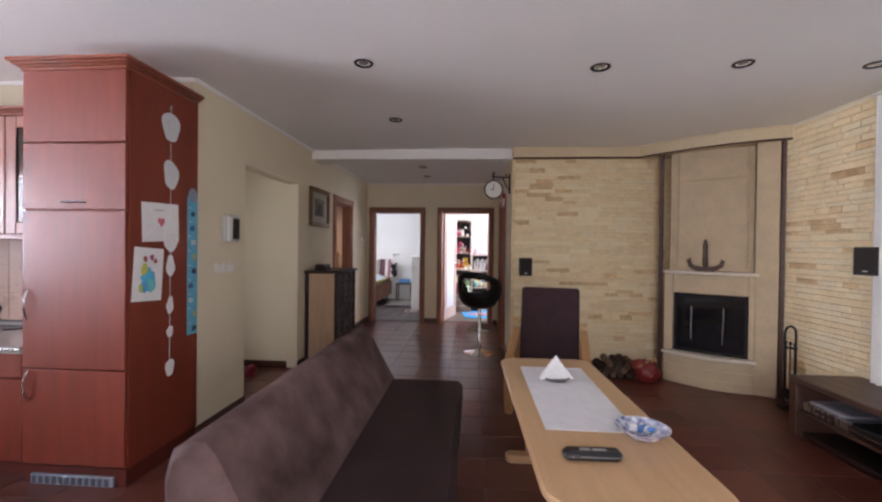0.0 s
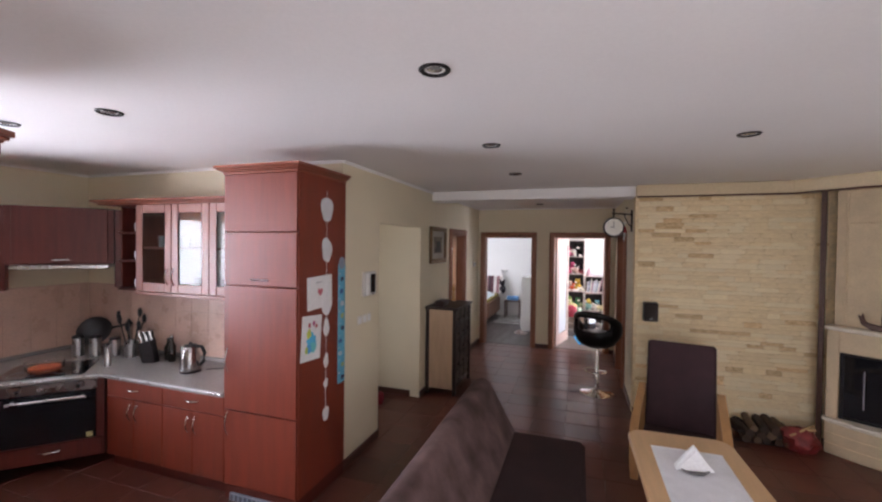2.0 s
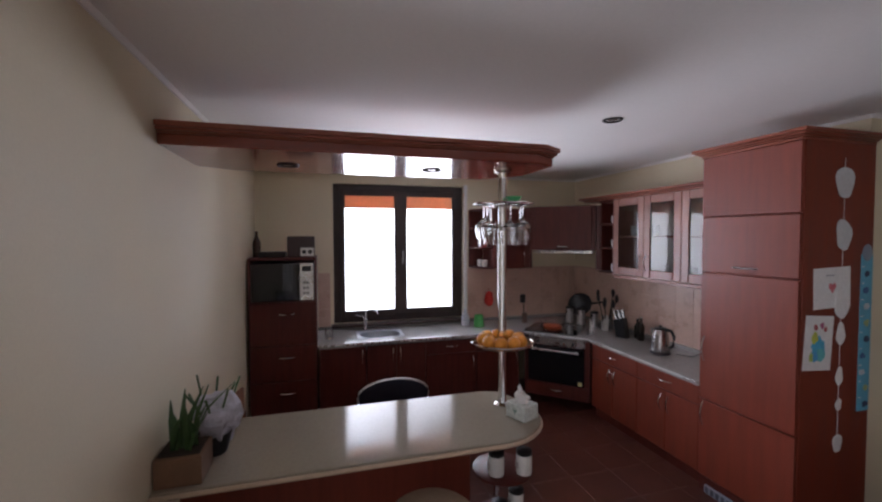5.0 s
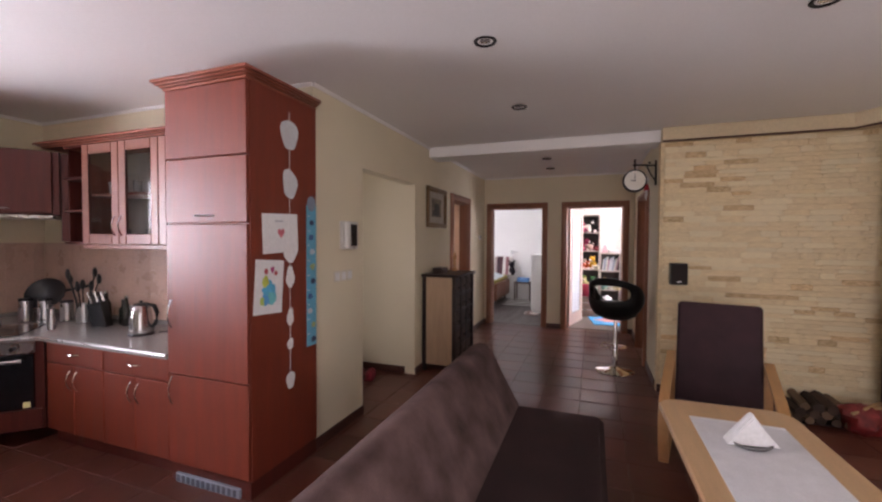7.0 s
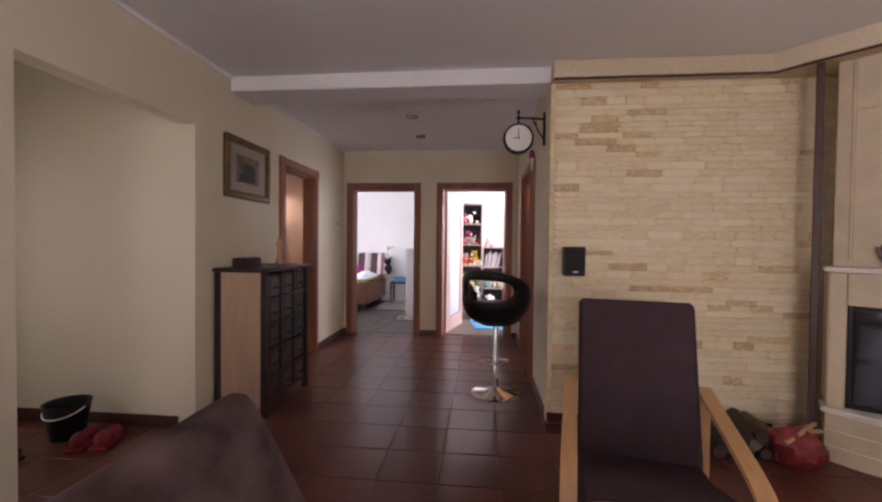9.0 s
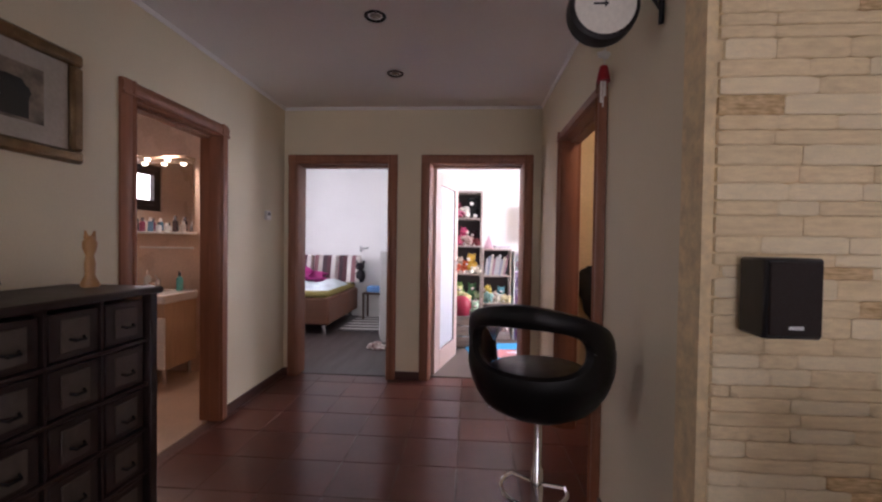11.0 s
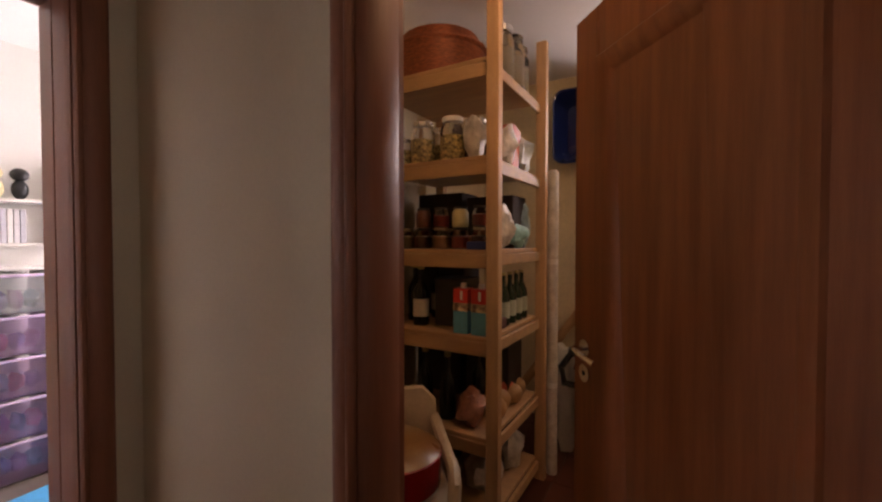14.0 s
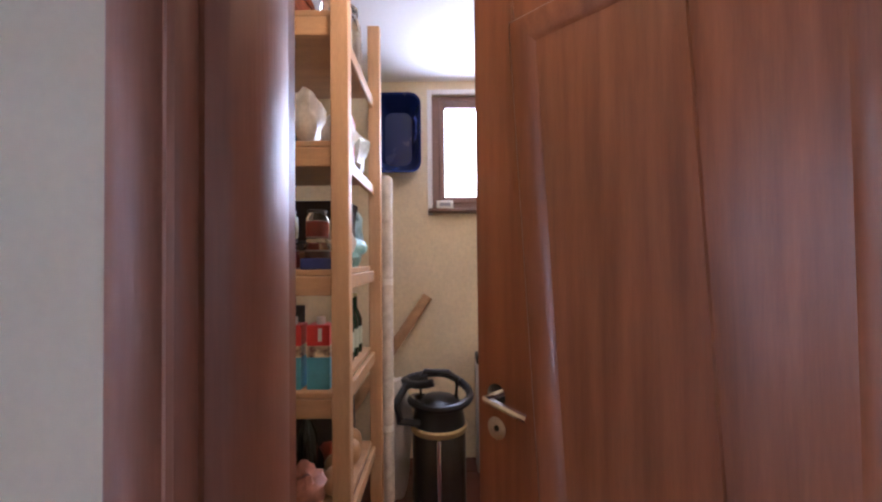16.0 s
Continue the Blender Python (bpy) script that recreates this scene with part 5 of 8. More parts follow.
def cup(at, mt, label, r=0.035, h=0.08, group="cups on the corner shelf"):
    t = thing("cup", label, "cup", at, 0, group)
    part("vessel", S().lathe(0, 0, [(r * 0.7, 0), (r, h * 0.4), (r, h), (r * 0.9, h), (r * 0.88, 0.01), (0, 0.01)], 16), mt, t)
    part("grip", S().tube([(r * 0.95, 0, h * 0.8), (r * 1.6, 0, h * 0.65), (r * 1.6, 0, h * 0.35), (r * 0.95, 0, h * 0.25)], 0.004, 6), mt, t)
    return t


for i, (x, y, z, c) in enumerate(((0.1, -0.07, 0.018, (0.7, 0.68, 0.65)), (0.2, -0.05, 0.018, (0.65, 0.6, 0.58)), (0.1, -0.06, 0.248, (0.8, 0.78, 0.75)), (0.2, -0.06, 0.248, (0.45, 0.08, 0.1)), (0.12, -0.06, 0.478, (0.5, 0.06, 0.1)), (0.21, -0.05, 0.478, (0.75, 0.72, 0.7)))):
    cup((-3.93 + x, 1.765 + y, 1.43 + z), paint(*c, 0.25), "red cup on the rounded end shelf" if c[1] < 0.1 else "pale cup on the rounded end shelf")
gu = thing("glass_cabinet", "wall cabinet with three glazed rose-wood doors", "wall cabinet", (-2.76, 2.72, 1.42))
part("back_panel", S().box(0.018, 0.326, 0.018, 1.232, 0.336, 0.742), WHITE, gu)
part("body", S().box(0, 0.022, 0, 0.018, 0.336, 0.76).box(1.232, 0.022, 0, 1.25, 0.336, 0.76).box(0.018, 0.022, 0, 1.232, 0.336, 0.018).box(0.018, 0.022, 0.742, 1.232, 0.336, 0.76).box(0.018, 0.06, 0.37, 1.232, 0.33, 0.388), GLASSDOOR_WOOD, gu)
for i in range(3):
    a, b = 0.004 + i * 0.414, 0.414 * (i + 1)
    f = 0.075
    d = part("door", S().box(a, 0, 0.004, a + f, 0.021, 0.756, 0.005).box(b - f, 0, 0.004, b, 0.021, 0.756, 0.005).box(a + f, 0, 0.004, b - f, 0.021, 0.004 + f, 0.005).box(a + f, 0, 0.756 - f, b - f, 0.021, 0.756, 0.005), GLASSDOOR_WOOD, gu)
    part("pane", S().box(a + f, 0.008, 0.004 + f, b - f, 0.013, 0.756 - f), FROST, d, "clear glass pane")
    part("mould", S().tube([(a + f, 0.004, 0.08), (b - f, 0.004, 0.08), (b - f, 0.004, 0.68), (a + f, 0.004, 0.68)], 0.005, 6, True), CHERRY_SHADED, d)
    bow_handle(d, ((b if i != 1 else a + 0.07) - 0.035, 0, 0.14), 0.14, True)
for k, (o, z0, z1) in enumerate(((0.0, 0.76, 0.775), (0.02, 0.775, 0.785), (0.04, 0.785, 0.805))):
    part("crown", S().box(-0.5 - o, 0.0 - o, z0, 1.25, 0.338, z1, 0.004), CHERRY_TRIM, gu)
part("light_rail", S().box(0, 0.0, -0.03, 1.25, 0.02, -0.001, 0.004), GLASSDOOR_WOOD, gu)
for i in range(8):
    solid("tumbler", S().lathe(0, 0, [(0.026, 0), (0.032, 0.1), (0.03, 0.1), (0.024, 0.006), (0, 0.006)], 12), paint(0.45, 0.47, 0.48, 0.15), "plain tumbler behind the glass doors", "tumbler", (-2.65 + i * 0.14, 2.88, 1.439 if i % 2 else 1.808), 0, "tumblers in the glass cabinet")
es = thing("end_shelf", "open end shelf beside the glass doors, shaded in colour", "shelf", (-3.0, 2.73, 1.42))
for z in (0.0, 0.25, 0.5, 0.74):
    part("board", S().box(0, 0.0, z, 0.236, 0.32, z + 0.018, 0.003), CHERRY_SHADED, es)
part("side", S().box(0.225, 0.0, 0.02, 0.238, 0.32, 0.74), CHERRY_SHADED, es)
part("back_panel", S().box(0.0, 0.32, 0.0, 0.238, 0.33, 0.758), CHERRY_SHADED, es)
part("side", S().box(-0.016, 0.04, 0.0, -0.001, 0.32, 0.758), CHERRY_SHADED, es)
for i, z in enumerate((0.018, 0.268, 0.518)):
    cup((-2.86, 2.82, 1.42 + z), paint(0.6, 0.56, 0.55, 0.25), "pale cup on the open end shelf")

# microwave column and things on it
mw = thing("oven_column", "cherry column unit with microwave and drawers, shaded in colour", "cabinet", (-3.3, -0.775, 0), 90)
part("body", S().box(0, 0.022, 0.1, 0.6, 0.62, 1.2).box(0, 0.022, 1.2, 0.018, 0.62, 1.61).box(0.582, 0.022, 1.2, 0.6, 0.62, 1.61).box(0.018, 0.022, 1.59, 0.582, 0.62, 1.61).box(0.018, 0.5, 1.2, 0.582, 0.62, 1.59), CHERRY_SHADED, mw)
part("plinth", S().box(0, 0.06, 0, 0.6, 0.6, 0.1), CHERRY_SHADED, mw)
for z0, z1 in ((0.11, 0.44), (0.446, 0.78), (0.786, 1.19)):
    d = part("drawer", S().box(0.004, 0, z0, 0.596, 0.021, z1, 0.004), CHERRY_SHADED, mw)
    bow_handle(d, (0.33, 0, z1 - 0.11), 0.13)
mi = thing("microwave", "black microwave oven with steel control strip", "microwave", (-3.3, -0.75, 1.201), 90)
part("case", S().box(0, 0.02, 0, 0.55, 0.4, 0.36, 0.006), BLACK, mi)
part("door", S().box(0.0, 0.0, 0.004, 0.42, 0.02, 0.356, 0.004), DARKGLASS, mi)
part("control_strip", S().box(0.424, 0.0, 0.004, 0.55, 0.02, 0.356, 0.004), STEEL, mi)
part("clock_display", S().box(0.45, -0.003, 0.28, 0.53, 0.0, 0.33), BLACK, mi)
for i in range(6):
    part("key", S().box(0.455 + 0.03 * (i % 2), -0.003, 0.06 + 0.05 * (i // 2), 0.478 + 0.03 * (i % 2), 0.0, 0.085 + 0.05 * (i // 2), 0.001), paint(0.2, 0.2, 0.2), mi)
ra = thing("radio", "small silver and black kitchen radio", "radio", (-3.4, -0.44, 1.611), 90)
part("case", S().box(0, 0, 0, 0.25, 0.16, 0.2, 0.008), paint(0.05, 0.03, 0.03, 0.4), ra)
part("panel", S().box(0.12, -0.004, 0.01, 0.245, 0.0, 0.09, 0.002), STEEL, ra)
part("dial", S(pose(0.155, -0.004, 0.05, 90)).cyl(0, 0, 0, 0.012, 0.02, seg=16), BLACK, ra)
part("dial", S(pose(0.21, -0.004, 0.05, 90)).cyl(0, 0, 0, 0.012, 0.02, seg=16), BLACK, ra)
solid("flat_box", S().box(0, 0, 0, 0.24, 0.2, 0.05, 0.006), BLACK, "flat black box on the column unit", "box", (-3.42, -0.7, 1.611), 90)
solid("bottle", S().lathe(0, 0, [(0.035, 0), (0.038, 0.12), (0.03, 0.16), (0.013, 0.2), (0.013, 0.25), (0, 0.25)], 16), paint(0.06, 0.03, 0.02, 0.2), "dark glass bottle on the column unit", "bottle", (-3.62, -0.74, 1.611))

# sink and tap
sk1 = thing("sink", "oval stainless steel sink let into the worktop", "sink", (-3.56, 0.32, CT))
loops = []
for d, r, z in ((0.022, 0.03, 0.0005), (0.02, 0.03, 0.004), (-0.006, 0.11, 0.004), (-0.012, 0.11, 0.0), (-0.03, 0.1, -0.135), (-0.05, 0.09, -0.145)):
    loops.append([(x, y, z) for x, y in rrect(-0.15 - d, -0.08 - d, 0.15 + d, 0.36 + d, r, 6)])
n = len(loops[0])
part("bowl", S().add(sum(loops, []), [(r * n + i, r * n + (i + 1) % n, r * n + n + (i + 1) % n, r * n + n + i) for r in range(5) for i in range(n)] + [tuple(5 * n + i for i in range(n))]), mat("satin_steel", (0.42, 0.44, 0.47), 0.45, metal=0.9, var=0.06), sk1)
part("drain", S().lathe(0, 0.14, [(0.0, -0.141), (0.03, -0.1405), (0.036, -0.1445)], 18), IRON, sk1, "dark drain strainer")
tap = thing("tap", "chrome kitchen mixer tap with long spout", "tap", (-3.8, 0.33, CT + 0.003))
part("body", S().lathe(0, 0, [(0.028, 0), (0.026, 0.04), (0.022, 0.1), (0.024, 0.12), (0, 0.125)], 16), CHROME, tap)
part("spout", S().tube([(0, 0, 0.1), (0.01, 0.01, 0.19), (0.05, 0.03, 0.23), (0.12, 0.07, 0.235), (0.2, 0.12, 0.21)], 0.011, 8), CHROME, tap)
part("lever", S().tube([(0, 0, 0.12), (-0.01, -0.03, 0.15), (0.02, -0.1, 0.17)], 0.007, 8), CHROME, tap)
solid("glass_jar", S().lathe(0, 0, [(0.035, 0), (0.04, 0.01), (0.04, 0.09), (0.034, 0.1), (0.03, 0.1), (0.036, 0.085), (0.036, 0.012), (0, 0.008)], 16), CLEAR, "empty glass jar beside the sink", "jar", (-3.5, -0.06, CT + 0.001))

# kettle, canisters, utensils
ke = thing("kettle", "steel electric kettle with black handle", "kettle", (-2.15, 2.74, CT), 15)
part("base", S().cyl(0, 0, 0, 0.02, 0.085, 0.08, 24, 0.003), BLACK, ke)
part("body", S().lathe(0, 0, [(0.078, 0.02), (0.08, 0.04), (0.066, 0.16), (0.055, 0.205), (0.045, 0.215)], 28), mat("smoked_steel", (0.42, 0.41, 0.41), 0.22, metal=0.9, bump=0), ke)
part("lid", S().lathe(0, 0, [(0.05, 0.212), (0.045, 0.225), (0.012, 0.232), (0.01, 0.245), (0, 0.247)], 24), BLACK, ke)
part("handle", S().tube([(0.05, 0, 0.215), (0.1, 0, 0.21), (0.125, 0, 0.16), (0.115, 0, 0.09), (0.085, 0, 0.06)], 0.014, 8), BLACK, ke)
part("spout", S().prism([(-0.045, -0.02), (-0.085, -0.006), (-0.085, 0.006), (-0.045, 0.02)], 0.16, 0.21, 0.002), STEEL, ke)
solid("cable", S().tube([(0, 0, 0.02), (0.1, 0.08, 0.02), (0.2, 0.12, 0.1), (0.22, 0.15, 0.3), (0.3, 0.2, 0.36)], 0.004, 6), BLACK, "black kettle cable running to the wall", "cable", (-2.02, 2.78, CT))
for i, (x, y, h, c, lab) in enumerate(((-3.52, 2.72, 0.17, None, "tall steel canister on the worktop"), (-3.38, 2.78, 0.17, None, "tall steel canister on the worktop"), (-3.24, 2.86, 0.15, None, "steel canister on the worktop"))):
    t = thing("canister", lab, "canister", (x, y, CT + 0.0), 0, "steel canisters")
    part("body", S().cyl(0, 0, 0, h, 0.045, seg=20, b=0.003), STEEL, t)
    part("lid", S().cyl(0, 0, h, h + 0.02, 0.046, 0.044, 20, 0.004), BLACK, t)
ut = thing("utensil_pot", "pot of black kitchen utensils on the worktop", "utensil pot", (-3.05, 2.88, CT))
part("pot", S().lathe(0, 0, [(0.05, 0), (0.055, 0.15), (0.05, 0.15), (0.046, 0.01), (0, 0.01)], 20), STEEL, ut)
rng = random.Random(5)
for i in range(7):
    a = i * 0.9
    tip = (0.1 * math.cos(a), 0.1 * math.sin(a), 0.3 + 0.05 * (i % 3))
    part("utensil", S().tube([(0.02 * math.cos(a), 0.02 * math.sin(a), 0.02), tip], 0.005, 6).blob(tip, 0.028, 0.012, 0.045, 8, 6, 0.2, i), BLACK, ut)
kb = thing("knife_block", "black block of knives beside the kettle", "knife block", (-2.72, 2.82, CT), 20)
part("block", S().prism([(-0.05, 0), (0.06, 0), (0.02, 0.2), (-0.09, 0.17)], -0.04, 0.04, 0.005, "y"), BLACK, kb)
for i in range(5):
    part("knife_handle", S().tube([(-0.05 + 0.012 * i, -0.028 + 0.014 * i, 0.17), (-0.085 + 0.014 * i, -0.028 + 0.014 * i, 0.27)], 0.009, 6), BLACK if i % 2 else STEEL, kb)
pt = thing("cooking_pot", "clear glass pot holding red food on the hob", "pot", (-3.2, 2.3, CT + 0.009))
part("vessel", S().lathe(0, 0, [(0.09, 0), (0.12, 0.03), (0.125, 0.09), (0.12, 0.09), (0.115, 0.03), (0, 0.006)], 24), CLEAR, pt)
part("contents", S().lathe(0, 0, [(0.0, 0.008), (0.1, 0.02), (0.1, 0.045), (0, 0.05)], 20), paint(0.6, 0.12, 0.04), pt)
for i, (x, y, h) in enumerate(((-2.56, 2.9, 0.24), (-2.64, 2.93, 0.2), (-2.85, 2.93, 0.26), (-2.96, 2.97, 0.22))):
    t = thing("oil_bottle", "dark glass oil bottle on the worktop", "bottle", (x, y, CT), 0, "bottles by the knife block")
    part("body", S().lathe(0, 0, [(0.03, 0), (0.033, 0.01), (0.033, h * 0.6), (0.014, h * 0.75), (0.013, h * 0.95)], 14), paint(0.015, 0.014, 0.01, 0.12), t)
    part("cap", S().cyl(0, 0, h * 0.93, h, 0.015, seg=10), BLACK if i % 2 else STEEL, t)
wok = thing("frying_pan", "black frying pan propped behind the hob", "pan", (-3.5, 2.86, CT))
part("pan_bowl", S(pose(0, 0, 0.2, 62, 0, 40)).lathe(0, 0, [(0.09, 0), (0.14, 0.045), (0.135, 0.046), (0.088, 0.006), (0, 0.005)], 24), BLACK, wok)
part("pan_handle", S(pose(0, 0, 0.2, 62, 0, 40)).tube([(0.13, 0.02, 0.04), (0.3, 0.05, 0.06)], 0.012, 8), BLACK, wok)
mill = thing("pepper_mill", "tall steel pepper mill by the hob", "pepper mill", (-2.93, 2.6, CT))
part("body", S().lathe(0, 0, [(0.025, 0), (0.026, 0.08), (0.02, 0.1), (0.024, 0.16), (0, 0.18)], 16), STEEL, mill)
part("top_cap", S().blob((0, 0, 0.19), 0.016, 0.016, 0.014, 10, 6), BLACK, mill)
sp1 = thing("spatula", "dark spatula standing in a narrow holder", "spatula", (-3.66, 2.2, CT))
part("holder", S().cyl(0, 0, 0, 0.12, 0.03, 0.032, 14, 0.003), paint(0.2, 0.13, 0.1), sp1)
part("blade", S().tube([(0, 0, 0.05), (0.0, -0.02, 0.26)], 0.006, 6).box(-0.012, -0.06, 0.24, 0.012, 0.01, 0.34, 0.008), BLACK, sp1)
solid("soap_bottle", S().lathe(0, 0, [(0.04, 0), (0.045, 0.02), (0.045, 0.1), (0.03, 0.14), (0.014, 0.16), (0.014, 0.19), (0, 0.19)], 16), paint(0.6, 0.62, 0.68, 0.3), "white washing-up bottle beside the window", "bottle", (-3.72, 1.47, CT))
solid("beaker", S().lathe(0, 0, [(0.06, 0), (0.05, 0.13), (0.042, 0.13), (0.05, 0.01), (0, 0.01)], 18), paint(0.08, 0.45, 0.1, 0.35), "bright green upside-down plastic beaker", "beaker", (-3.62, 1.6, CT))
mit = thing("oven_glove", "red oven glove hanging on the wall", "oven glove", (-3.92, 1.84, 1.04))
part("mitt", S().blob((0.02, 0, 0), 0.018, 0.06, 0.09, 12, 10, 0.25, 4), paint(0.5, 0.03, 0.02, 0.8), mit)
part("loop", S().tube([(0.01, -0.01, 0.08), (0.008, 0, 0.13), (0.01, 0.01, 0.08)], 0.004, 6), paint(0.4, 0.03, 0.02, 0.8), mit)

# ---- bar counter, pole, canopy ----
bar = thing("bar_counter", "beige stone-look bar counter on a cherry panel", "bar counter", (0, 0, 0))
tip = [(-1.105, -0.798), (-1.105, 0.8)] + arc(-1.45, 0.78, 0.345, 0, 90, 8)[1:] + [(-1.6, 1.1), (-1.76, 1.03), (-1.8, 0.92), (-1.8, -0.798)]
part("counter_top", S().prism(tip, 0.718, 0.755, 0.006), BAR_TOP, bar)
part("edge_strip", S().tube([(x + 0.002, y, 0.736) for x, y in tip[:-1]], 0.011, 6), EDGE_TRIM, bar, "light edge strip")
part("panel", S().box(-1.5, -0.8, 0.0, -1.47, 0.72, 0.718, 0.003), CHERRY, bar)
part("end_panel", S().box(-1.78, 0.69, 0.0, -1.5, 0.72, 0.718, 0.003), CHERRY, bar)
for z in (0.12, 0.42):
    part("round_shelf", S().lathe(-1.42, 0.9, [(0.17, z), (0.175, z + 0.004), (0.175, z + 0.014), (0.17, z + 0.018)], 28), CHERRY_SHADED, bar)
part("shelf_post", S().cyl(-1.5, 0.9, 0, 0.72, 0.016, seg=14), CHROME, bar)
PX, PY = -1.55, 0.96
pole = thing("bar_pole", "chrome pole from bar counter to canopy", "pole", (PX, PY, 0.755))
part("tube", S().cyl(0, 0, 0, 1.457, 0.026, seg=20), CHROME, pole)
part("flange", S().lathe(0, 0, [(0.05, 0), (0.05, 0.008), (0.03, 0.02), (0.026, 0.05)], 20), CHROME, pole)
part("flange", S().lathe(0, 0, [(0.026, 1.407), (0.03, 1.437), (0.05, 1.449), (0.05, 1.457)], 20), CHROME, pole)
rack = part("glass_rack", S().tube([(0.17 * math.cos(a), 0.17 * math.sin(a), 1.25) for a in [2 * math.pi * k / 28 for k in range(28)]], 0.006, 6, True), CHROME, pole)
for k in range(6):
    a = radians(60 * k)
    part("spoke", S().tube([(0.02 * math.cos(a), 0.02 * math.sin(a), 1.25), (0.19 * math.cos(a), 0.19 * math.sin(a), 1.25)], 0.004, 6), CHROME, rack)
fb = part("fruit_tray", S().lathe(0, 0, [(0.03, 0.365), (0.12, 0.362), (0.185, 0.385), (0.19, 0.39), (0.12, 0.368), (0.03, 0.371)], 28), mat("wire_tray", (0.5, 0.36, 0.22), 0.2, metal=0.7), pole)
part("tray_rim", S().tube([(0.19 * math.cos(a), 0.19 * math.sin(a), 0.4) for a in [2 * math.pi * k / 28 for k in range(28)]], 0.005, 6, True), CHROME, fb)
for k in range(9):
    a = radians(40 * k + 12)
    r = 0.115
    up = k % 3 == 0
    o = S().blob((0, 0, 0), 0.042, 0.042, 0.04, 14, 10, 0.04, k)
    ob = thing("orange", "ripe orange lying in the pole's fruit tray", "orange", (PX + r * math.cos(a), PY + r * math.sin(a), 0.755 + 0.41), 0, "oranges in the tray")
    part("peel", o, mat("orange_peel", (0.75, 0.3, 0.03), 0.45, var=0.12, scale=30, bump=0.3) if k == 0 else bpy.data.materials["orange_peel"], ob)
    part("stem_end", S().cyl(0, 0, 0.037, 0.042, 0.005, seg=6), paint(0.12, 0.14, 0.03), ob)
glass_sh = S().lathe(0, 0, [(0.032, 0), (0.03, -0.003), (0.005, -0.01), (0.004, -0.07), (0.012, -0.08), (0.034, -0.1), (0.038, -0.13), (0.031, -0.175), (0.029, -0.175), (0.036, -0.13), (0.032, -0.102), (0.0, -0.084)], 16)
gm = glass_sh.mesh("wine_glass", CLEAR)
for k in range(7):
    a = radians(51 * k + (9 if k % 2 else -8))
    r = 0.12 if k % 3 else 0.15
    g = new("wine_glass", gm)
    tagged(g, "clear wine glass hanging upside down from the rack", "wine glass", "hanging glasses")
    g.matrix_basis = pose(PX + r * math.cos(a), PY + r * math.sin(a), 0.755 + 1.246 - (0.0 if k % 3 else 0.002)) @ Matrix.Diagonal((1.35, 1.35, 1.2 if k % 2 else 1.4, 1))
solid("green_bowl", S().lathe(0, 0, [(0.03, 0), (0.05, 0.03), (0.045, 0.03), (0.026, 0.006), (0, 0.005)], 16), paint(0.1, 0.5, 0.2, 0.3), "small green dish on the glass rack", "dish", (PX + 0.09, PY + 0.03, 2.012))

can = thing("canopy", "cherry wood canopy panel over the bar", "canopy", (0, 0, 0))
cp = [(-1.28, -0.795), (-1.28, 1.06), (-1.36, 1.19), (-1.75, 1.19), (-1.98, 0.98), (-1.98, -0.62), (-1.85, -0.795)]
part("panel", S().prism(cp, 2.212, 2.262, 0.004), mat("cherry_gloss", (0.22, 0.05, 0.028), 0.14, var=0.14, scale=3, fine=40, bump=0.0, stretch=(9, 0.8, 9), coat=0.3), can)
def grow(poly, d):
    cx, cy = sum(p[0] for p in poly) / len(poly), sum(p[1] for p in poly) / len(poly)
    return [(x + d * (1 if x > cx else -1), y + d * (1 if y > cy else 0)) for x, y in poly]
for o, z0, z1 in ((0.008, 2.262, 2.272), (0.02, 2.272, 2.287), (0.032, 2.287, 2.312)):
    part("cornice", S().prism(grow(cp, o), z0, z1, 0.003), CHERRY_TRIM, can)
for x, y in ((-1.7, -0.29), (-1.66, 0.54)):
    downlight((x, y, 2.212), "canopy spots", "round recessed spot in the wooden canopy, off")

tis = thing("tissue_box", "white patterned tissue box with tissue pulled up", "tissue box", (-1.36, 1.0, 0.755), 24)
part("carton", S().box(-0.07, -0.06, 0, 0.07, 0.06, 0.085, 0.003), mat("printed_card", (0.62, 0.66, 0.62), 0.6, var=0.2, scale=40), tis)
part("tissue", S().blob((0, 0, 0.105), 0.045, 0.03, 0.04, 12, 8, 0.6, 7).blob((-0.015, 0, 0.15), 0.014, 0.012, 0.035, 8, 6, 0.5, 2), PAPER, tis)
part("motif", S().prism([(0.0, 0.03), (0.016, 0.055), (0.008, 0.06), (0, 0.05), (-0.008, 0.06), (-0.016, 0.055)], -0.0625, -0.0605, 0, "y"), paint(0.2, 0.3, 0.25), tis)
for i, (x, y, z) in enumerate(((-1.36, 0.84, 0.438), (-1.33, 1.0, 0.438), (-1.36, 0.86, 0.138), (-1.45, 1.01, 0.138))):
    j = thing("storage_jar", "white ceramic jar with dark lid on the bar shelf", "jar", (x, y, z), 0, "jars under the bar")
    part("body", S().lathe(0, 0, [(0.042, 0), (0.046, 0.01), (0.046, 0.1), (0.04, 0.115), (0, 0.115)], 20), mat("jar_glaze", (0.72, 0.7, 0.66), 0.25, var=0.04) if i == 0 else bpy.data.materials["jar_glaze"], j)
    part("lid", S().lathe(0, 0, [(0.044, 0.113), (0.046, 0.135), (0.03, 0.145), (0, 0.147)], 20), IRON, j)
    part("label", S().box(-0.018, -0.0475, 0.035, 0.018, -0.045, 0.075), paint(0.35, 0.3, 0.28), j)
ps = thing("round_stool", "round stool with a beige padded top", "stool", (-0.98, 0.36, 0))
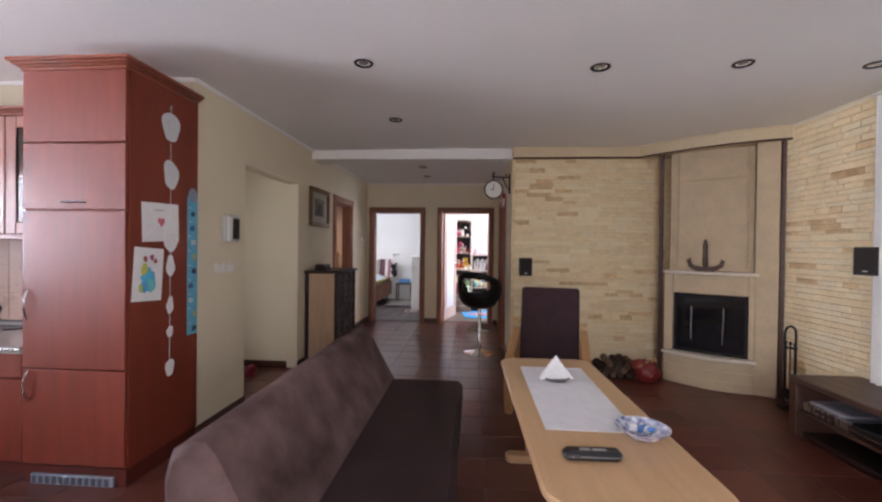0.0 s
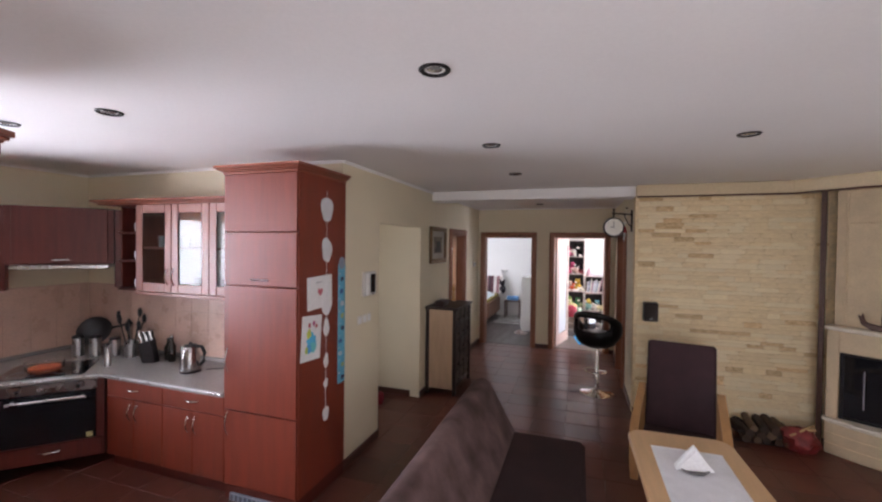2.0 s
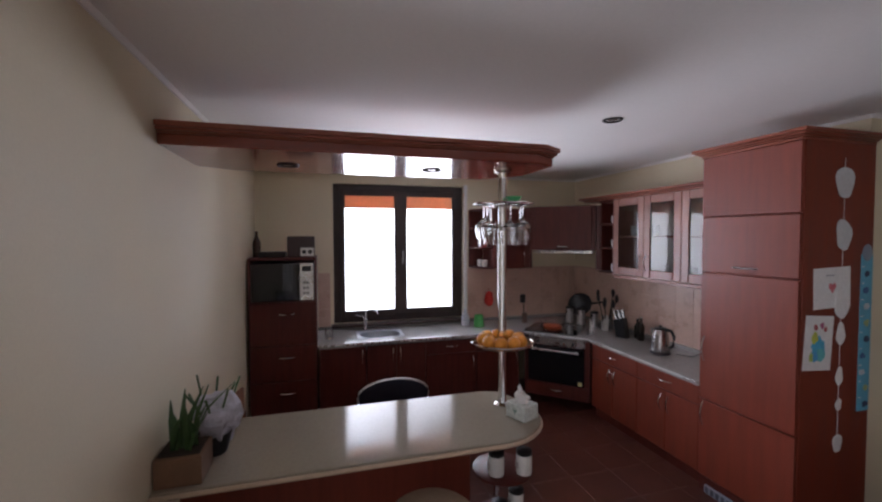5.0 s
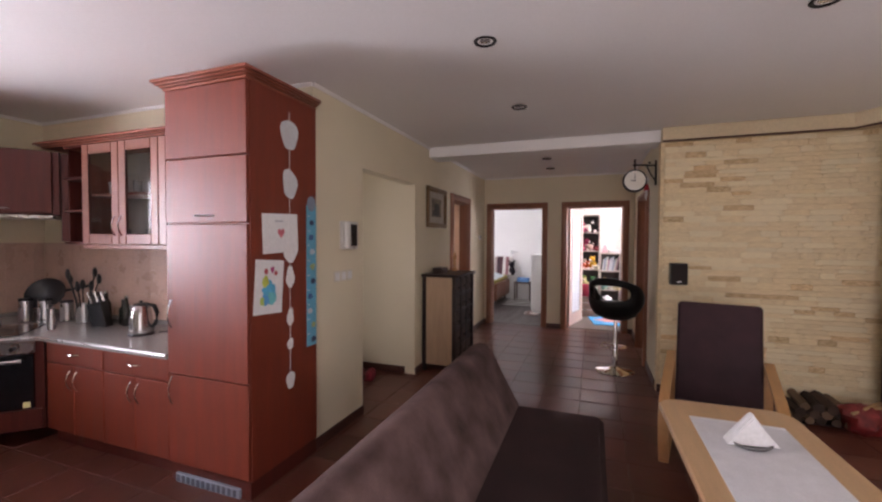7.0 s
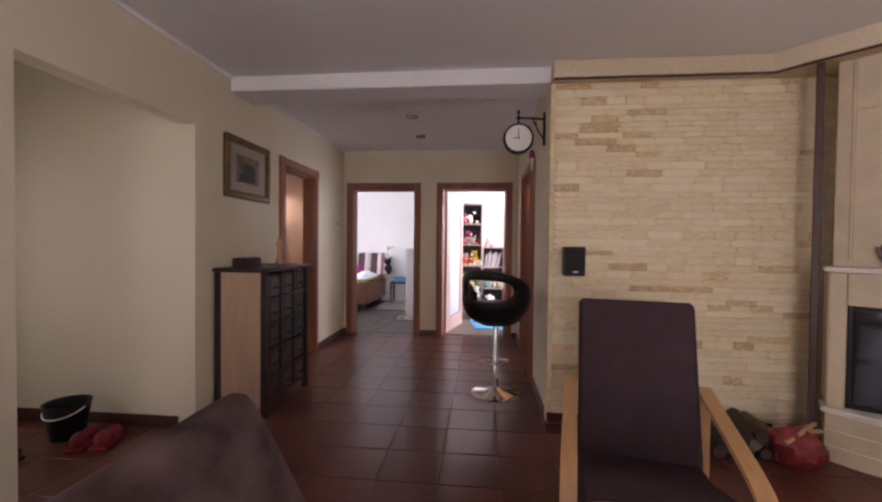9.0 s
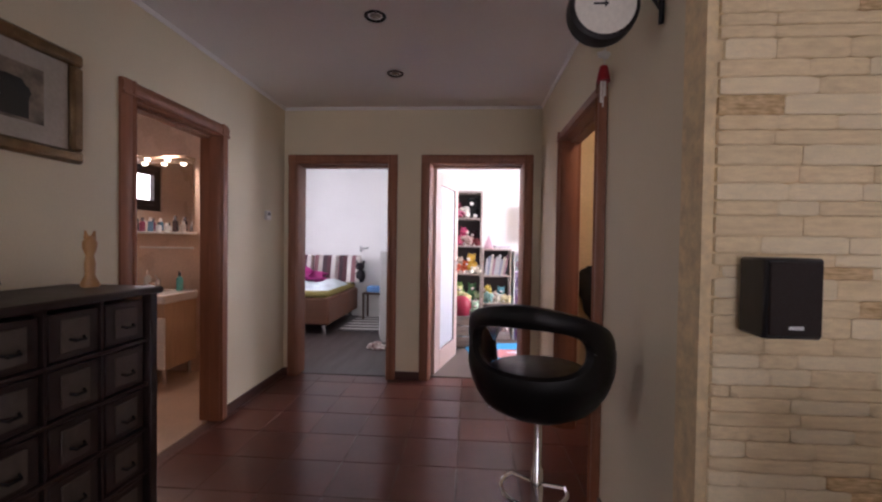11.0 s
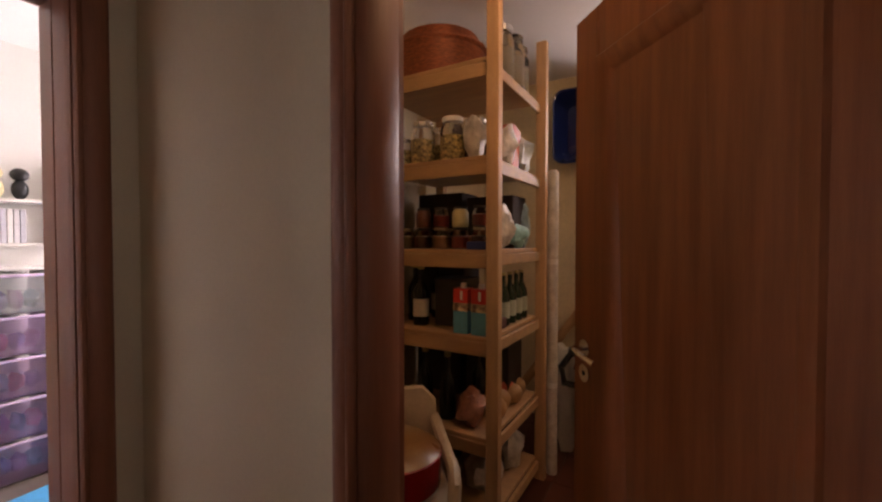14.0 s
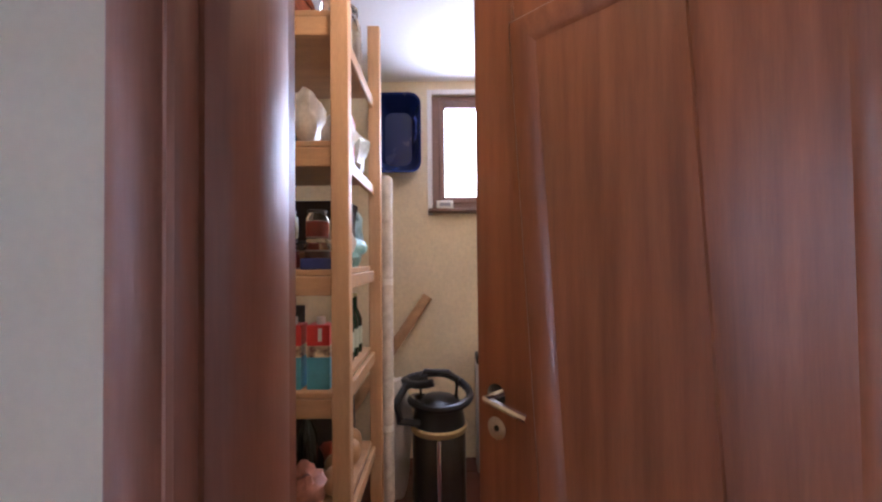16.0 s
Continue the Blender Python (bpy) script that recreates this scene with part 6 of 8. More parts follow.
part("cushion", S().lathe(0, 0, [(0.0, 0.49), (0.18, 0.49), (0.2, 0.51), (0.2, 0.54), (0.18, 0.555), (0, 0.56)], 28), mat("beige_pad", (0.48, 0.36, 0.25), 0.7, var=0.06), ps)
for k in range(4):
    a = radians(45 + 90 * k)
    part("leg", S().tube([(0.12 * math.cos(a), 0.12 * math.sin(a), 0.49), (0.17 * math.cos(a), 0.17 * math.sin(a), 0)], 0.014, 8), CHERRY, ps)
# plants by the wall
pl = thing("potted_plant", "green spiky plant in a wooden planter", "plant", (-1.22, -0.7, 0.755))
part("planter", S().prism([(-0.09, -0.09), (0.09, -0.09), (0.09, 0.09), (-0.09, 0.09)], 0, 0.13, 0.006), mat("planter_wood", (0.2, 0.11, 0.06), 0.6, var=0.2), pl)
part("soil", S().box(-0.08, -0.08, 0.125, 0.08, 0.08, 0.134), paint(0.05, 0.035, 0.025, 0.95), pl)
leafm = mat("leaf_green", (0.06, 0.13, 0.04), 0.5, var=0.3, scale=9)
rng = random.Random(11)
for i in range(16):
    a, l, tilt = rng.uniform(0, 6.28), rng.uniform(0.14, 0.28), rng.uniform(0.2, 0.7)
    b = (rng.uniform(-0.05, 0.05), rng.uniform(-0.05, 0.05))
    part("leaf", S().tube([(b[0], b[1], 0.13), (b[0] + 0.4 * l * tilt * math.cos(a), b[1] + 0.4 * l * tilt * math.sin(a), 0.13 + 0.6 * l), (b[0] + l * tilt * math.cos(a), max(-0.13, b[1] + l * tilt * math.sin(a)), 0.13 + l)], [0.009, 0.012, 0.002], 6, False, 0.35), leafm, pl)
bq = thing("wrapped_flowers", "dark flower pot wrapped in crinkled clear film", "flowers", (-1.42, -0.63, 0.755))
part("pot", S().lathe(0, 0, [(0.06, 0), (0.085, 0.1), (0.08, 0.1), (0.055, 0.01), (0, 0.01)], 18), BLACK, bq)
part("film", S().blob((0.0, 0.02, 0.17), 0.1, 0.1, 0.11, 18, 12, 0.6, 5), mat("crinkled_film", (0.62, 0.62, 0.72), 0.3, var=0.3, scale=16, bump=0.6), bq)
for i in range(8):
    a = i * 0.8
    part("stalk", S().tube([(0, 0, 0.09), (0.08 * math.cos(a), 0.08 * math.sin(a), 0.24), (0.13 * math.cos(a), max(-0.13, 0.12 * math.sin(a)), 0.3 + 0.03 * (i % 3))], 0.005, 6), leafm, bq)

# ---- kitchen chairs ----
kc = thing("kitchen_chair", "dark padded kitchen chair with pale piping", "chair", (-2.1, 0.4, 0), 90)
part("seat", S().prism(rrect(-0.21, -0.2, 0.21, 0.2, 0.08, 5), 0.42, 0.47, 0.012), paint(0.02, 0.022, 0.04, 0.7), kc)
bp = [(-0.25, 0.5), (-0.27, 0.6)] + [(0.27 * math.cos(radians(180 - 15 * i)), 0.605 + 0.115 * math.sin(radians(15 * i))) for i in range(1, 12)] + [(0.27, 0.6), (0.25, 0.5)]
part("backrest", S().prism(bp, 0.18, 0.21, 0.008, "y"), paint(0.02, 0.022, 0.04, 0.7), kc)
part("piping", S().tube([(x, 0.195, z) for x, z in bp], 0.011, 8), STEEL, kc, "bright metal rim")
for x in (-0.18, 0.18):
    for y in (-0.17, 0.19):
        part("leg", S().tube([(x, y, 0.44), (x * 1.1, y * 1.1, 0)], 0.012, 8), STEEL, kc)
    part("back_stay", S().tube([(x, 0.19, 0.44), (x, 0.195, 0.52)], 0.011, 8), STEEL, kc)
wc = thing("wooden_chair", "reddish brown wooden chair behind the bar", "chair", (-2.2, -0.47, 0), 180)
part("seat", S().box(-0.2, -0.2, 0.43, 0.2, 0.2, 0.455, 0.006), DOOR_WOOD, wc)
part("backrest", S().prism([(-0.19, 0.55), (0.19, 0.55), (0.17, 0.74), (0.0, 0.77), (-0.17, 0.74)], 0.19, 0.212, 0.004, "y"), DOOR_WOOD, wc)
for x in (-0.18, 0.18):
    part("leg", S().box(x - 0.018, -0.19, 0, x + 0.018, -0.155, 0.43, 0.004), DOOR_WOOD, wc)
    part("leg", S().box(x - 0.018, 0.18, 0, x + 0.018, 0.215, 0.56, 0.004), DOOR_WOOD, wc)

# ---- bathroom ----
va = thing("vanity", "pale vanity unit with white basin and drawers", "vanity unit", (-2.4, 7.37, 0))
part("body", S().box(0.0, 0.02, 0.14, 0.64, 0.42, 0.72, 0.003), PALE_PANEL, va)
part("front", S().box(0.0, 0.0, 0.6, 0.64, 0.02, 0.72, 0.003), PALE_PANEL, va)
for x0, x1, z0, z1, hz in ((0.004, 0.318, 0.145, 0.595, 0.55), (0.322, 0.636, 0.375, 0.595, 0.55), (0.322, 0.636, 0.145, 0.37, 0.3)):
    d = part("door", S().box(x0, 0.0, z0, x1, 0.019, z1, 0.004), WHITE, va)
    bow_handle(d, ((x0 + x1) / 2, 0, hz), 0.08)
for x in (0.04, 0.6):
    for y in (0.05, 0.38):
        part("leg", S().cyl(x, y, 0, 0.14, 0.016, seg=12), CHROME, va)
part("basin", S().prism(rrect(-0.02, -0.03, 0.66, 0.43, 0.03, 4), 0.72, 0.8, 0.012), mat("white_ceramic", (0.82, 0.8, 0.76), 0.12, var=0.02), va)
part("basin_hollow", S().lathe(0.32, 0.17, [(0.0, 0.79), (0.15, 0.795), (0.2, 0.803)], 24), paint(0.6, 0.58, 0.54, 0.15), va)
bt = thing("basin_tap", "chrome mixer tap on the basin", "tap", (-2.08, 7.7, 0.8))
part("body", S().lathe(0, 0, [(0.026, 0), (0.024, 0.08), (0.02, 0.1), (0, 0.105)], 14), CHROME, bt)
part("spout", S().tube([(0, 0, 0.06), (0, -0.05, 0.08), (0, -0.12, 0.06)], 0.013, 8), CHROME, bt)
part("lever", S().tube([(0, 0, 0.1), (0.02, -0.06, 0.14)], 0.006, 8), CHROME, bt)
for i, (x, y, c, h, lab) in enumerate(((-2.2, 7.72, (0.6, 0.6, 0.55), 0.16, "soap dispenser on the basin"), (-1.85, 7.68, (0.1, 0.35, 0.33), 0.16, "teal mouthwash bottle on the basin"))):
    t = thing("toiletry_bottle", lab + " edge", "bottle", (x, y, 0.8))
    part("body", S().lathe(0, 0, [(0.028, 0), (0.03, 0.02), (0.03, h * 0.7), (0.012, h * 0.85)], 14), paint(*c, 0.25), t)
    part("cap", S().cyl(0, 0, h * 0.84, h + 0.02, 0.013, seg=10), BLACK if i else CHROME, t)
solid("towel", S().prism(rrect(-0.1, -0.06, 0.1, 0.06, 0.03, 4), 0, 0.03, 0.012), LINEN, "folded white cloth on the basin", "towel", (-2.31, 7.45, 0.802))
mr = thing("bathroom_mirror", "mirror with shelf and three lit spots", "mirror", (-2.52, 7.798, 1.36))
part("mirror_glass", S().box(0.06, -0.012, 0.0, 0.72, -0.006, 0.66), MIRROR, mr)
part("side_cabinet", S().box(-0.06, -0.13, -0.0, 0.055, 0, 0.66, 0.004), mat("warm_white_lacquer", (0.78, 0.72, 0.6), 0.3, var=0.03), mr)
part("shelf", S().box(-0.08, -0.14, -0.03, 0.76, 0, -0.01, 0.004), WHITE, mr)
part("light_bar", S().box(-0.06, -0.14, 0.67, 0.74, 0, 0.7, 0.004), PALE_PANEL, mr)
for x in (0.15, 0.35, 0.55):
    part("spot", S().lathe(x, -0.12, [(0.0, 0.65), (0.022, 0.652), (0.024, 0.67)], 14), SPOT_ON, mr, "lit spot")
rng = random.Random(3)
for i in range(9):
    h = rng.uniform(0.07, 0.15)
    t = thing("toiletry_bottle", "small bottle on the bathroom mirror shelf", "bottle", (-2.5 + i * 0.082, 7.72, 1.35), 0, "toiletries on the shelf")
    c = [(0.6, 0.58, 0.55), (0.08, 0.05, 0.05), (0.55, 0.5, 0.45), (0.25, 0.05, 0.1), (0.1, 0.2, 0.3), (0.6, 0.6, 0.62)][i % 6]
    part("body", S().lathe(0, 0, [(0.022, 0), (0.024, 0.01), (0.024, h * 0.75), (0.012, h * 0.85)], 12), paint(*c, 0.3), t)
    part("cap", S().cyl(0, 0, h * 0.84, h + 0.015, 0.013, seg=10), paint(0.1, 0.1, 0.12) if i % 2 else WHITE, t)
hk = thing("towel_hook", "chrome hook on the bathroom wall", "hook", (-2.75, 7.8, 1.62))
part("rose", S(pose(0, 0, 0, 90)).cyl(0, 0, 0, 0.01, 0.025, seg=14), CHROME, hk)
part("peg", S().tube([(0, -0.005, 0), (0, -0.05, 0), (0, -0.06, 0.02)], 0.006, 8), CHROME, hk)
tb = thing("towel_rail", "pale rail under the mirror shelf", "rail", (-2.3, 7.8, 1.2))
part("bar", S().tube([(0, -0.05, 0), (0.5, -0.05, 0)], 0.008, 8), WHITE, tb)
part("arm", S().box(-0.008, -0.05, -0.01, 0.008, 0, 0.01).box(0.492, -0.05, -0.01, 0.508, 0, 0.01), WHITE, tb)

# ---- bedroom ----
bed = thing("bed", "upholstered brown double bed, unmade", "bed", (-1.95, 10.2, 0))
part("frame", S().box(-0.9, -0.7, 0.13, 0.9, 0.78, 0.5, 0.02), mat("brown_leatherette", (0.17, 0.068, 0.034), 0.5, var=0.15), bed)
part("mattress", S().box(-0.87, -0.67, 0.5, 0.87, 0.76, 0.585, 0.03), mat("olive_sheet", (0.36, 0.3, 0.09), 0.9, var=0.12), bed)
for x in (-0.8, 0.8):
    part("leg", S().cyl(x, -0.6, 0, 0.13, 0.03, seg=12), CHROME, bed)
    part("leg", S().cyl(x, 0.7, 0, 0.13, 0.03, seg=12), CHROME, bed)
vs, fs = [], []
nx, ny = 40, 26
for i in range(nx + 1):
    for j in range(ny + 1):
        x, y = -0.88 + 1.72 * i / nx, -0.55 + 0.95 * j / ny
        e = min(i, nx - i, j, ny - j) / 6
        z = 0.585 + min(1, e) * (0.11 + 0.13 * noise.noise(Vector((x * 3, y * 3, 0.2))) + 0.05 * noise.noise(Vector((x * 9, y * 9, 1.2))))
        vs.append((x, y, max(z, 0.588)))
for i in range(nx):
    for j in range(ny):
        k = i * (ny + 1) + j
        fs.append((k, k + ny + 1, k + ny + 2, k + 1))
solid("duvet", S().add(vs, fs), mat("pale_duvet", (0.68, 0.76, 0.78), 0.9, var=0.14, scale=6, bump=0.2), "rumpled pale duvet spread on the bed", "duvet", (-1.95, 10.2, 0))
solid("blanket", S().blob((0, 0, 0.03), 0.42, 0.22, 0.12, 24, 14, 0.7, 9), mat("magenta_cloth", (0.36, 0.03, 0.17), 0.9, var=0.2, bump=0.3), "crumpled magenta blanket on the duvet", "blanket", (-1.85, 10.42, 0.7))
stripes = [(0.12, 0.05, 0.06), (0.7, 0.66, 0.62), (0.3, 0.14, 0.15), (0.6, 0.55, 0.5), (0.08, 0.05, 0.06)]
for k, x in enumerate((-2.55, -2.05, -1.55, -1.2)):
    pw = thing("striped_cushion", "striped plum and white cushion against the wall", "cushion", (x, 10.83, 0.585), 0, "cushions on the bed")
    for i in range(6):
        xa = -0.22 + i * 0.0733
        part("stripe", S().prism([(-0.05, 0.02), (0.07, 0.02), (0.13, 0.42), (0.09, 0.46), (0.04, 0.44)], xa, xa + 0.0733, 0.003, "x"), paint(*stripes[(i + k) % 5], 0.9), pw)
wl = thing("wall_lamp", "small white reading lamp above the bed", "wall lamp", (-1.0, 10.99, 1.16))
part("mount", S().box(-0.02, -0.03, -0.05, 0.02, 0, 0.05, 0.004), STEEL, wl)
part("arm", S().tube([(0, -0.03, 0), (0.02, -0.1, 0.0), (0.16, -0.12, 0.02)], 0.01, 8), STEEL, wl)
rg = thing("striped_rug", "grey and white striped rug beside the bed", "rug", (-0.7, 10.35, 0.006))
for i in range(12):
    part("stripe", S().box(-0.31, -0.6 + i * 0.1, 0, 0.31, -0.5 + i * 0.1, 0.008, 0.002), paint(*((0.6, 0.58, 0.54) if i % 2 else (0.13, 0.12, 0.12)), 0.95), rg)
ns = thing("nightstand", "small dark bedside table with clutter", "bedside table", (-0.68, 10.78, 0))
part("top", S().box(-0.2, -0.17, 0.42, 0.2, 0.17, 0.45, 0.004), WALNUT, ns)
for x in (-0.18, 0.18):
    for y in (-0.15, 0.15):
        part("leg", S().box(x - 0.015, y - 0.015, 0, x + 0.015, y + 0.015, 0.42), WALNUT, ns)
solid("blue_box", S().box(-0.14, -0.1, 0, 0.14, 0.1, 0.1, 0.01), paint(0.1, 0.25, 0.5), "blue box on the bedside table", "box", (-0.68, 10.76, 0.45))
solid("plush_toy", S().blob((0, 0, 0.12), 0.09, 0.08, 0.12, 14, 10, 0.2, 1).blob((0, -0.02, 0.28), 0.075, 0.07, 0.07, 12, 8, 0.1, 2).blob((-0.06, 0, 0.35), 0.025, 0.02, 0.03, 8, 6).blob((0.06, 0, 0.35), 0.025, 0.02, 0.03, 8, 6), paint(0.02, 0.015, 0.02, 0.9), "dark plush toy sitting by the bed", "plush toy", (-0.98, 10.86, 0.585))
cb = thing("white_chest", "white chest standing beside the bedroom doorway", "chest", (-0.06, 9.5, 0))
part("body", S().box(-0.2, -0.35, 0.04, 0.3, 0.35, 1.17, 0.006), WHITE, cb)
part("plinth", S().box(-0.18, -0.33, 0, 0.3, 0.33, 0.04), WHITE, cb)
for z in (0.08, 0.35, 0.62, 0.89):
    part("drawer", S().box(-0.212, -0.34, z, -0.201, 0.34, z + 0.26, 0.003), WHITE, cb)
sl = S()
for dx in (0.0, 0.12):
    sl.prism(rrect(dx - 0.04, -0.12, dx + 0.04, 0.12, 0.035, 4), 0, 0.022, 0.006).blob((dx, 0.05, 0.03), 0.038, 0.06, 0.035, 10, 8)
solid("pair_of_slippers", sl, mat("striped_felt", (0.3, 0.1, 0.09), 0.9, var=0.4, scale=25, col2=(0.6, 0.55, 0.5)), "striped felt slippers on the bedroom floor", "slippers", (-0.24, 8.83, 0.006), 70)
for x, y in ((-1.2, 9.0), (-1.0, 10.0)):
    downlight((x, y, H), "bedroom spots", "round recessed bedroom spot, off")
downlight((1.05, 8.75, H), "playroom spots", "round recessed playroom spot, off")
downlight((1.3, 9.2, H), "playroom spots", "round recessed playroom spot, off")

# ---- playroom ----
pd = tagged(new("door_5"), "open pale playroom door with a frosted pane", "", "", "structure")
pd.matrix_basis = pose(0.515, 7.955, 0.008, 0, 0, 76)
f = 0.115
g = 0.165
part("stile", S().box(0, -0.02, 0, g, 0.02, 1.985, 0.004), PALE_DOOR, pd)
part("stile", S().box(0.78 - f, -0.02, 0, 0.78, 0.02, 1.985, 0.004), PALE_DOOR, pd)
part("rail", S().box(g, -0.02, 0, 0.78 - f, 0.02, 0.2, 0.004), PALE_DOOR, pd)
part("rail", S().box(g, -0.02, 1.85, 0.78 - f, 0.02, 1.985, 0.004), PALE_DOOR, pd)
part("pane", S().box(g, -0.004, 0.2, 0.78 - f, 0.004, 1.85), glass("frosted_door_pane", (0.9, 0.94, 0.97), 0.4, 0.35), pd, "frosted glass door pane")
for sy in (-1, 1):
    part("bead", S().tube([(g, 0.012 * sy, 0.2), (0.78 - f, 0.012 * sy, 0.2), (0.78 - f, 0.012 * sy, 1.85), (g, 0.012 * sy, 1.85)], 0.007, 6, True), WALNUT, pd)
    part("door_handle", S().box(0.71, 0.02 * sy - 0.004, 0.95, 0.74, 0.02 * sy + 0.004, 1.1, 0.003).tube([(0.725, 0.02 * sy, 1.06), (0.725, 0.06 * sy, 1.06), (0.62, 0.065 * sy, 1.055)], 0.008, 8), CHROME, pd)

WHITEWOOD = mat("grey_oak_shelf", (0.46, 0.38, 0.33), 0.5, var=0.1, stretch=(6, 6, 1))
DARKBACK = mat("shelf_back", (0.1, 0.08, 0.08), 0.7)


def cube_shelf(x0, y0, w, rows, z0, label, cell=0.375):
    t = thing("shelf_unit", label, "shelf", (x0, y0, z0), 0, "playroom shelves")
    h = rows * cell
    part("side", S().box(0, 0, 0, 0.02, 0.36, h, 0.003), WHITEWOOD, t)
    part("side", S().box(w - 0.02, 0, 0, w, 0.36, h, 0.003), WHITEWOOD, t)
    for r in range(rows + 1):
        part("board", S().box(0.02, 0.002, min(r * cell, h - 0.02), w - 0.02, 0.35, min(r * cell, h - 0.02) + 0.02, 0.003), WHITEWOOD, t)
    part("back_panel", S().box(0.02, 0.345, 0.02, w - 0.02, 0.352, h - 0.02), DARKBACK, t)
    return t


cube_shelf(0.64, 9.53, 0.385, 5, 0.106, "tall open shelf crammed with soft toys")
solid("plinth_box", S().box(0, 0, 0, 0.385, 0.36, 0.1, 0.004), WHITEWOOD, "low plinth under the toy shelf", "plinth", (0.64, 9.53, 0.006))
cube_shelf(1.035, 9.53, 0.385, 3, 0.086, "low open shelf holding books and toys")
solid("plinth_box", S().box(0, 0, 0, 0.385, 0.36, 0.08, 0.004), WHITEWOOD, "low plinth under the book shelf", "plinth", (1.035, 9.53, 0.006))


def plush(at, c, size, seed, label, c2=(0.8, 0.75, 0.7), rz=0.0):
    t = thing("soft_toy", label, "soft toy", at, rz, "soft toys")
    s = size
    fur = mat("fur_%d" % seed, c, 0.95, var=0.15, scale=40, fine=200, bump=0.4)
    part("torso", S().blob((0, 0, 0.42 * s), 0.42 * s, 0.36 * s, 0.44 * s, 12, 9, 0.12, seed), fur, t)
    part("head", S().blob((0, -0.12 * s, 0.98 * s), 0.32 * s, 0.3 * s, 0.29 * s, 12, 9, 0.08, seed + 3), fur, t)
    part("snout", S().blob((0, -0.38 * s, 0.92 * s), 0.14 * s, 0.12 * s, 0.11 * s, 9, 7), paint(*c2, 0.9), t)
    for sx in (-1, 1):
        part("ear", S().blob((sx * 0.24 * s, -0.05 * s, 1.24 * s), 0.1 * s, 0.05 * s, 0.11 * s, 8, 6), fur, t)
        part("paw", S().blob((sx * 0.38 * s, -0.22 * s, 0.5 * s), 0.13 * s, 0.2 * s, 0.12 * s, 8, 6), fur, t)
        part("foot", S().blob((sx * 0.24 * s, -0.38 * s, 0.13 * s), 0.15 * s, 0.2 * s, 0.13 * s, 8, 6), paint(*c2, 0.9), t)
    return t


toys = [((0.72, 9.68, 1.626), (0.5, 0.1, 0.18), 0.13, "pink soft toy"), ((0.89, 9.66, 1.626), (0.02, 0.02, 0.02), 0.17, "black soft toy"), ((0.76, 9.68, 1.251), (0.5, 0.07, 0.16), 0.16, "raspberry soft toy"), ((0.92, 9.67, 1.251), (0.06, 0.025, 0.03), 0.13, "dark brown soft toy"),
        ((0.72, 9.68, 0.876), (0.6, 0.5, 0.42), 0.14, "cream soft toy"), ((0.9, 9.65, 0.876), (0.65, 0.4, 0.05), 0.17, "yellow soft toy"), ((0.8, 9.64, 0.876), (0.6, 0.12, 0.04), 0.11, "orange soft toy"), ((0.74, 9.67, 0.501), (0.2, 0.3, 0.08), 0.16, "green soft toy"), ((0.9, 9.67, 0.501), (0.1, 0.25, 0.12), 0.15, "dark green soft toy"),
        ((1.14, 9.68, 0.481), (0.65, 0.5, 0.1), 0.15, "yellow soft toy"), ((1.3, 9.66, 0.481), (0.15, 0.4, 0.45), 0.14, "teal soft toy"), ((1.2, 9.62, 0.481), (0.55, 0.45, 0.38), 0.1, "beige soft toy"), ((1.22, 9.68, 0.106), (0.35, 0.2, 0.1), 0.14, "brown soft toy")]
for i, (at, c, s, lab) in enumerate(toys):
    plush(at, c, s * 1.22, 20 + i, lab + " squeezed into the open shelf", rz=(i * 67) % 150 - 75)
for i in range(9):
    h = 0.22 + 0.03 * (i % 3)
    solid("picture_book", S().box(-0.011, -0.1, 0, 0.011, 0.1, h, 0.002), paint(*[(0.6, 0.6, 0.62), (0.35, 0.4, 0.5), (0.65, 0.62, 0.55), (0.5, 0.3, 0.35), (0.6, 0.62, 0.66)][i % 5]), "thin picture book leaning on the shelf", "book", (1.085 + i * 0.03, 9.68, 0.857), 0, "picture books").rotation_euler[1] = radians(5 + i)
solid("paper_cone", S().lathe(0, 0, [(0.07, 0), (0.0, 0.2)], 14), paint(0.55, 0.35, 0.4), "pink paper cone hat on the shelf", "paper hat", (1.12, 9.68, 1.213))
for i in range(3):
    solid("picture_book", S().box(-0.1, -0.13, 0, 0.1, 0.13, 0.014, 0.002), paint(*[(0.7, 0.68, 0.66), (0.5, 0.45, 0.5), (0.6, 0.6, 0.65)][i]), "picture book lying on the shelf top", "book", (1.29, 9.69, 1.213 + 0.015 * i), 5 * i, "picture books")
rng = random.Random(77)
heap = [((0.7, 1.626), (0.6, 0.15, 0.25)), ((0.8, 1.626), (0.7, 0.66, 0.6)), ((0.95, 1.251), (0.25, 0.05, 0.06)), ((0.84, 1.251), (0.45, 0.3, 0.26)), ((0.7, 1.251), (0.6, 0.12, 0.2)), ((0.97, 0.876), (0.7, 0.66, 0.55)),
        ((0.68, 0.876), (0.55, 0.1, 0.05)), ((0.82, 0.501), (0.7, 0.64, 0.3)), ((0.97, 0.501), (0.3, 0.36, 0.2)), ((0.7, 0.501), (0.7, 0.68, 0.66)), ((1.25, 0.481), (0.65, 0.6, 0.5)), ((1.1, 0.481), (0.25, 0.45, 0.4)), ((1.34, 0.481), (0.7, 0.62, 0.35)), ((1.12, 0.106), (0.12, 0.1, 0.12)), ((1.33, 0.106), (0.55, 0.5, 0.45))]
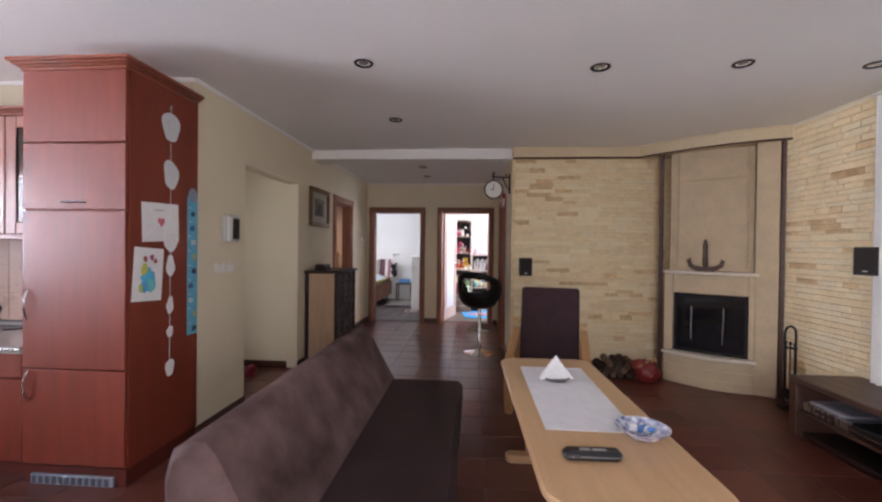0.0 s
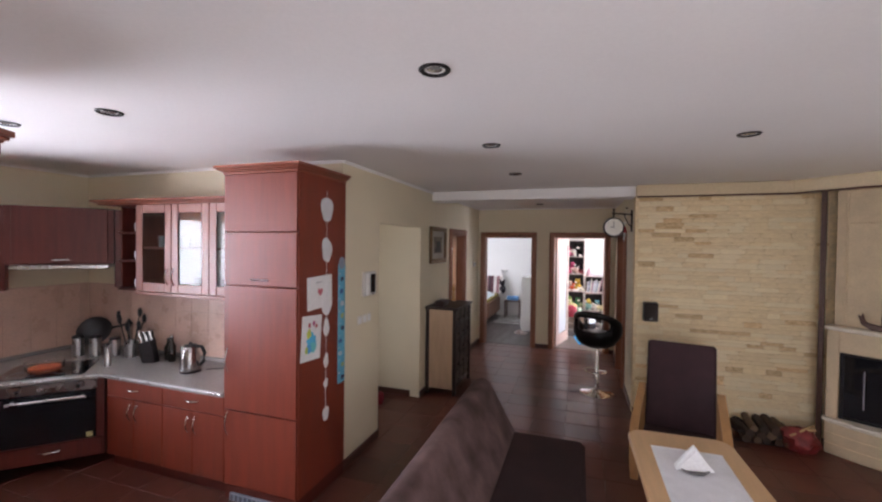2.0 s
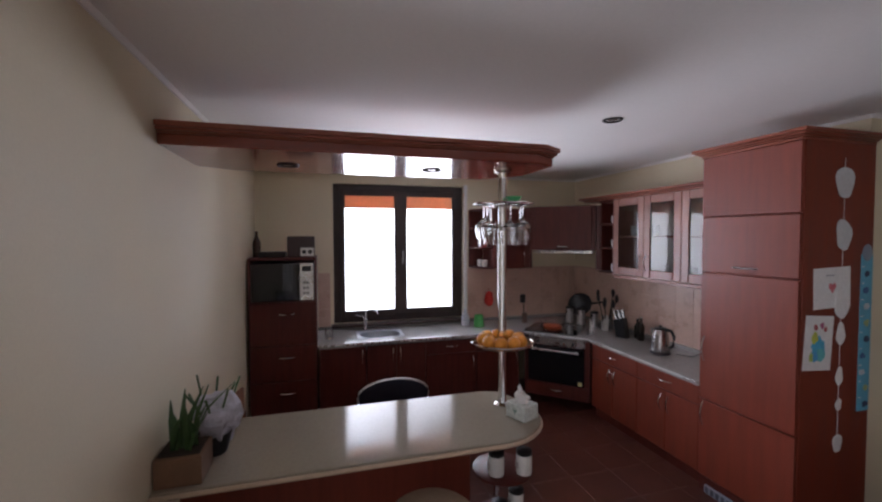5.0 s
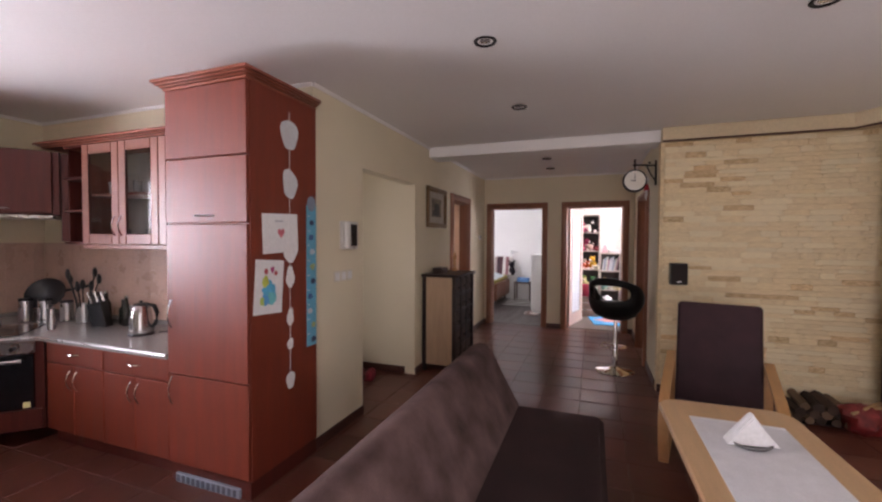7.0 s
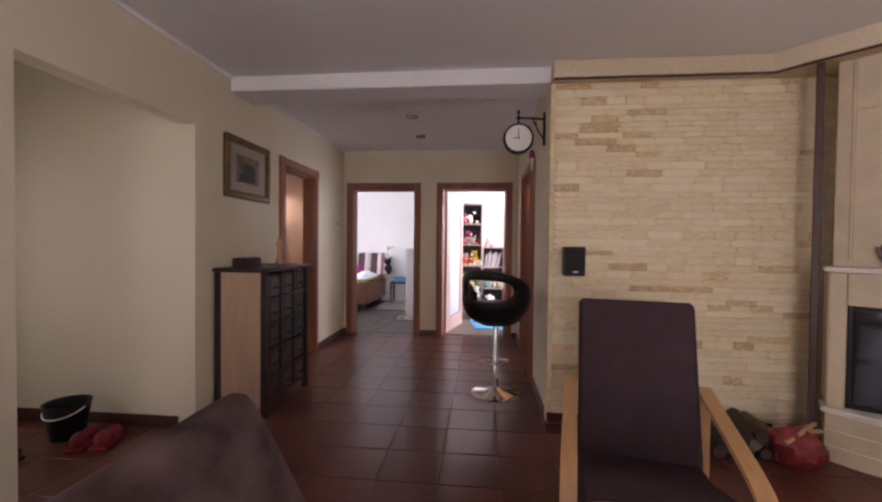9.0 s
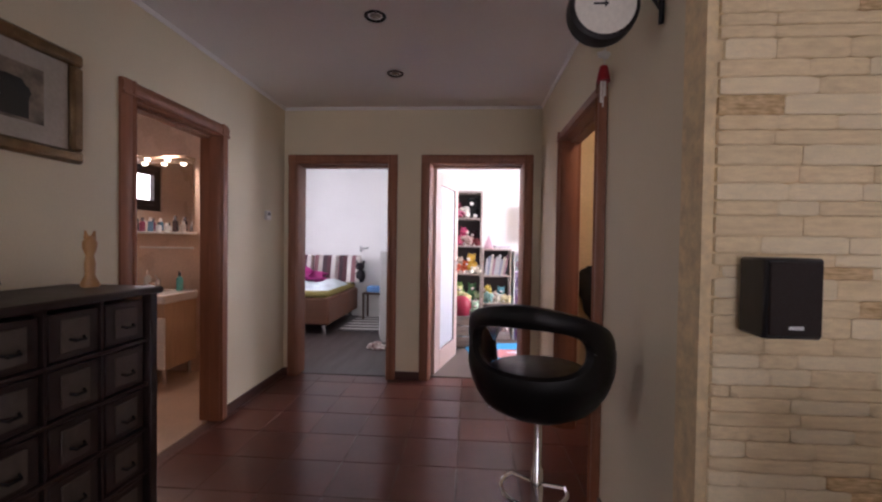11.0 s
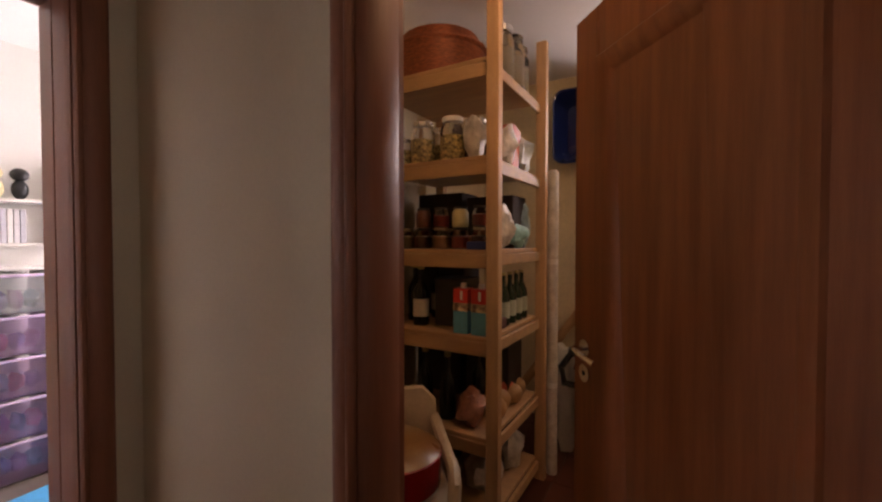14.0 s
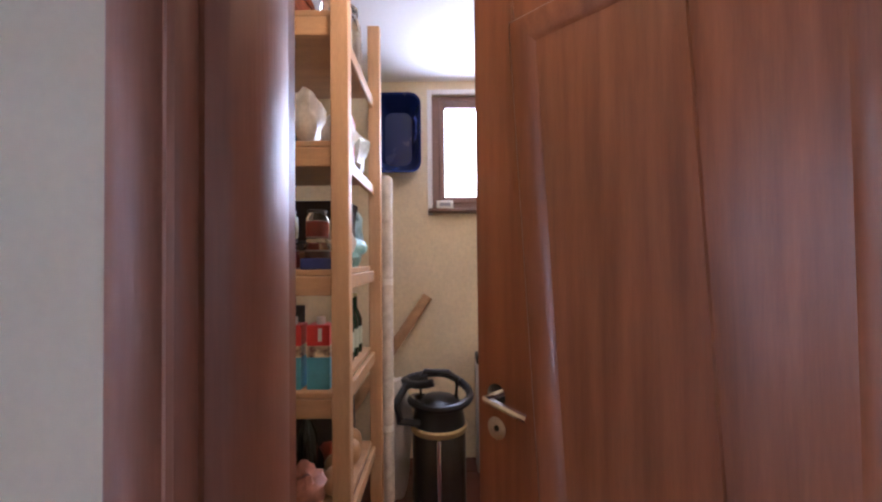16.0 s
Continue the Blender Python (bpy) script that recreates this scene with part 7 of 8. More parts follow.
for i, ((x, z), c) in enumerate(heap):
    rx, rz = rng.uniform(0.05, 0.08), rng.uniform(0.05, 0.075)
    t = thing("soft_toy", "limp soft toy lying on its side in the shelf", "soft toy", (x, 9.6 + rng.uniform(-0.02, 0.02), z), rng.uniform(-40, 40), "soft toys")
    fur = paint(*c, 0.95)
    part("torso", S().blob((0, 0, rz), rx, 0.06, rz, 12, 9, 0.5, 80 + i), fur, t)
    part("head", S().blob((rx * rng.choice((-0.9, 0.9)), -0.03, rz * 1.35), 0.045, 0.045, 0.04, 10, 8, 0.25, 90 + i), fur, t)
    part("paw", S().tube([(rx * 0.4, -0.03, rz * 1.2), (rx * 0.9, -0.08, rz * 0.8), (rx * 0.8, -0.1, 0.02)], [0.022, 0.02, 0.016], 7), fur, t)
cr = thing("wooden_crate", "slatted grey-brown wooden toy crate", "crate", (0.83, 9.19, 0.006))
slat = mat("weathered_slat", (0.3, 0.22, 0.18), 0.7, var=0.25, stretch=(1, 6, 6))
for i in range(3):
    z = 0.02 + i * 0.13
    for y0, y1 in ((-0.18, -0.165), (0.165, 0.18)):
        part("slat", S().box(-0.19, y0, z, 0.19, y1, z + 0.11, 0.003), slat, cr)
    for x0, x1 in ((-0.19, -0.175), (0.175, 0.19)):
        part("slat", S().box(x0, -0.165, z, x1, 0.165, z + 0.11, 0.003), slat, cr)
part("bottom", S().box(-0.175, -0.165, 0.0, 0.175, 0.165, 0.02), slat, cr)
for x in (-0.165, 0.165):
    for y in (-0.155, 0.155):
        part("corner_post", S().box(x - 0.01, y - 0.01, 0.02, x + 0.01, y + 0.01, 0.4), slat, cr)
solid("toy_ball", S().blob((0, 0, 0.15), 0.13, 0.13, 0.15, 18, 12), mat("red_rubber", (0.36, 0.02, 0.05), 0.45), "dark red rubber ball in the crate", "ball", (0.77, 9.16, 0.33))
solid("crate_filling", S().blob((0, 0, 0.17), 0.165, 0.155, 0.19, 14, 10, 0.3, 6), paint(0.5, 0.45, 0.4, 0.9), "pale cloth toys filling the crate", "soft toys", (0.83, 9.19, 0.03))
plush((0.94, 9.14, 0.37), (0.45, 0.65, 0.5), 0.15, 50, "mint green soft toy sitting on the crate")
plush((0.74, 9.28, 0.58), (0.65, 0.62, 0.3), 0.12, 51, "pale yellow soft toy behind the ball")
sb = thing("school_bag", "black and white backpack slumped on the floor", "backpack", (1.12, 9.25, 0.006), 20)
part("main_bag", S().blob((0, 0, 0.2), 0.15, 0.12, 0.21, 16, 12, 0.3, 8), BLACK, sb)
part("flap", S().blob((0.03, -0.05, 0.29), 0.1, 0.08, 0.1, 12, 8, 0.4, 5), paint(0.65, 0.65, 0.68, 0.6), sb)
part("strap", S().tube([(-0.1, -0.06, 0.36), (-0.15, -0.12, 0.2), (-0.12, -0.14, 0.02)], 0.012, 6), BLACK, sb)
tw = thing("drawer_tower", "clear purple plastic drawer tower full of toys", "drawer tower", (1.45, 9.5, 0.006))
lil = [glass("lilac_plastic", (0.82, 0.62, 0.92), 0.12, 0.88), glass("clear_plastic", (0.85, 0.88, 0.94), 0.1, 0.85)]
part("tower_frame", S().box(0, 0, 0, 0.015, 0.36, 1.18, 0.003).box(0.335, 0, 0, 0.35, 0.36, 1.18, 0.003).box(0.015, 0, 1.165, 0.335, 0.36, 1.18, 0.003), WHITE, tw)
for i in range(5):
    z = 0.01 + i * 0.23
    d = part("drawer", S().box(0.018, 0.0, z, 0.332, 0.012, z + 0.205, 0.004).box(0.018, 0.012, z, 0.03, 0.34, z + 0.2).box(0.32, 0.012, z, 0.332, 0.34, z + 0.2).box(0.03, 0.012, z, 0.32, 0.34, z + 0.01), lil[1] if i == 4 else lil[0], tw)
    part("drawer_rim", S().box(0.016, -0.008, z + 0.2, 0.334, 0.012, z + 0.214, 0.003), paint(0.65, 0.5, 0.72, 0.3), d)
    for k in range(4):
        part("toy", S().blob((0.08 + 0.065 * k, 0.12, z + 0.07), 0.04, 0.05, 0.05, 8, 6, 0.5, i * 4 + k), paint(*[(0.5, 0.08, 0.2), (0.2, 0.15, 0.4), (0.45, 0.2, 0.4), (0.15, 0.3, 0.35)][(i + k) % 4]), d)
ws = thing("wall_shelf", "small white wall shelf with books and figures", "wall shelf", (1.55, 9.74, 1.3))
for z in (0.0, 0.26):
    part("board", S().box(0, 0, z, 0.4, 0.155, z + 0.018, 0.003), WHITE, ws)
part("side", S().box(0, 0, 0.018, 0.015, 0.155, 0.5), WHITE, ws)
part("side", S().box(0.385, 0, 0.018, 0.4, 0.155, 0.5), WHITE, ws)
for i in range(6):
    solid("picture_book", S().box(-0.012, -0.06, 0, 0.012, 0.06, 0.2, 0.002), paint(*[(0.7, 0.68, 0.66), (0.6, 0.6, 0.62), (0.5, 0.5, 0.55)][i % 3]), "picture book upright on the wall shelf", "book", (1.6 + i * 0.028, 9.82, 1.319), 0, "picture books")
solid("toy_figure", S().blob((0, 0, 0.06), 0.045, 0.04, 0.06, 10, 8).blob((0, 0, 0.15), 0.04, 0.04, 0.04, 10, 8), paint(0.65, 0.55, 0.3), "small yellow toy figure on the wall shelf", "toy", (1.63, 9.81, 1.578))
solid("toy_figure", S().blob((0, 0, 0.06), 0.04, 0.04, 0.06, 10, 8).blob((0, 0, 0.15), 0.045, 0.04, 0.04, 10, 8), BLACK, "small black toy figure on the wall shelf", "toy", (1.74, 9.81, 1.578))
pm = thing("play_mat", "bright blue play mat with a pink picture", "play mat", (1.42, 8.82, 0.007), 8)
part("mat_sheet", S().prism(rrect(-0.56, -0.46, 0.56, 0.46, 0.02, 3), 0, 0.012, 0.003), paint(0.05, 0.38, 0.72, 0.6), pm)
part("picture_shape", S().blob((-0.05, -0.05, 0.0125), 0.42, 0.17, 0.0015, 20, 6, 0.5, 3), paint(0.62, 0.25, 0.25, 0.6), pm)
part("picture_shape", S().blob((0.1, 0.0, 0.0135), 0.2, 0.07, 0.0015, 16, 6, 0.6, 8), paint(0.72, 0.66, 0.7, 0.6), pm)

# ---- pantry ----
pdr = tagged(new("door_6"), "pantry door of warm reddish wood, ajar", "", "", "structure")
pdr.matrix_basis = pose(1.612, 6.085, 0.01, 0, 0, 43.4)
DW, DH = 0.832, 1.985
TOP, BOT = DH - 0.155, 0.2


def slant(s0, s1, z):
    """Place across the door of a slanting line, s0 from the free edge at the panel's top and s1 low down."""
    return DW - (s0 + (s1 - s0) * (TOP - z) / (TOP - 0.42))


part("hinge_stile", S().box(0, -0.02, 0, 0.15, 0.02, DH, 0.004), DOOR_WOOD, pdr)
part("lock_stile", S().prism([(slant(0.12, 0.205, 0.0), 0), (DW, 0), (DW, DH), (slant(0.12, 0.205, DH), DH)], -0.02, 0.02, 0.004, "y"), DOOR_WOOD, pdr)
part("top_rail", S().prism([(0.15, TOP), (slant(0.12, 0.205, TOP), TOP), (slant(0.12, 0.205, DH), DH), (0.15, DH)], -0.0195, 0.0195, 0.003, "y"), DOOR_WOOD, pdr)
part("bottom_rail", S().prism([(0.15, 0), (slant(0.12, 0.205, 0.0), 0), (slant(0.12, 0.205, BOT), BOT), (0.15, BOT)], -0.0195, 0.0195, 0.003, "y"), DOOR_WOOD, pdr)
part("panel", S().prism([(0.15, BOT), (slant(0.12, 0.205, BOT), BOT), (slant(0.12, 0.205, TOP), TOP), (0.15, TOP)], -0.006, 0.006, 0, "y"), DOOR_WOOD, pdr)
part("raised_field", S().prism([(0.16, BOT + 0.01), (slant(0.453, 0.518, BOT), BOT + 0.01), (slant(0.453, 0.518, TOP), TOP - 0.01), (0.16, TOP - 0.01)], -0.013, 0.013, 0.006, "y"), DOOR_WOOD, pdr)
for sy in (-1, 1):
    rect = lambda d, y: [(0.149 + d, y * sy, BOT + d), (slant(0.119 + d, 0.204 + d, BOT + d), y * sy, BOT + d), (slant(0.119 + d, 0.204 + d, TOP - d), y * sy, TOP - d), (0.149 + d, y * sy, TOP - d)]
    vs = rect(-0.012, 0.0205) + rect(-0.005, 0.028) + rect(0.006, 0.028) + rect(0.03, 0.017) + rect(0.046, 0.0065) + rect(-0.012, 0.004)
    part("bead", S().add(vs, [(4 * r + i, 4 * r + (i + 1) % 4, (4 * r + 4 + (i + 1) % 4) % 24, (4 * r + 4 + i) % 24) for r in range(6) for i in range(4)]), DOOR_WOOD, pdr)
for sy in (-1, 1):
    part("door_handle", S(pose(DW - 0.06, 0.02 * sy, 1.0, 90)).cyl(0, 0, -0.004, 0.004, 0.026, seg=20), CHROME, pdr, "chrome lever handle")
    part("lever", S().tube([(DW - 0.06, 0.02 * sy, 1.0), (DW - 0.06, 0.06 * sy, 1.0), (DW - 0.1, 0.066 * sy, 0.997), (DW - 0.17, 0.062 * sy, 0.985)], 0.009, 8), CHROME, pdr, "chrome lever")
    part("keyhole_plate", S(pose(DW - 0.06, 0.02 * sy, 0.925, 90)).cyl(0, 0, -0.004, 0.004, 0.026, seg=20), CHROME, pdr, "chrome keyhole rose")
    part("keyhole", S(pose(DW - 0.06, 0.024 * sy, 0.925, 90)).cyl(0, 0, -0.001, 0.001, 0.007, seg=10), BLACK, pdr)

sh = thing("pantry_shelf", "tall pine shelving stacked with jars and groceries", "shelf", (2.472, 7.068, 0))
D, L = 0.66, 0.69
levels = (0.11, 0.47, 0.9, 1.274, 1.672, 2.08)
for x in (0.0, D):
    for y in (0.0, L - 0.045):
        part("post", S().box(x - 0.012, y - 0.034, 0, x + 0.032, y + 0.022, 2.42, 0.003), PINE_POST, sh)
for z in levels:
    b = part("shelf_board", S().box(0.0, 0.015, z, D, L - 0.01, z + 0.02, 0.003), PINE, sh)
    part("front_rail", S().box(-0.002, 0.024, z - 0.06, 0.02, L - 0.06, z - 0.001, 0.003), PINE, b)
    part("side_rail", S().box(0.034, -0.004, z - 0.05, D - 0.014, 0.014, z - 0.001, 0.003), PINE, b)


def jar(at, r, h, fill, lid, label, clear=True):
    t = thing("jar", label, "jar", at, 0, "jars in the pantry")
    part("glass_body", S().lathe(0, 0, [(r * 0.94, 0), (r, 0.008), (r, h * 0.78), (r * 0.78, h * 0.9), (r * 0.78, h)], 18), CLEAR if clear else fill, t)
    if clear:
        part("contents", S().lathe(0, 0, [(r * 0.9, 0.005), (r * 0.93, 0.012), (r * 0.93, h * 0.62), (0, h * 0.66)], 16), fill, t)
    part("lid", S().lathe(0, 0, [(r * 0.84, h * 0.96), (r * 0.86, h * 1.06), (r * 0.78, h * 1.08), (0, h * 1.08)], 18), lid, t)
    return t


def bottle(at, r, h, mt, label, lab_col=None):
    t = thing("bottle", label, "bottle", at, 0, "bottles in the pantry")
    part("body", S().lathe(0, 0, [(r * 0.95, 0), (r, 0.008), (r, h * 0.58), (r * 0.7, h * 0.68), (r * 0.36, h * 0.78), (r * 0.36, h)], 16), mt, t)
    part("cap", S().cyl(0, 0, h * 0.97, h * 1.03, r * 0.4, seg=12), paint(0.5, 0.42, 0.2, 0.3, 0.6), t)
    if lab_col:
        part("label", S().lathe(0, 0, [(r * 1.01, h * 0.15), (r * 1.015, h * 0.16), (r * 1.015, h * 0.45), (r * 1.01, h * 0.46)], 16), paint(*lab_col), t)
    return t


NUTS = mat("dried_fruit", (0.32, 0.2, 0.06), 0.7, var=0.7, scale=70, col2=(0.6, 0.48, 0.2), bump=0.5)
BROWNJ = mat("brown_preserve", (0.12, 0.04, 0.02), 0.35, var=0.3, scale=20)
REDJ = mat("red_preserve", (0.28, 0.03, 0.02), 0.35, var=0.3, scale=20)
X, Y = 2.472, 7.068
def at(dx, dy, k):
    return (X + dx, Y + dy, levels[k] + 0.0205)
# shelf of large glass jars
for i, (dx, dy, r, h, fl, lab) in enumerate(((0.09, 0.236, 0.058, 0.19, NUTS, "large glass jar of dried seeds"), (0.09, 0.4, 0.058, 0.19, NUTS, "large glass jar of dried fruit"), (0.1, 0.515, 0.045, 0.13, NUTS, "glass jar of dried beans"), (0.1, 0.61, 0.045, 0.15, BROWNJ, "glass jar of preserves"), (0.26, 0.2, 0.06, 0.22, BROWNJ, "tall glass jar at the back"), (0.27, 0.4, 0.06, 0.2, NUTS, "glass jar at the back"), (0.4, 0.55, 0.06, 0.2, BROWNJ, "glass jar at the back"))):
    jar(at(dx, dy, 4), r, h, fl, STEEL if i % 3 else WHITE, lab + " with metal lid")
def sack(pos, c, r, h, seed, label, cat="bag", rough=0.5):
    return solid("food_bag", S().blob((0, 0, h * 0.5), r, r * 0.8, h * 0.52, 14, 10, rough, seed), mat("film_%d" % seed, c, 0.35, var=0.35, scale=18, bump=0.5), label, cat, pos)
sack(at(0.1, 0.125, 4), (0.62, 0.6, 0.58), 0.06, 0.19, 61, "white plastic food bag on the shelf", rough=0.35)
# shelf of preserves, two layers
k = 3
n = 0
for row, dx in enumerate((0.08, 0.2)):
    for i in range(6):
        dy = 0.09 + i * 0.1
        fl = [BROWNJ, REDJ, paint(0.35, 0.16, 0.08, 0.4), BROWNJ, paint(0.3, 0.2, 0.1, 0.4), REDJ][(i + row) % 6]
        jar(at(dx, dy, k), 0.04, 0.09, fl, BLACK if i % 2 else paint(0.5, 0.42, 0.3, 0.3, 0.5), "small jar of homemade preserve")
        if row == 0 and i % 5 != 4:
            jar((X + dx, Y + dy, levels[k] + 0.1205), 0.037, 0.085, [REDJ, paint(0.45, 0.4, 0.2), REDJ, BROWNJ][i % 4], paint(0.06, 0.05, 0.05), "small jar stacked on another jar", i % 2 == 0)
solid("chocolate_box", S().box(-0.05, -0.06, 0, 0.05, 0.06, 0.035, 0.003), paint(0.02, 0.03, 0.16), "dark blue confectionery box on the shelf", "box", at(0.05, 0.06, k))
# shelf of cartons and bottles
for i, dy in enumerate((0.073, 0.162)):
    t = thing("juice_carton", "red and blue juice carton on the shelf", "carton", at(0.06, dy, 2), 0, "juice cartons")
    part("lower", S().box(-0.035, -0.036, 0, 0.035, 0.036, 0.1, 0.002), paint(0.1, 0.36, 0.5, 0.35), t)
    part("middle", S().box(-0.0352, -0.0362, 0.1005, 0.0352, 0.0362, 0.135), mat("printed_band", (0.12, 0.03, 0.03), 0.4, var=0.3, scale=40, col2=(0.7, 0.6, 0.35)) if not i else bpy.data.materials["printed_band"], t)
    part("upper", S().box(-0.035, -0.036, 0.1355, 0.035, 0.036, 0.2, 0.002), paint(0.62, 0.04, 0.03, 0.35), t)
    part("cap", S().cyl(0, 0, 0.2, 0.222, 0.014, seg=14), WHITE, t)
    part("lettering", S().box(-0.0362, -0.012, 0.15, -0.0354, 0.0, 0.19), WHITE, t)
DKG = mat("dark_bottle_glass", (0.008, 0.012, 0.008), 0.1, var=0.2, bump=0)
for i, (dx, dy) in enumerate(((0.12, 0.43), (0.22, 0.53), (0.34, 0.46))):
    bottle(at(dx, dy, 2), 0.04, 0.28, DKG, "dark wine bottle on the pantry shelf", (0.6, 0.57, 0.5) if i % 2 == 0 else None)
for i, dx in enumerate((0.3, 0.39, 0.48, 0.56)):
    bottle(at(dx, 0.07, 2), 0.032, 0.25, mat("green_bottle", (0.01, 0.03, 0.012), 0.1, bump=0) if i == 0 else bpy.data.materials["green_bottle"], "green beer bottle on the shelf", (0.45, 0.5, 0.4))
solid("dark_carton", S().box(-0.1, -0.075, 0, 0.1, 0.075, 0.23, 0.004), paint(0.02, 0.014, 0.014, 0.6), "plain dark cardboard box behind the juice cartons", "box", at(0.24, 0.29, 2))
solid("flat_carton", S().box(-0.05, -0.085, 0, 0.05, 0.085, 0.05, 0.003), paint(0.1, 0.03, 0.03, 0.5), "flat dark red box lying behind the cartons", "box", at(0.21, 0.12, 2))
# added dark boxes stand for the shade behind the groceries, hiding the lit wall
SHELF_SHADE = mat("shelf_shade_card", (0.035, 0.022, 0.016), 0.8, var=0.25, scale=8)
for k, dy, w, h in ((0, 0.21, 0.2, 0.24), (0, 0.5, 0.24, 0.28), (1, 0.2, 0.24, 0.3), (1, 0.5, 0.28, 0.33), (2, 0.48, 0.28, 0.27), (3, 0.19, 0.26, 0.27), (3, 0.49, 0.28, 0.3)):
    t = thing("storage_box", "added dark box standing for shade behind the groceries", "box", at(0.5, dy, k), 0, "boxes at the back")
    part("carton", S().box(-0.1, -w / 2, 0, 0.1, w / 2, h, 0.004), SHELF_SHADE, t)
    part("flap", S().box(-0.102, -w / 2 + 0.004, h - 0.05, -0.1005, w / 2 - 0.004, h - 0.004), SHELF_SHADE, t)
# low shelves
for i, (dx, dy) in enumerate(((0.12, 0.28), (0.14, 0.42), (0.3, 0.2))):
    bottle(at(dx, dy, 1), 0.04, 0.3, DKG, "dark bottle on the low pantry shelf")
sack(at(0.1, 0.14, 1), (0.45, 0.2, 0.14), 0.075, 0.15, 62, "crumpled food bag on the low shelf")
for i in range(4):
    solid("onion", S().blob((0, 0, 0.05), 0.05, 0.05, 0.05, 12, 9, 0.1, i), paint(0.5, 0.3, 0.14, 0.5), "brown onion lying on the low shelf", "onion", at(0.22 + 0.11 * i, 0.07 + 0.02 * (i % 2), 1), 0, "onions")
sack(at(0.46, 0.13, 1), (0.5, 0.09, 0.04), 0.09, 0.13, 63, "red net bag on the low shelf")
sack(at(0.5, 0.12, 0), (0.6, 0.58, 0.55), 0.1, 0.2, 64, "white plastic bag on the lowest shelf")
sack(at(0.25, 0.14, 0), (0.5, 0.46, 0.42), 0.1, 0.2, 65, "pale paper bag on the lowest shelf")
sack(at(0.15, 0.42, 0), (0.4, 0.36, 0.3), 0.13, 0.22, 66, "brown sack on the lowest shelf")
# side of the shelf: packets seen past the post
sack(at(0.3, 0.07, 4), (0.62, 0.6, 0.58), 0.075, 0.2, 67, "white and red food packet on the shelf")
sack(at(0.5, 0.08, 4), (0.5, 0.56, 0.56), 0.09, 0.2, 68, "clear packet of groceries on the shelf")
solid("paper_bag", S().prism([(-0.04, 0), (0.05, 0), (0.08, 0.2), (-0.02, 0.22)], -0.03, 0.03, 0.004, "y"), paint(0.55, 0.12, 0.1), "red and white flour bag on the shelf", "bag", at(0.38, 0.07, 4))
sack(at(0.3, 0.07, 3), (0.66, 0.62, 0.58), 0.06, 0.2, 69, "white salt packet on the shelf")
sack(at(0.46, 0.07, 3), (0.25, 0.5, 0.5), 0.08, 0.12, 70, "turquoise packet on the shelf")
sack(at(0.58, 0.08, 3), (0.3, 0.45, 0.55), 0.06, 0.24, 71, "pale blue packet on the shelf")
# top shelf
wb = thing("wicker_basket", "red-brown wicker basket on the top shelf", "basket", at(0.25, 0.4, 5))
wick = mat("wicker", (0.26, 0.075, 0.03), 0.6, var=0.4, scale=40, bump=0.6, stretch=(1, 1, 4))
part("shell", S().lathe(0, 0, [(0.19, 0), (0.23, 0.1), (0.24, 0.17), (0.225, 0.17), (0.18, 0.02), (0, 0.01)], 24), wick, wb)
part("rim", S().tube([(0.237 * math.cos(a), 0.237 * math.sin(a), 0.17) for a in [2 * math.pi * i / 24 for i in range(24)]], 0.014, 6, True), wick, wb)
part("cover", S().lathe(0, 0, [(0.22, 0.17), (0.2, 0.24), (0.1, 0.29), (0, 0.3)], 20), wick, wb)
for i, (dx, dy) in enumerate(((0.3, 0.08), (0.42, 0.07), (0.55, 0.09))):
    jar(at(dx, dy, 5), 0.06, 0.24, paint(0.5, 0.46, 0.36, 0.6), CLEAR if i else STEEL, "tall glass jar on the top shelf")
bottle(at(0.62, 0.1, 5), 0.035, 0.3, DKG, "dark bottle on the top shelf")

ps2 = thing("paper_strip", "pale patterned wrapping roll beside the shelf post", "wrapping roll", (3.22, 7.02, 0))
part("core", S().cyl(0, 0, 0.0, 1.73, 0.02, seg=14), PAPER, ps2)
for z in (0.5, 1.2):
    part("tape", S().cyl(0, 0, z, z + 0.03, 0.0306, seg=14), WHITE, ps2)
part("sheet", S().cyl(0, 0, 0.005, 1.72, 0.03, seg=14), mat("floral_paper", (0.64, 0.6, 0.55), 0.7, var=0.15, scale=25, col2=(0.66, 0.64, 0.6)), ps2)
bs = thing("laundry_basin", "dark blue plastic basin hung on the wall", "basin", (3.99, 7.035, 2.135))
tub = rrect(-0.15, -0.245, 0.15, 0.245, 0.07, 6)
inn = rrect(-0.09, -0.18, 0.09, 0.18, 0.05, 6)
vs = [(0.0 - 0.16, y, z) for y, z in tub] + [(-0.005, y, z) for y, z in inn] + [(-0.165, y * 1.07, z * 1.05) for y, z in tub] + [(-0.15, y * 1.07, z * 1.05) for y, z in tub]
n = len(tub)
fs = [(i, (i + 1) % n, n + (i + 1) % n, n + i) for i in range(n)] + [tuple(range(n, 2 * n))] + [(i, (i + 1) % n, 2 * n + (i + 1) % n, 2 * n + i) for i in range(n)] + [(2 * n + i, 2 * n + (i + 1) % n, 3 * n + (i + 1) % n, 3 * n + i) for i in range(n)]
part("tub", S().add(vs, fs), mat("navy_plastic", (0.012, 0.025, 0.13), 0.25, var=0.1), bs)
part("grip", S().tube([(-0.17, -0.12, -0.05), (-0.2, -0.13, -0.02), (-0.2, -0.13, 0.06), (-0.17, -0.12, 0.09)], 0.008, 6), mat("blue_grip", (0.05, 0.08, 0.3), 0.3), bs)
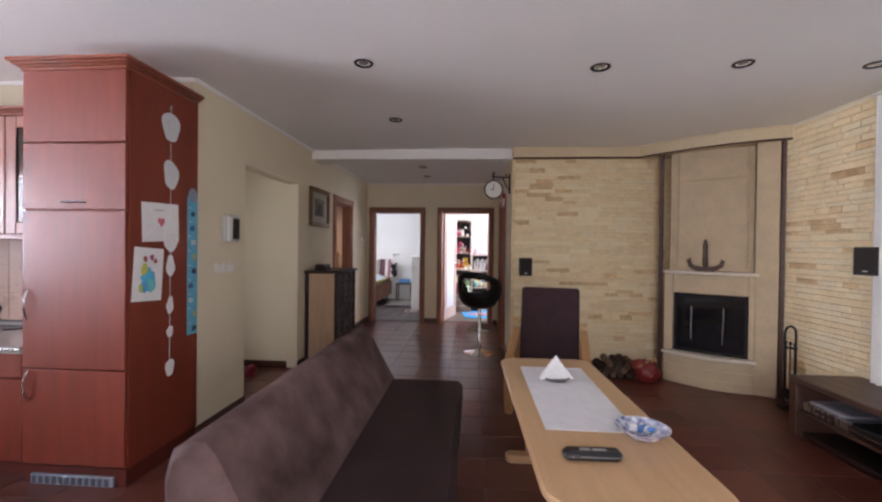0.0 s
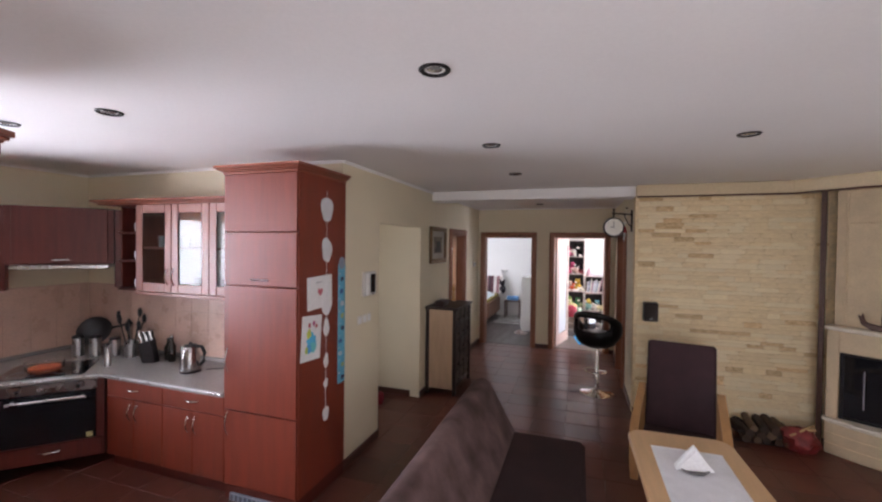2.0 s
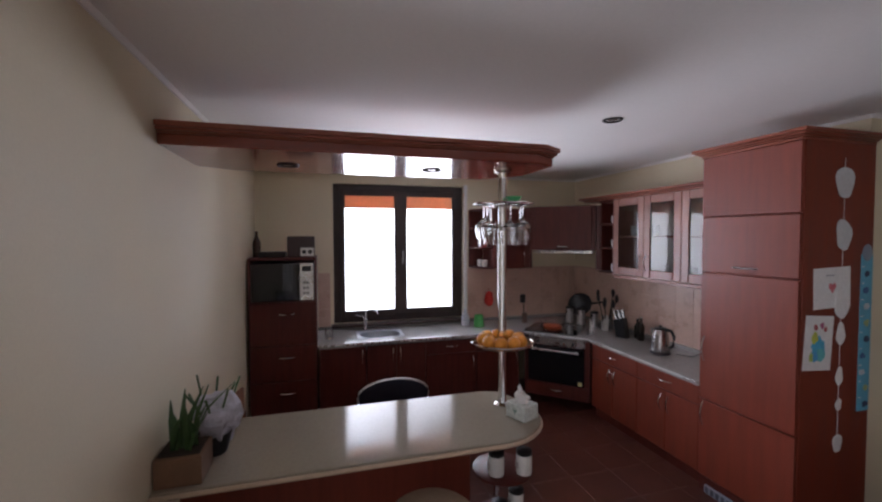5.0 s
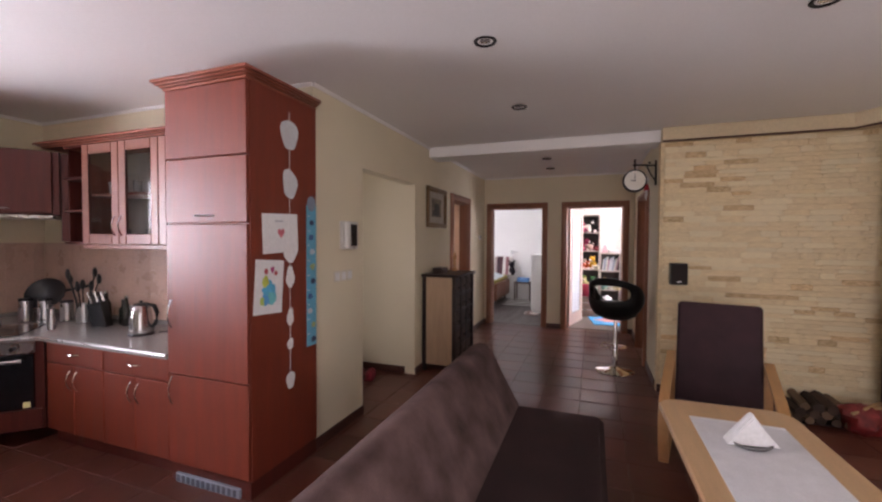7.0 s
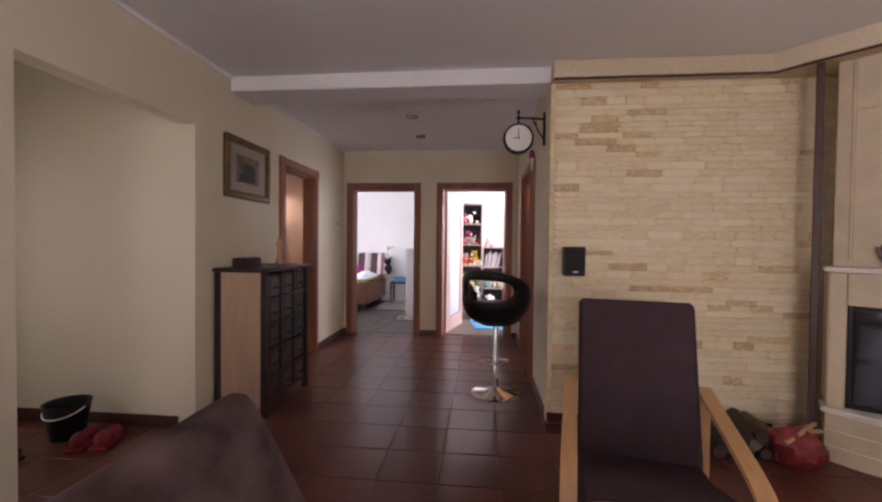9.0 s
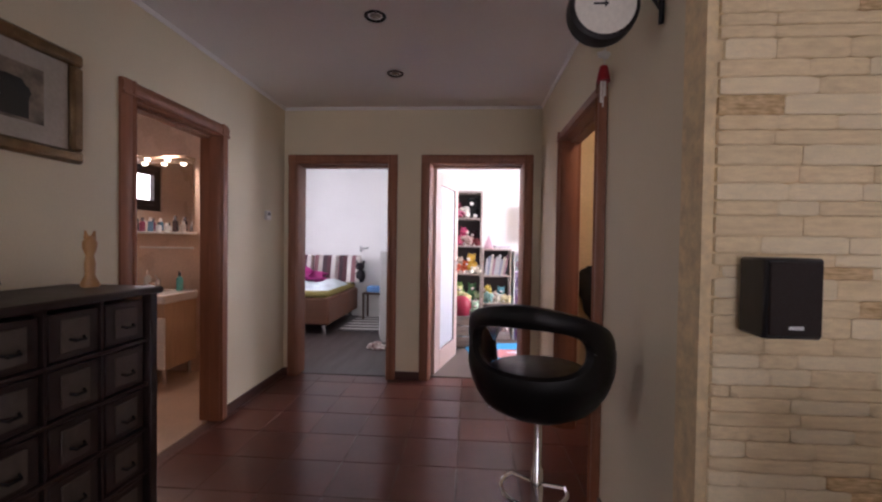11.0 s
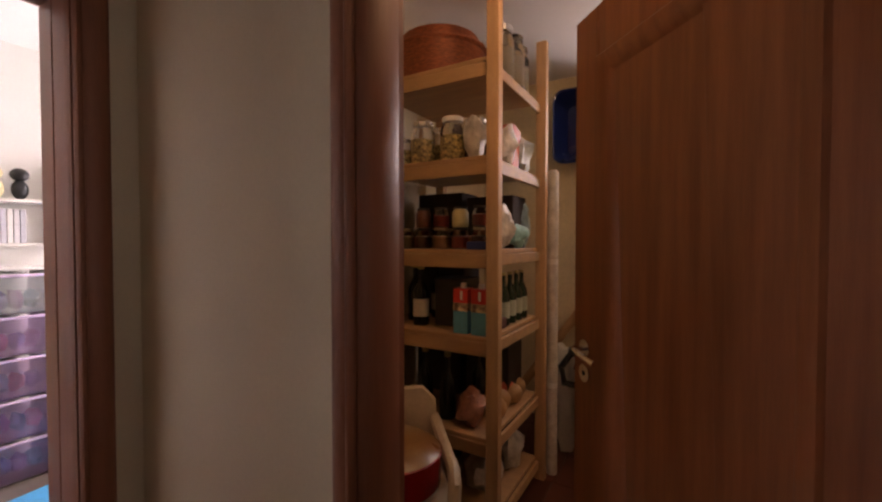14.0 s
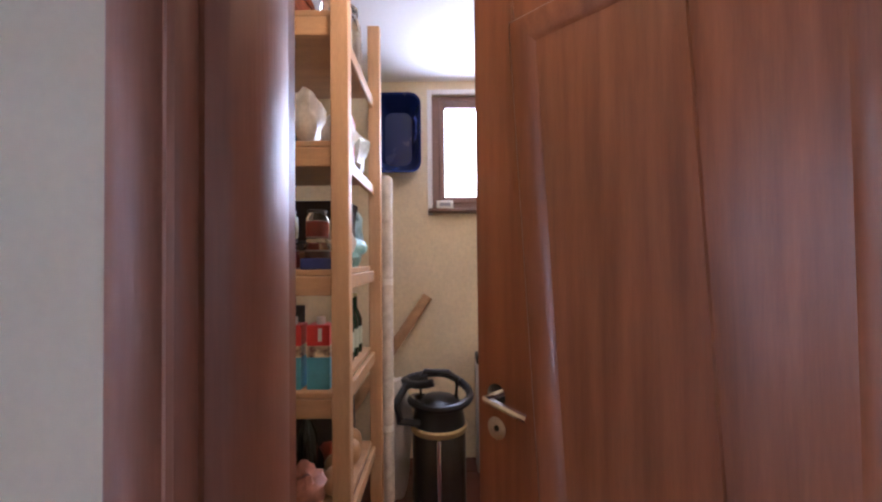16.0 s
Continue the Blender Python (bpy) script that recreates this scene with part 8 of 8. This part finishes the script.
kg = thing("ash_vacuum", "steel ash drum with a black hose coiled on top", "ash vacuum", (3.4, 6.775, 0))
part("drum", S().lathe(0, 0, [(0.13, 0.02), (0.14, 0.03), (0.14, 0.44), (0.136, 0.45)], 32), mat("dull_steel", (0.09, 0.085, 0.08), 0.35, metal=0.9), kg)
part("band", S().lathe(0, 0, [(0.142, 0.43), (0.15, 0.44), (0.15, 0.458), (0.142, 0.466)], 32), mat("brass_band", (0.5, 0.4, 0.2), 0.35, metal=0.6), kg)
part("motor_head", S().lathe(0, 0, [(0.14, 0.46), (0.135, 0.5), (0.12, 0.57), (0.08, 0.6), (0, 0.61)], 28), BLACK, kg)
part("carry_handle", S().tube([(0.0, -0.09, 0.58), (0.0, -0.1, 0.69), (0.0, -0.05, 0.725), (0.0, 0.07, 0.73), (0.0, 0.1, 0.68), (0.0, 0.09, 0.58)], 0.017, 8), BLACK, kg)
coil = [((0.13 + 0.02 * math.sin(2.3 * a)) * math.cos(a), (0.165 + 0.02 * math.cos(1.7 * a)) * math.sin(a), 0.53 + 0.021 * a + 0.02 * math.sin(1.3 * a)) for a in [0.25 * k for k in range(38)]]
part("hose", S().tube(coil, 0.021, 8), BLACK, kg, "ribbed black hose")
part("hose_end", S().tube([(-0.1, 0.1, 0.5), (-0.13, 0.19, 0.52), (-0.1, 0.215, 0.6), (-0.06, 0.17, 0.67), (-0.03, 0.06, 0.71)], 0.021, 8), BLACK, kg)
part("latch", S().box(-0.156, -0.01, 0.1, -0.139, 0.01, 0.43, 0.003), CHROME, kg)
for k in range(3):
    part("caster", S().cyl(0.09 * math.cos(2.1 * k), 0.09 * math.sin(2.1 * k), 0, 0.025, 0.02, seg=10), BLACK, kg)
solid("rolled_board", S().tube([(0.2, 0.62, 0.035), (0.31, -0.105, 1.08)], 0.034, 10), PINE, "wooden pole leaning against the pantry wall", "pole", (3.62, 6.95, 0.0))
solid("white_sack", S().blob((0, 0, 0.34), 0.1, 0.09, 0.36, 14, 12, 0.25, 2), mat("white_sacking", (0.66, 0.63, 0.58), 0.8, var=0.1, bump=0.4), "tall white sack leaning by the shelf", "sack", (3.55, 7.02, 0.0))
mp1 = thing("tool_case", "narrow black and white case standing by the wall", "case", (3.85, 6.47, 0))
part("body", S().box(-0.07, -0.07, 0, 0.07, 0.07, 0.665, 0.008), paint(0.55, 0.55, 0.57), mp1)
part("lid", S().box(-0.072, -0.072, 0.666, 0.072, 0.072, 0.72, 0.008), BLACK, mp1)
sill = thing("sill_box", "small printed box on the pantry sill", "box", (3.955, 6.73, 1.66))
part("carton", S().box(-0.03, -0.06, 0.0, 0.03, 0.05, 0.05, 0.002), WHITE, sill)
part("print", S().box(-0.0315, -0.04, 0.012, -0.0302, 0.03, 0.035), paint(0.35, 0.35, 0.4), sill)
solid("pantry_sill", S().box(3.91, 6.2, 1.634, 4.0, 6.835, 1.657, 0.004), paint(0.2, 0.12, 0.09), "narrow brown sill under the pantry window", "window sill")

# plastic chair with a red pot on it
pc = thing("plastic_chair", "white moulded plastic armchair", "chair", (2.1, 7.31, 0), -48)
part("seat", S().prism(rrect(-0.21, -0.2, 0.21, 0.2, 0.06, 5), 0.4, 0.43, 0.01), mat("ivory_plastic", (0.66, 0.55, 0.4), 0.45, var=0.05), pc)
IV = bpy.data.materials["ivory_plastic"]
part("back", S().prism([(-0.21, 0.44), (0.21, 0.44), (0.205, 0.66), (0.15, 0.72), (-0.15, 0.72), (-0.205, 0.66)], 0.18, 0.205, 0.008, "y"), IV, pc)
for sx in (-1, 1):
    part("arm", S().tube([(sx * 0.2, 0.19, 0.58), (sx * 0.21, 0.08, 0.54), (sx * 0.21, -0.12, 0.52), (sx * 0.205, -0.16, 0.49), (sx * 0.2, -0.17, 0.42)], 0.024, 8), IV, pc)
    part("leg", S().tube([(sx * 0.2, -0.18, 0.42), (sx * 0.23, -0.22, 0)], [0.03, 0.02], 8), IV, pc)
    part("leg", S().tube([(sx * 0.2, 0.18, 0.42), (sx * 0.23, 0.23, 0)], [0.03, 0.02], 8), IV, pc)
rp = thing("red_pot", "shiny red enamel pot on the plastic chair", "pot", (2.08, 7.28, 0.431))
part("pot_body", S().lathe(0, 0, [(0.14, 0), (0.17, 0.03), (0.175, 0.14), (0.168, 0.145)], 28), paint(0.28, 0.012, 0.012, 0.2), rp)
part("pot_lid", S().lathe(0, 0, [(0.172, 0.145), (0.13, 0.175), (0.03, 0.19), (0.02, 0.21), (0, 0.213)], 28), paint(0.3, 0.16, 0.06, 0.3), rp)
jk = thing("dark_jacket", "dark jacket hung over the chair back", "jacket", (1.98, 7.6, 0.431), -30)
part("cloth", S().blob((0, 0.0, 0.44), 0.2, 0.07, 0.24, 16, 12, 0.35, 3), paint(0.012, 0.012, 0.014, 0.9), jk)
part("sleeve", S().tube([(-0.16, 0, 0.56), (-0.22, -0.02, 0.4), (-0.22, -0.03, 0.24)], 0.045, 8), paint(0.012, 0.012, 0.014, 0.9), jk)
pl1 = thing("ceiling_bulb", "bare warm bulb under the pantry ceiling", "ceiling lamp", (2.15, 6.5, 2.53))
part("socket", S().cyl(0, 0, -0.06, 0, 0.022, seg=14), WHITE, pl1)

# ---- stone strips on the wall behind the armchair ----
unit = S().box(-0.5, -0.5, -0.5, 0.5, 0.5, 0.5, 0.1)
stone_meshes = [unit.mesh("stone_strip", m) for m in (STONE, STONE_PALE, STONE_OCHRE)]
rng = random.Random(21)


def strips(lo, hi, z0, z1):
    out, z = [], z0
    while z < z1 - 0.02:
        h = min(rng.choice((0.034, 0.04, 0.048, 0.056)), z1 - z)
        a = lo - rng.uniform(0, 0.12)
        while a < hi:
            w = rng.uniform(0.1, 0.3)
            u, v = max(a, lo), min(a + w, hi)
            if v - u > 0.025:
                field = math.sin(2.9 * u + 1.7 * z) + math.sin(1.6 * u - 3.7 * z + 1.0)
                q = rng.random() - 0.07 * field
                out.append((u, v, z, z + h, rng.uniform(0.013, 0.0165), 2 if q < 0.1 else 1 if q < 0.42 else 0))
            a += w
        z += h
    return out


for u, v, a, b, d, k in strips(1.53, 3.22, 0.075, 2.4):
    ob = new("stone", stone_meshes[k])
    ob.parent = WALL_STONE
    ob.matrix_basis = Matrix.LocRotScale(((u + v) / 2, 5.18 - d / 2 + 0.004, (a + b) / 2), Euler((0, 0, rng.uniform(-0.006, 0.006))), (v - u - 0.001, d + 0.008, b - a - 0.001))
for k, m in enumerate((STONE, STONE_PALE, STONE_OCHRE)):
    s = S()
    rng = random.Random(33)
    for u, v, a, b, d, q in strips(3.42, 4.7, 0.075, 2.5):
        if q == k:
            s.box(3.95 - d, u + 0.0015, a + 0.0015, 3.956, v - 0.0015, b - 0.0015, 0.004)
    ob = part("stone_cladding", s, m, WALL_EAST, "sandstone strips on the wall")
    tagged(ob, kind="stuff")

# ---- floor tiles ----
FLOOR = bpy.data.objects["floor"]
T, G0 = 0.333, 0.008
rooms = ((-3.93, -0.8, 3.95, 3.06), (-0.9, 3.06, 3.95, 5.18), (-0.9, 5.18, 1.5, 7.9), (-2.6, 3.18, -0.9, 4.79), (1.5, 5.31, 3.99, 7.8))
tile_mesh = S().box(-(T - G0) / 2, -(T - G0) / 2, -0.012, (T - G0) / 2, (T - G0) / 2, 0.0, 0.0015).mesh("tile", TILE)
rest = S()
near = []
for i in range(-15, 13):
    for j in range(-4, 26):
        x0, y0 = 0.472 + i * T, 0.33 + j * T
        cuts = []
        for r in rooms:
            a, b, c, d = max(x0, r[0]), max(y0, r[1]), min(x0 + T, r[2]), min(y0 + T, r[3])
            if c - a > 0.001 and d - b > 0.001:
                cuts.append((a, b, c, d))
        whole = sum((c - a) * (d - b) for a, b, c, d in cuts) > 0.995 * T * T
        if whole and y0 > 0.6 and -1.0 < x0 < 3.3:
            near.append((x0, y0))
            continue
        for a, b, c, d in [(x0, y0, x0 + T, y0 + T)] if whole else cuts:
            a, b, c, d = max(a, x0 + G0 / 2), max(b, y0 + G0 / 2), min(c, x0 + T - G0 / 2), min(d, y0 + T - G0 / 2)
            if c - a > 0.01 and d - b > 0.01:
                rest.box(a, b, -0.012, c, d, 0.0, 0.003)
for x0, y0 in near:
    ob = new("tile", tile_mesh)
    ob.parent = FLOOR
    ob.matrix_basis = pose(x0 + T / 2, y0 + T / 2, 0)
ob = part("tile_field", rest, TILE, FLOOR, "brown floor tiles away from the walkway")
tagged(ob, kind="stuff")
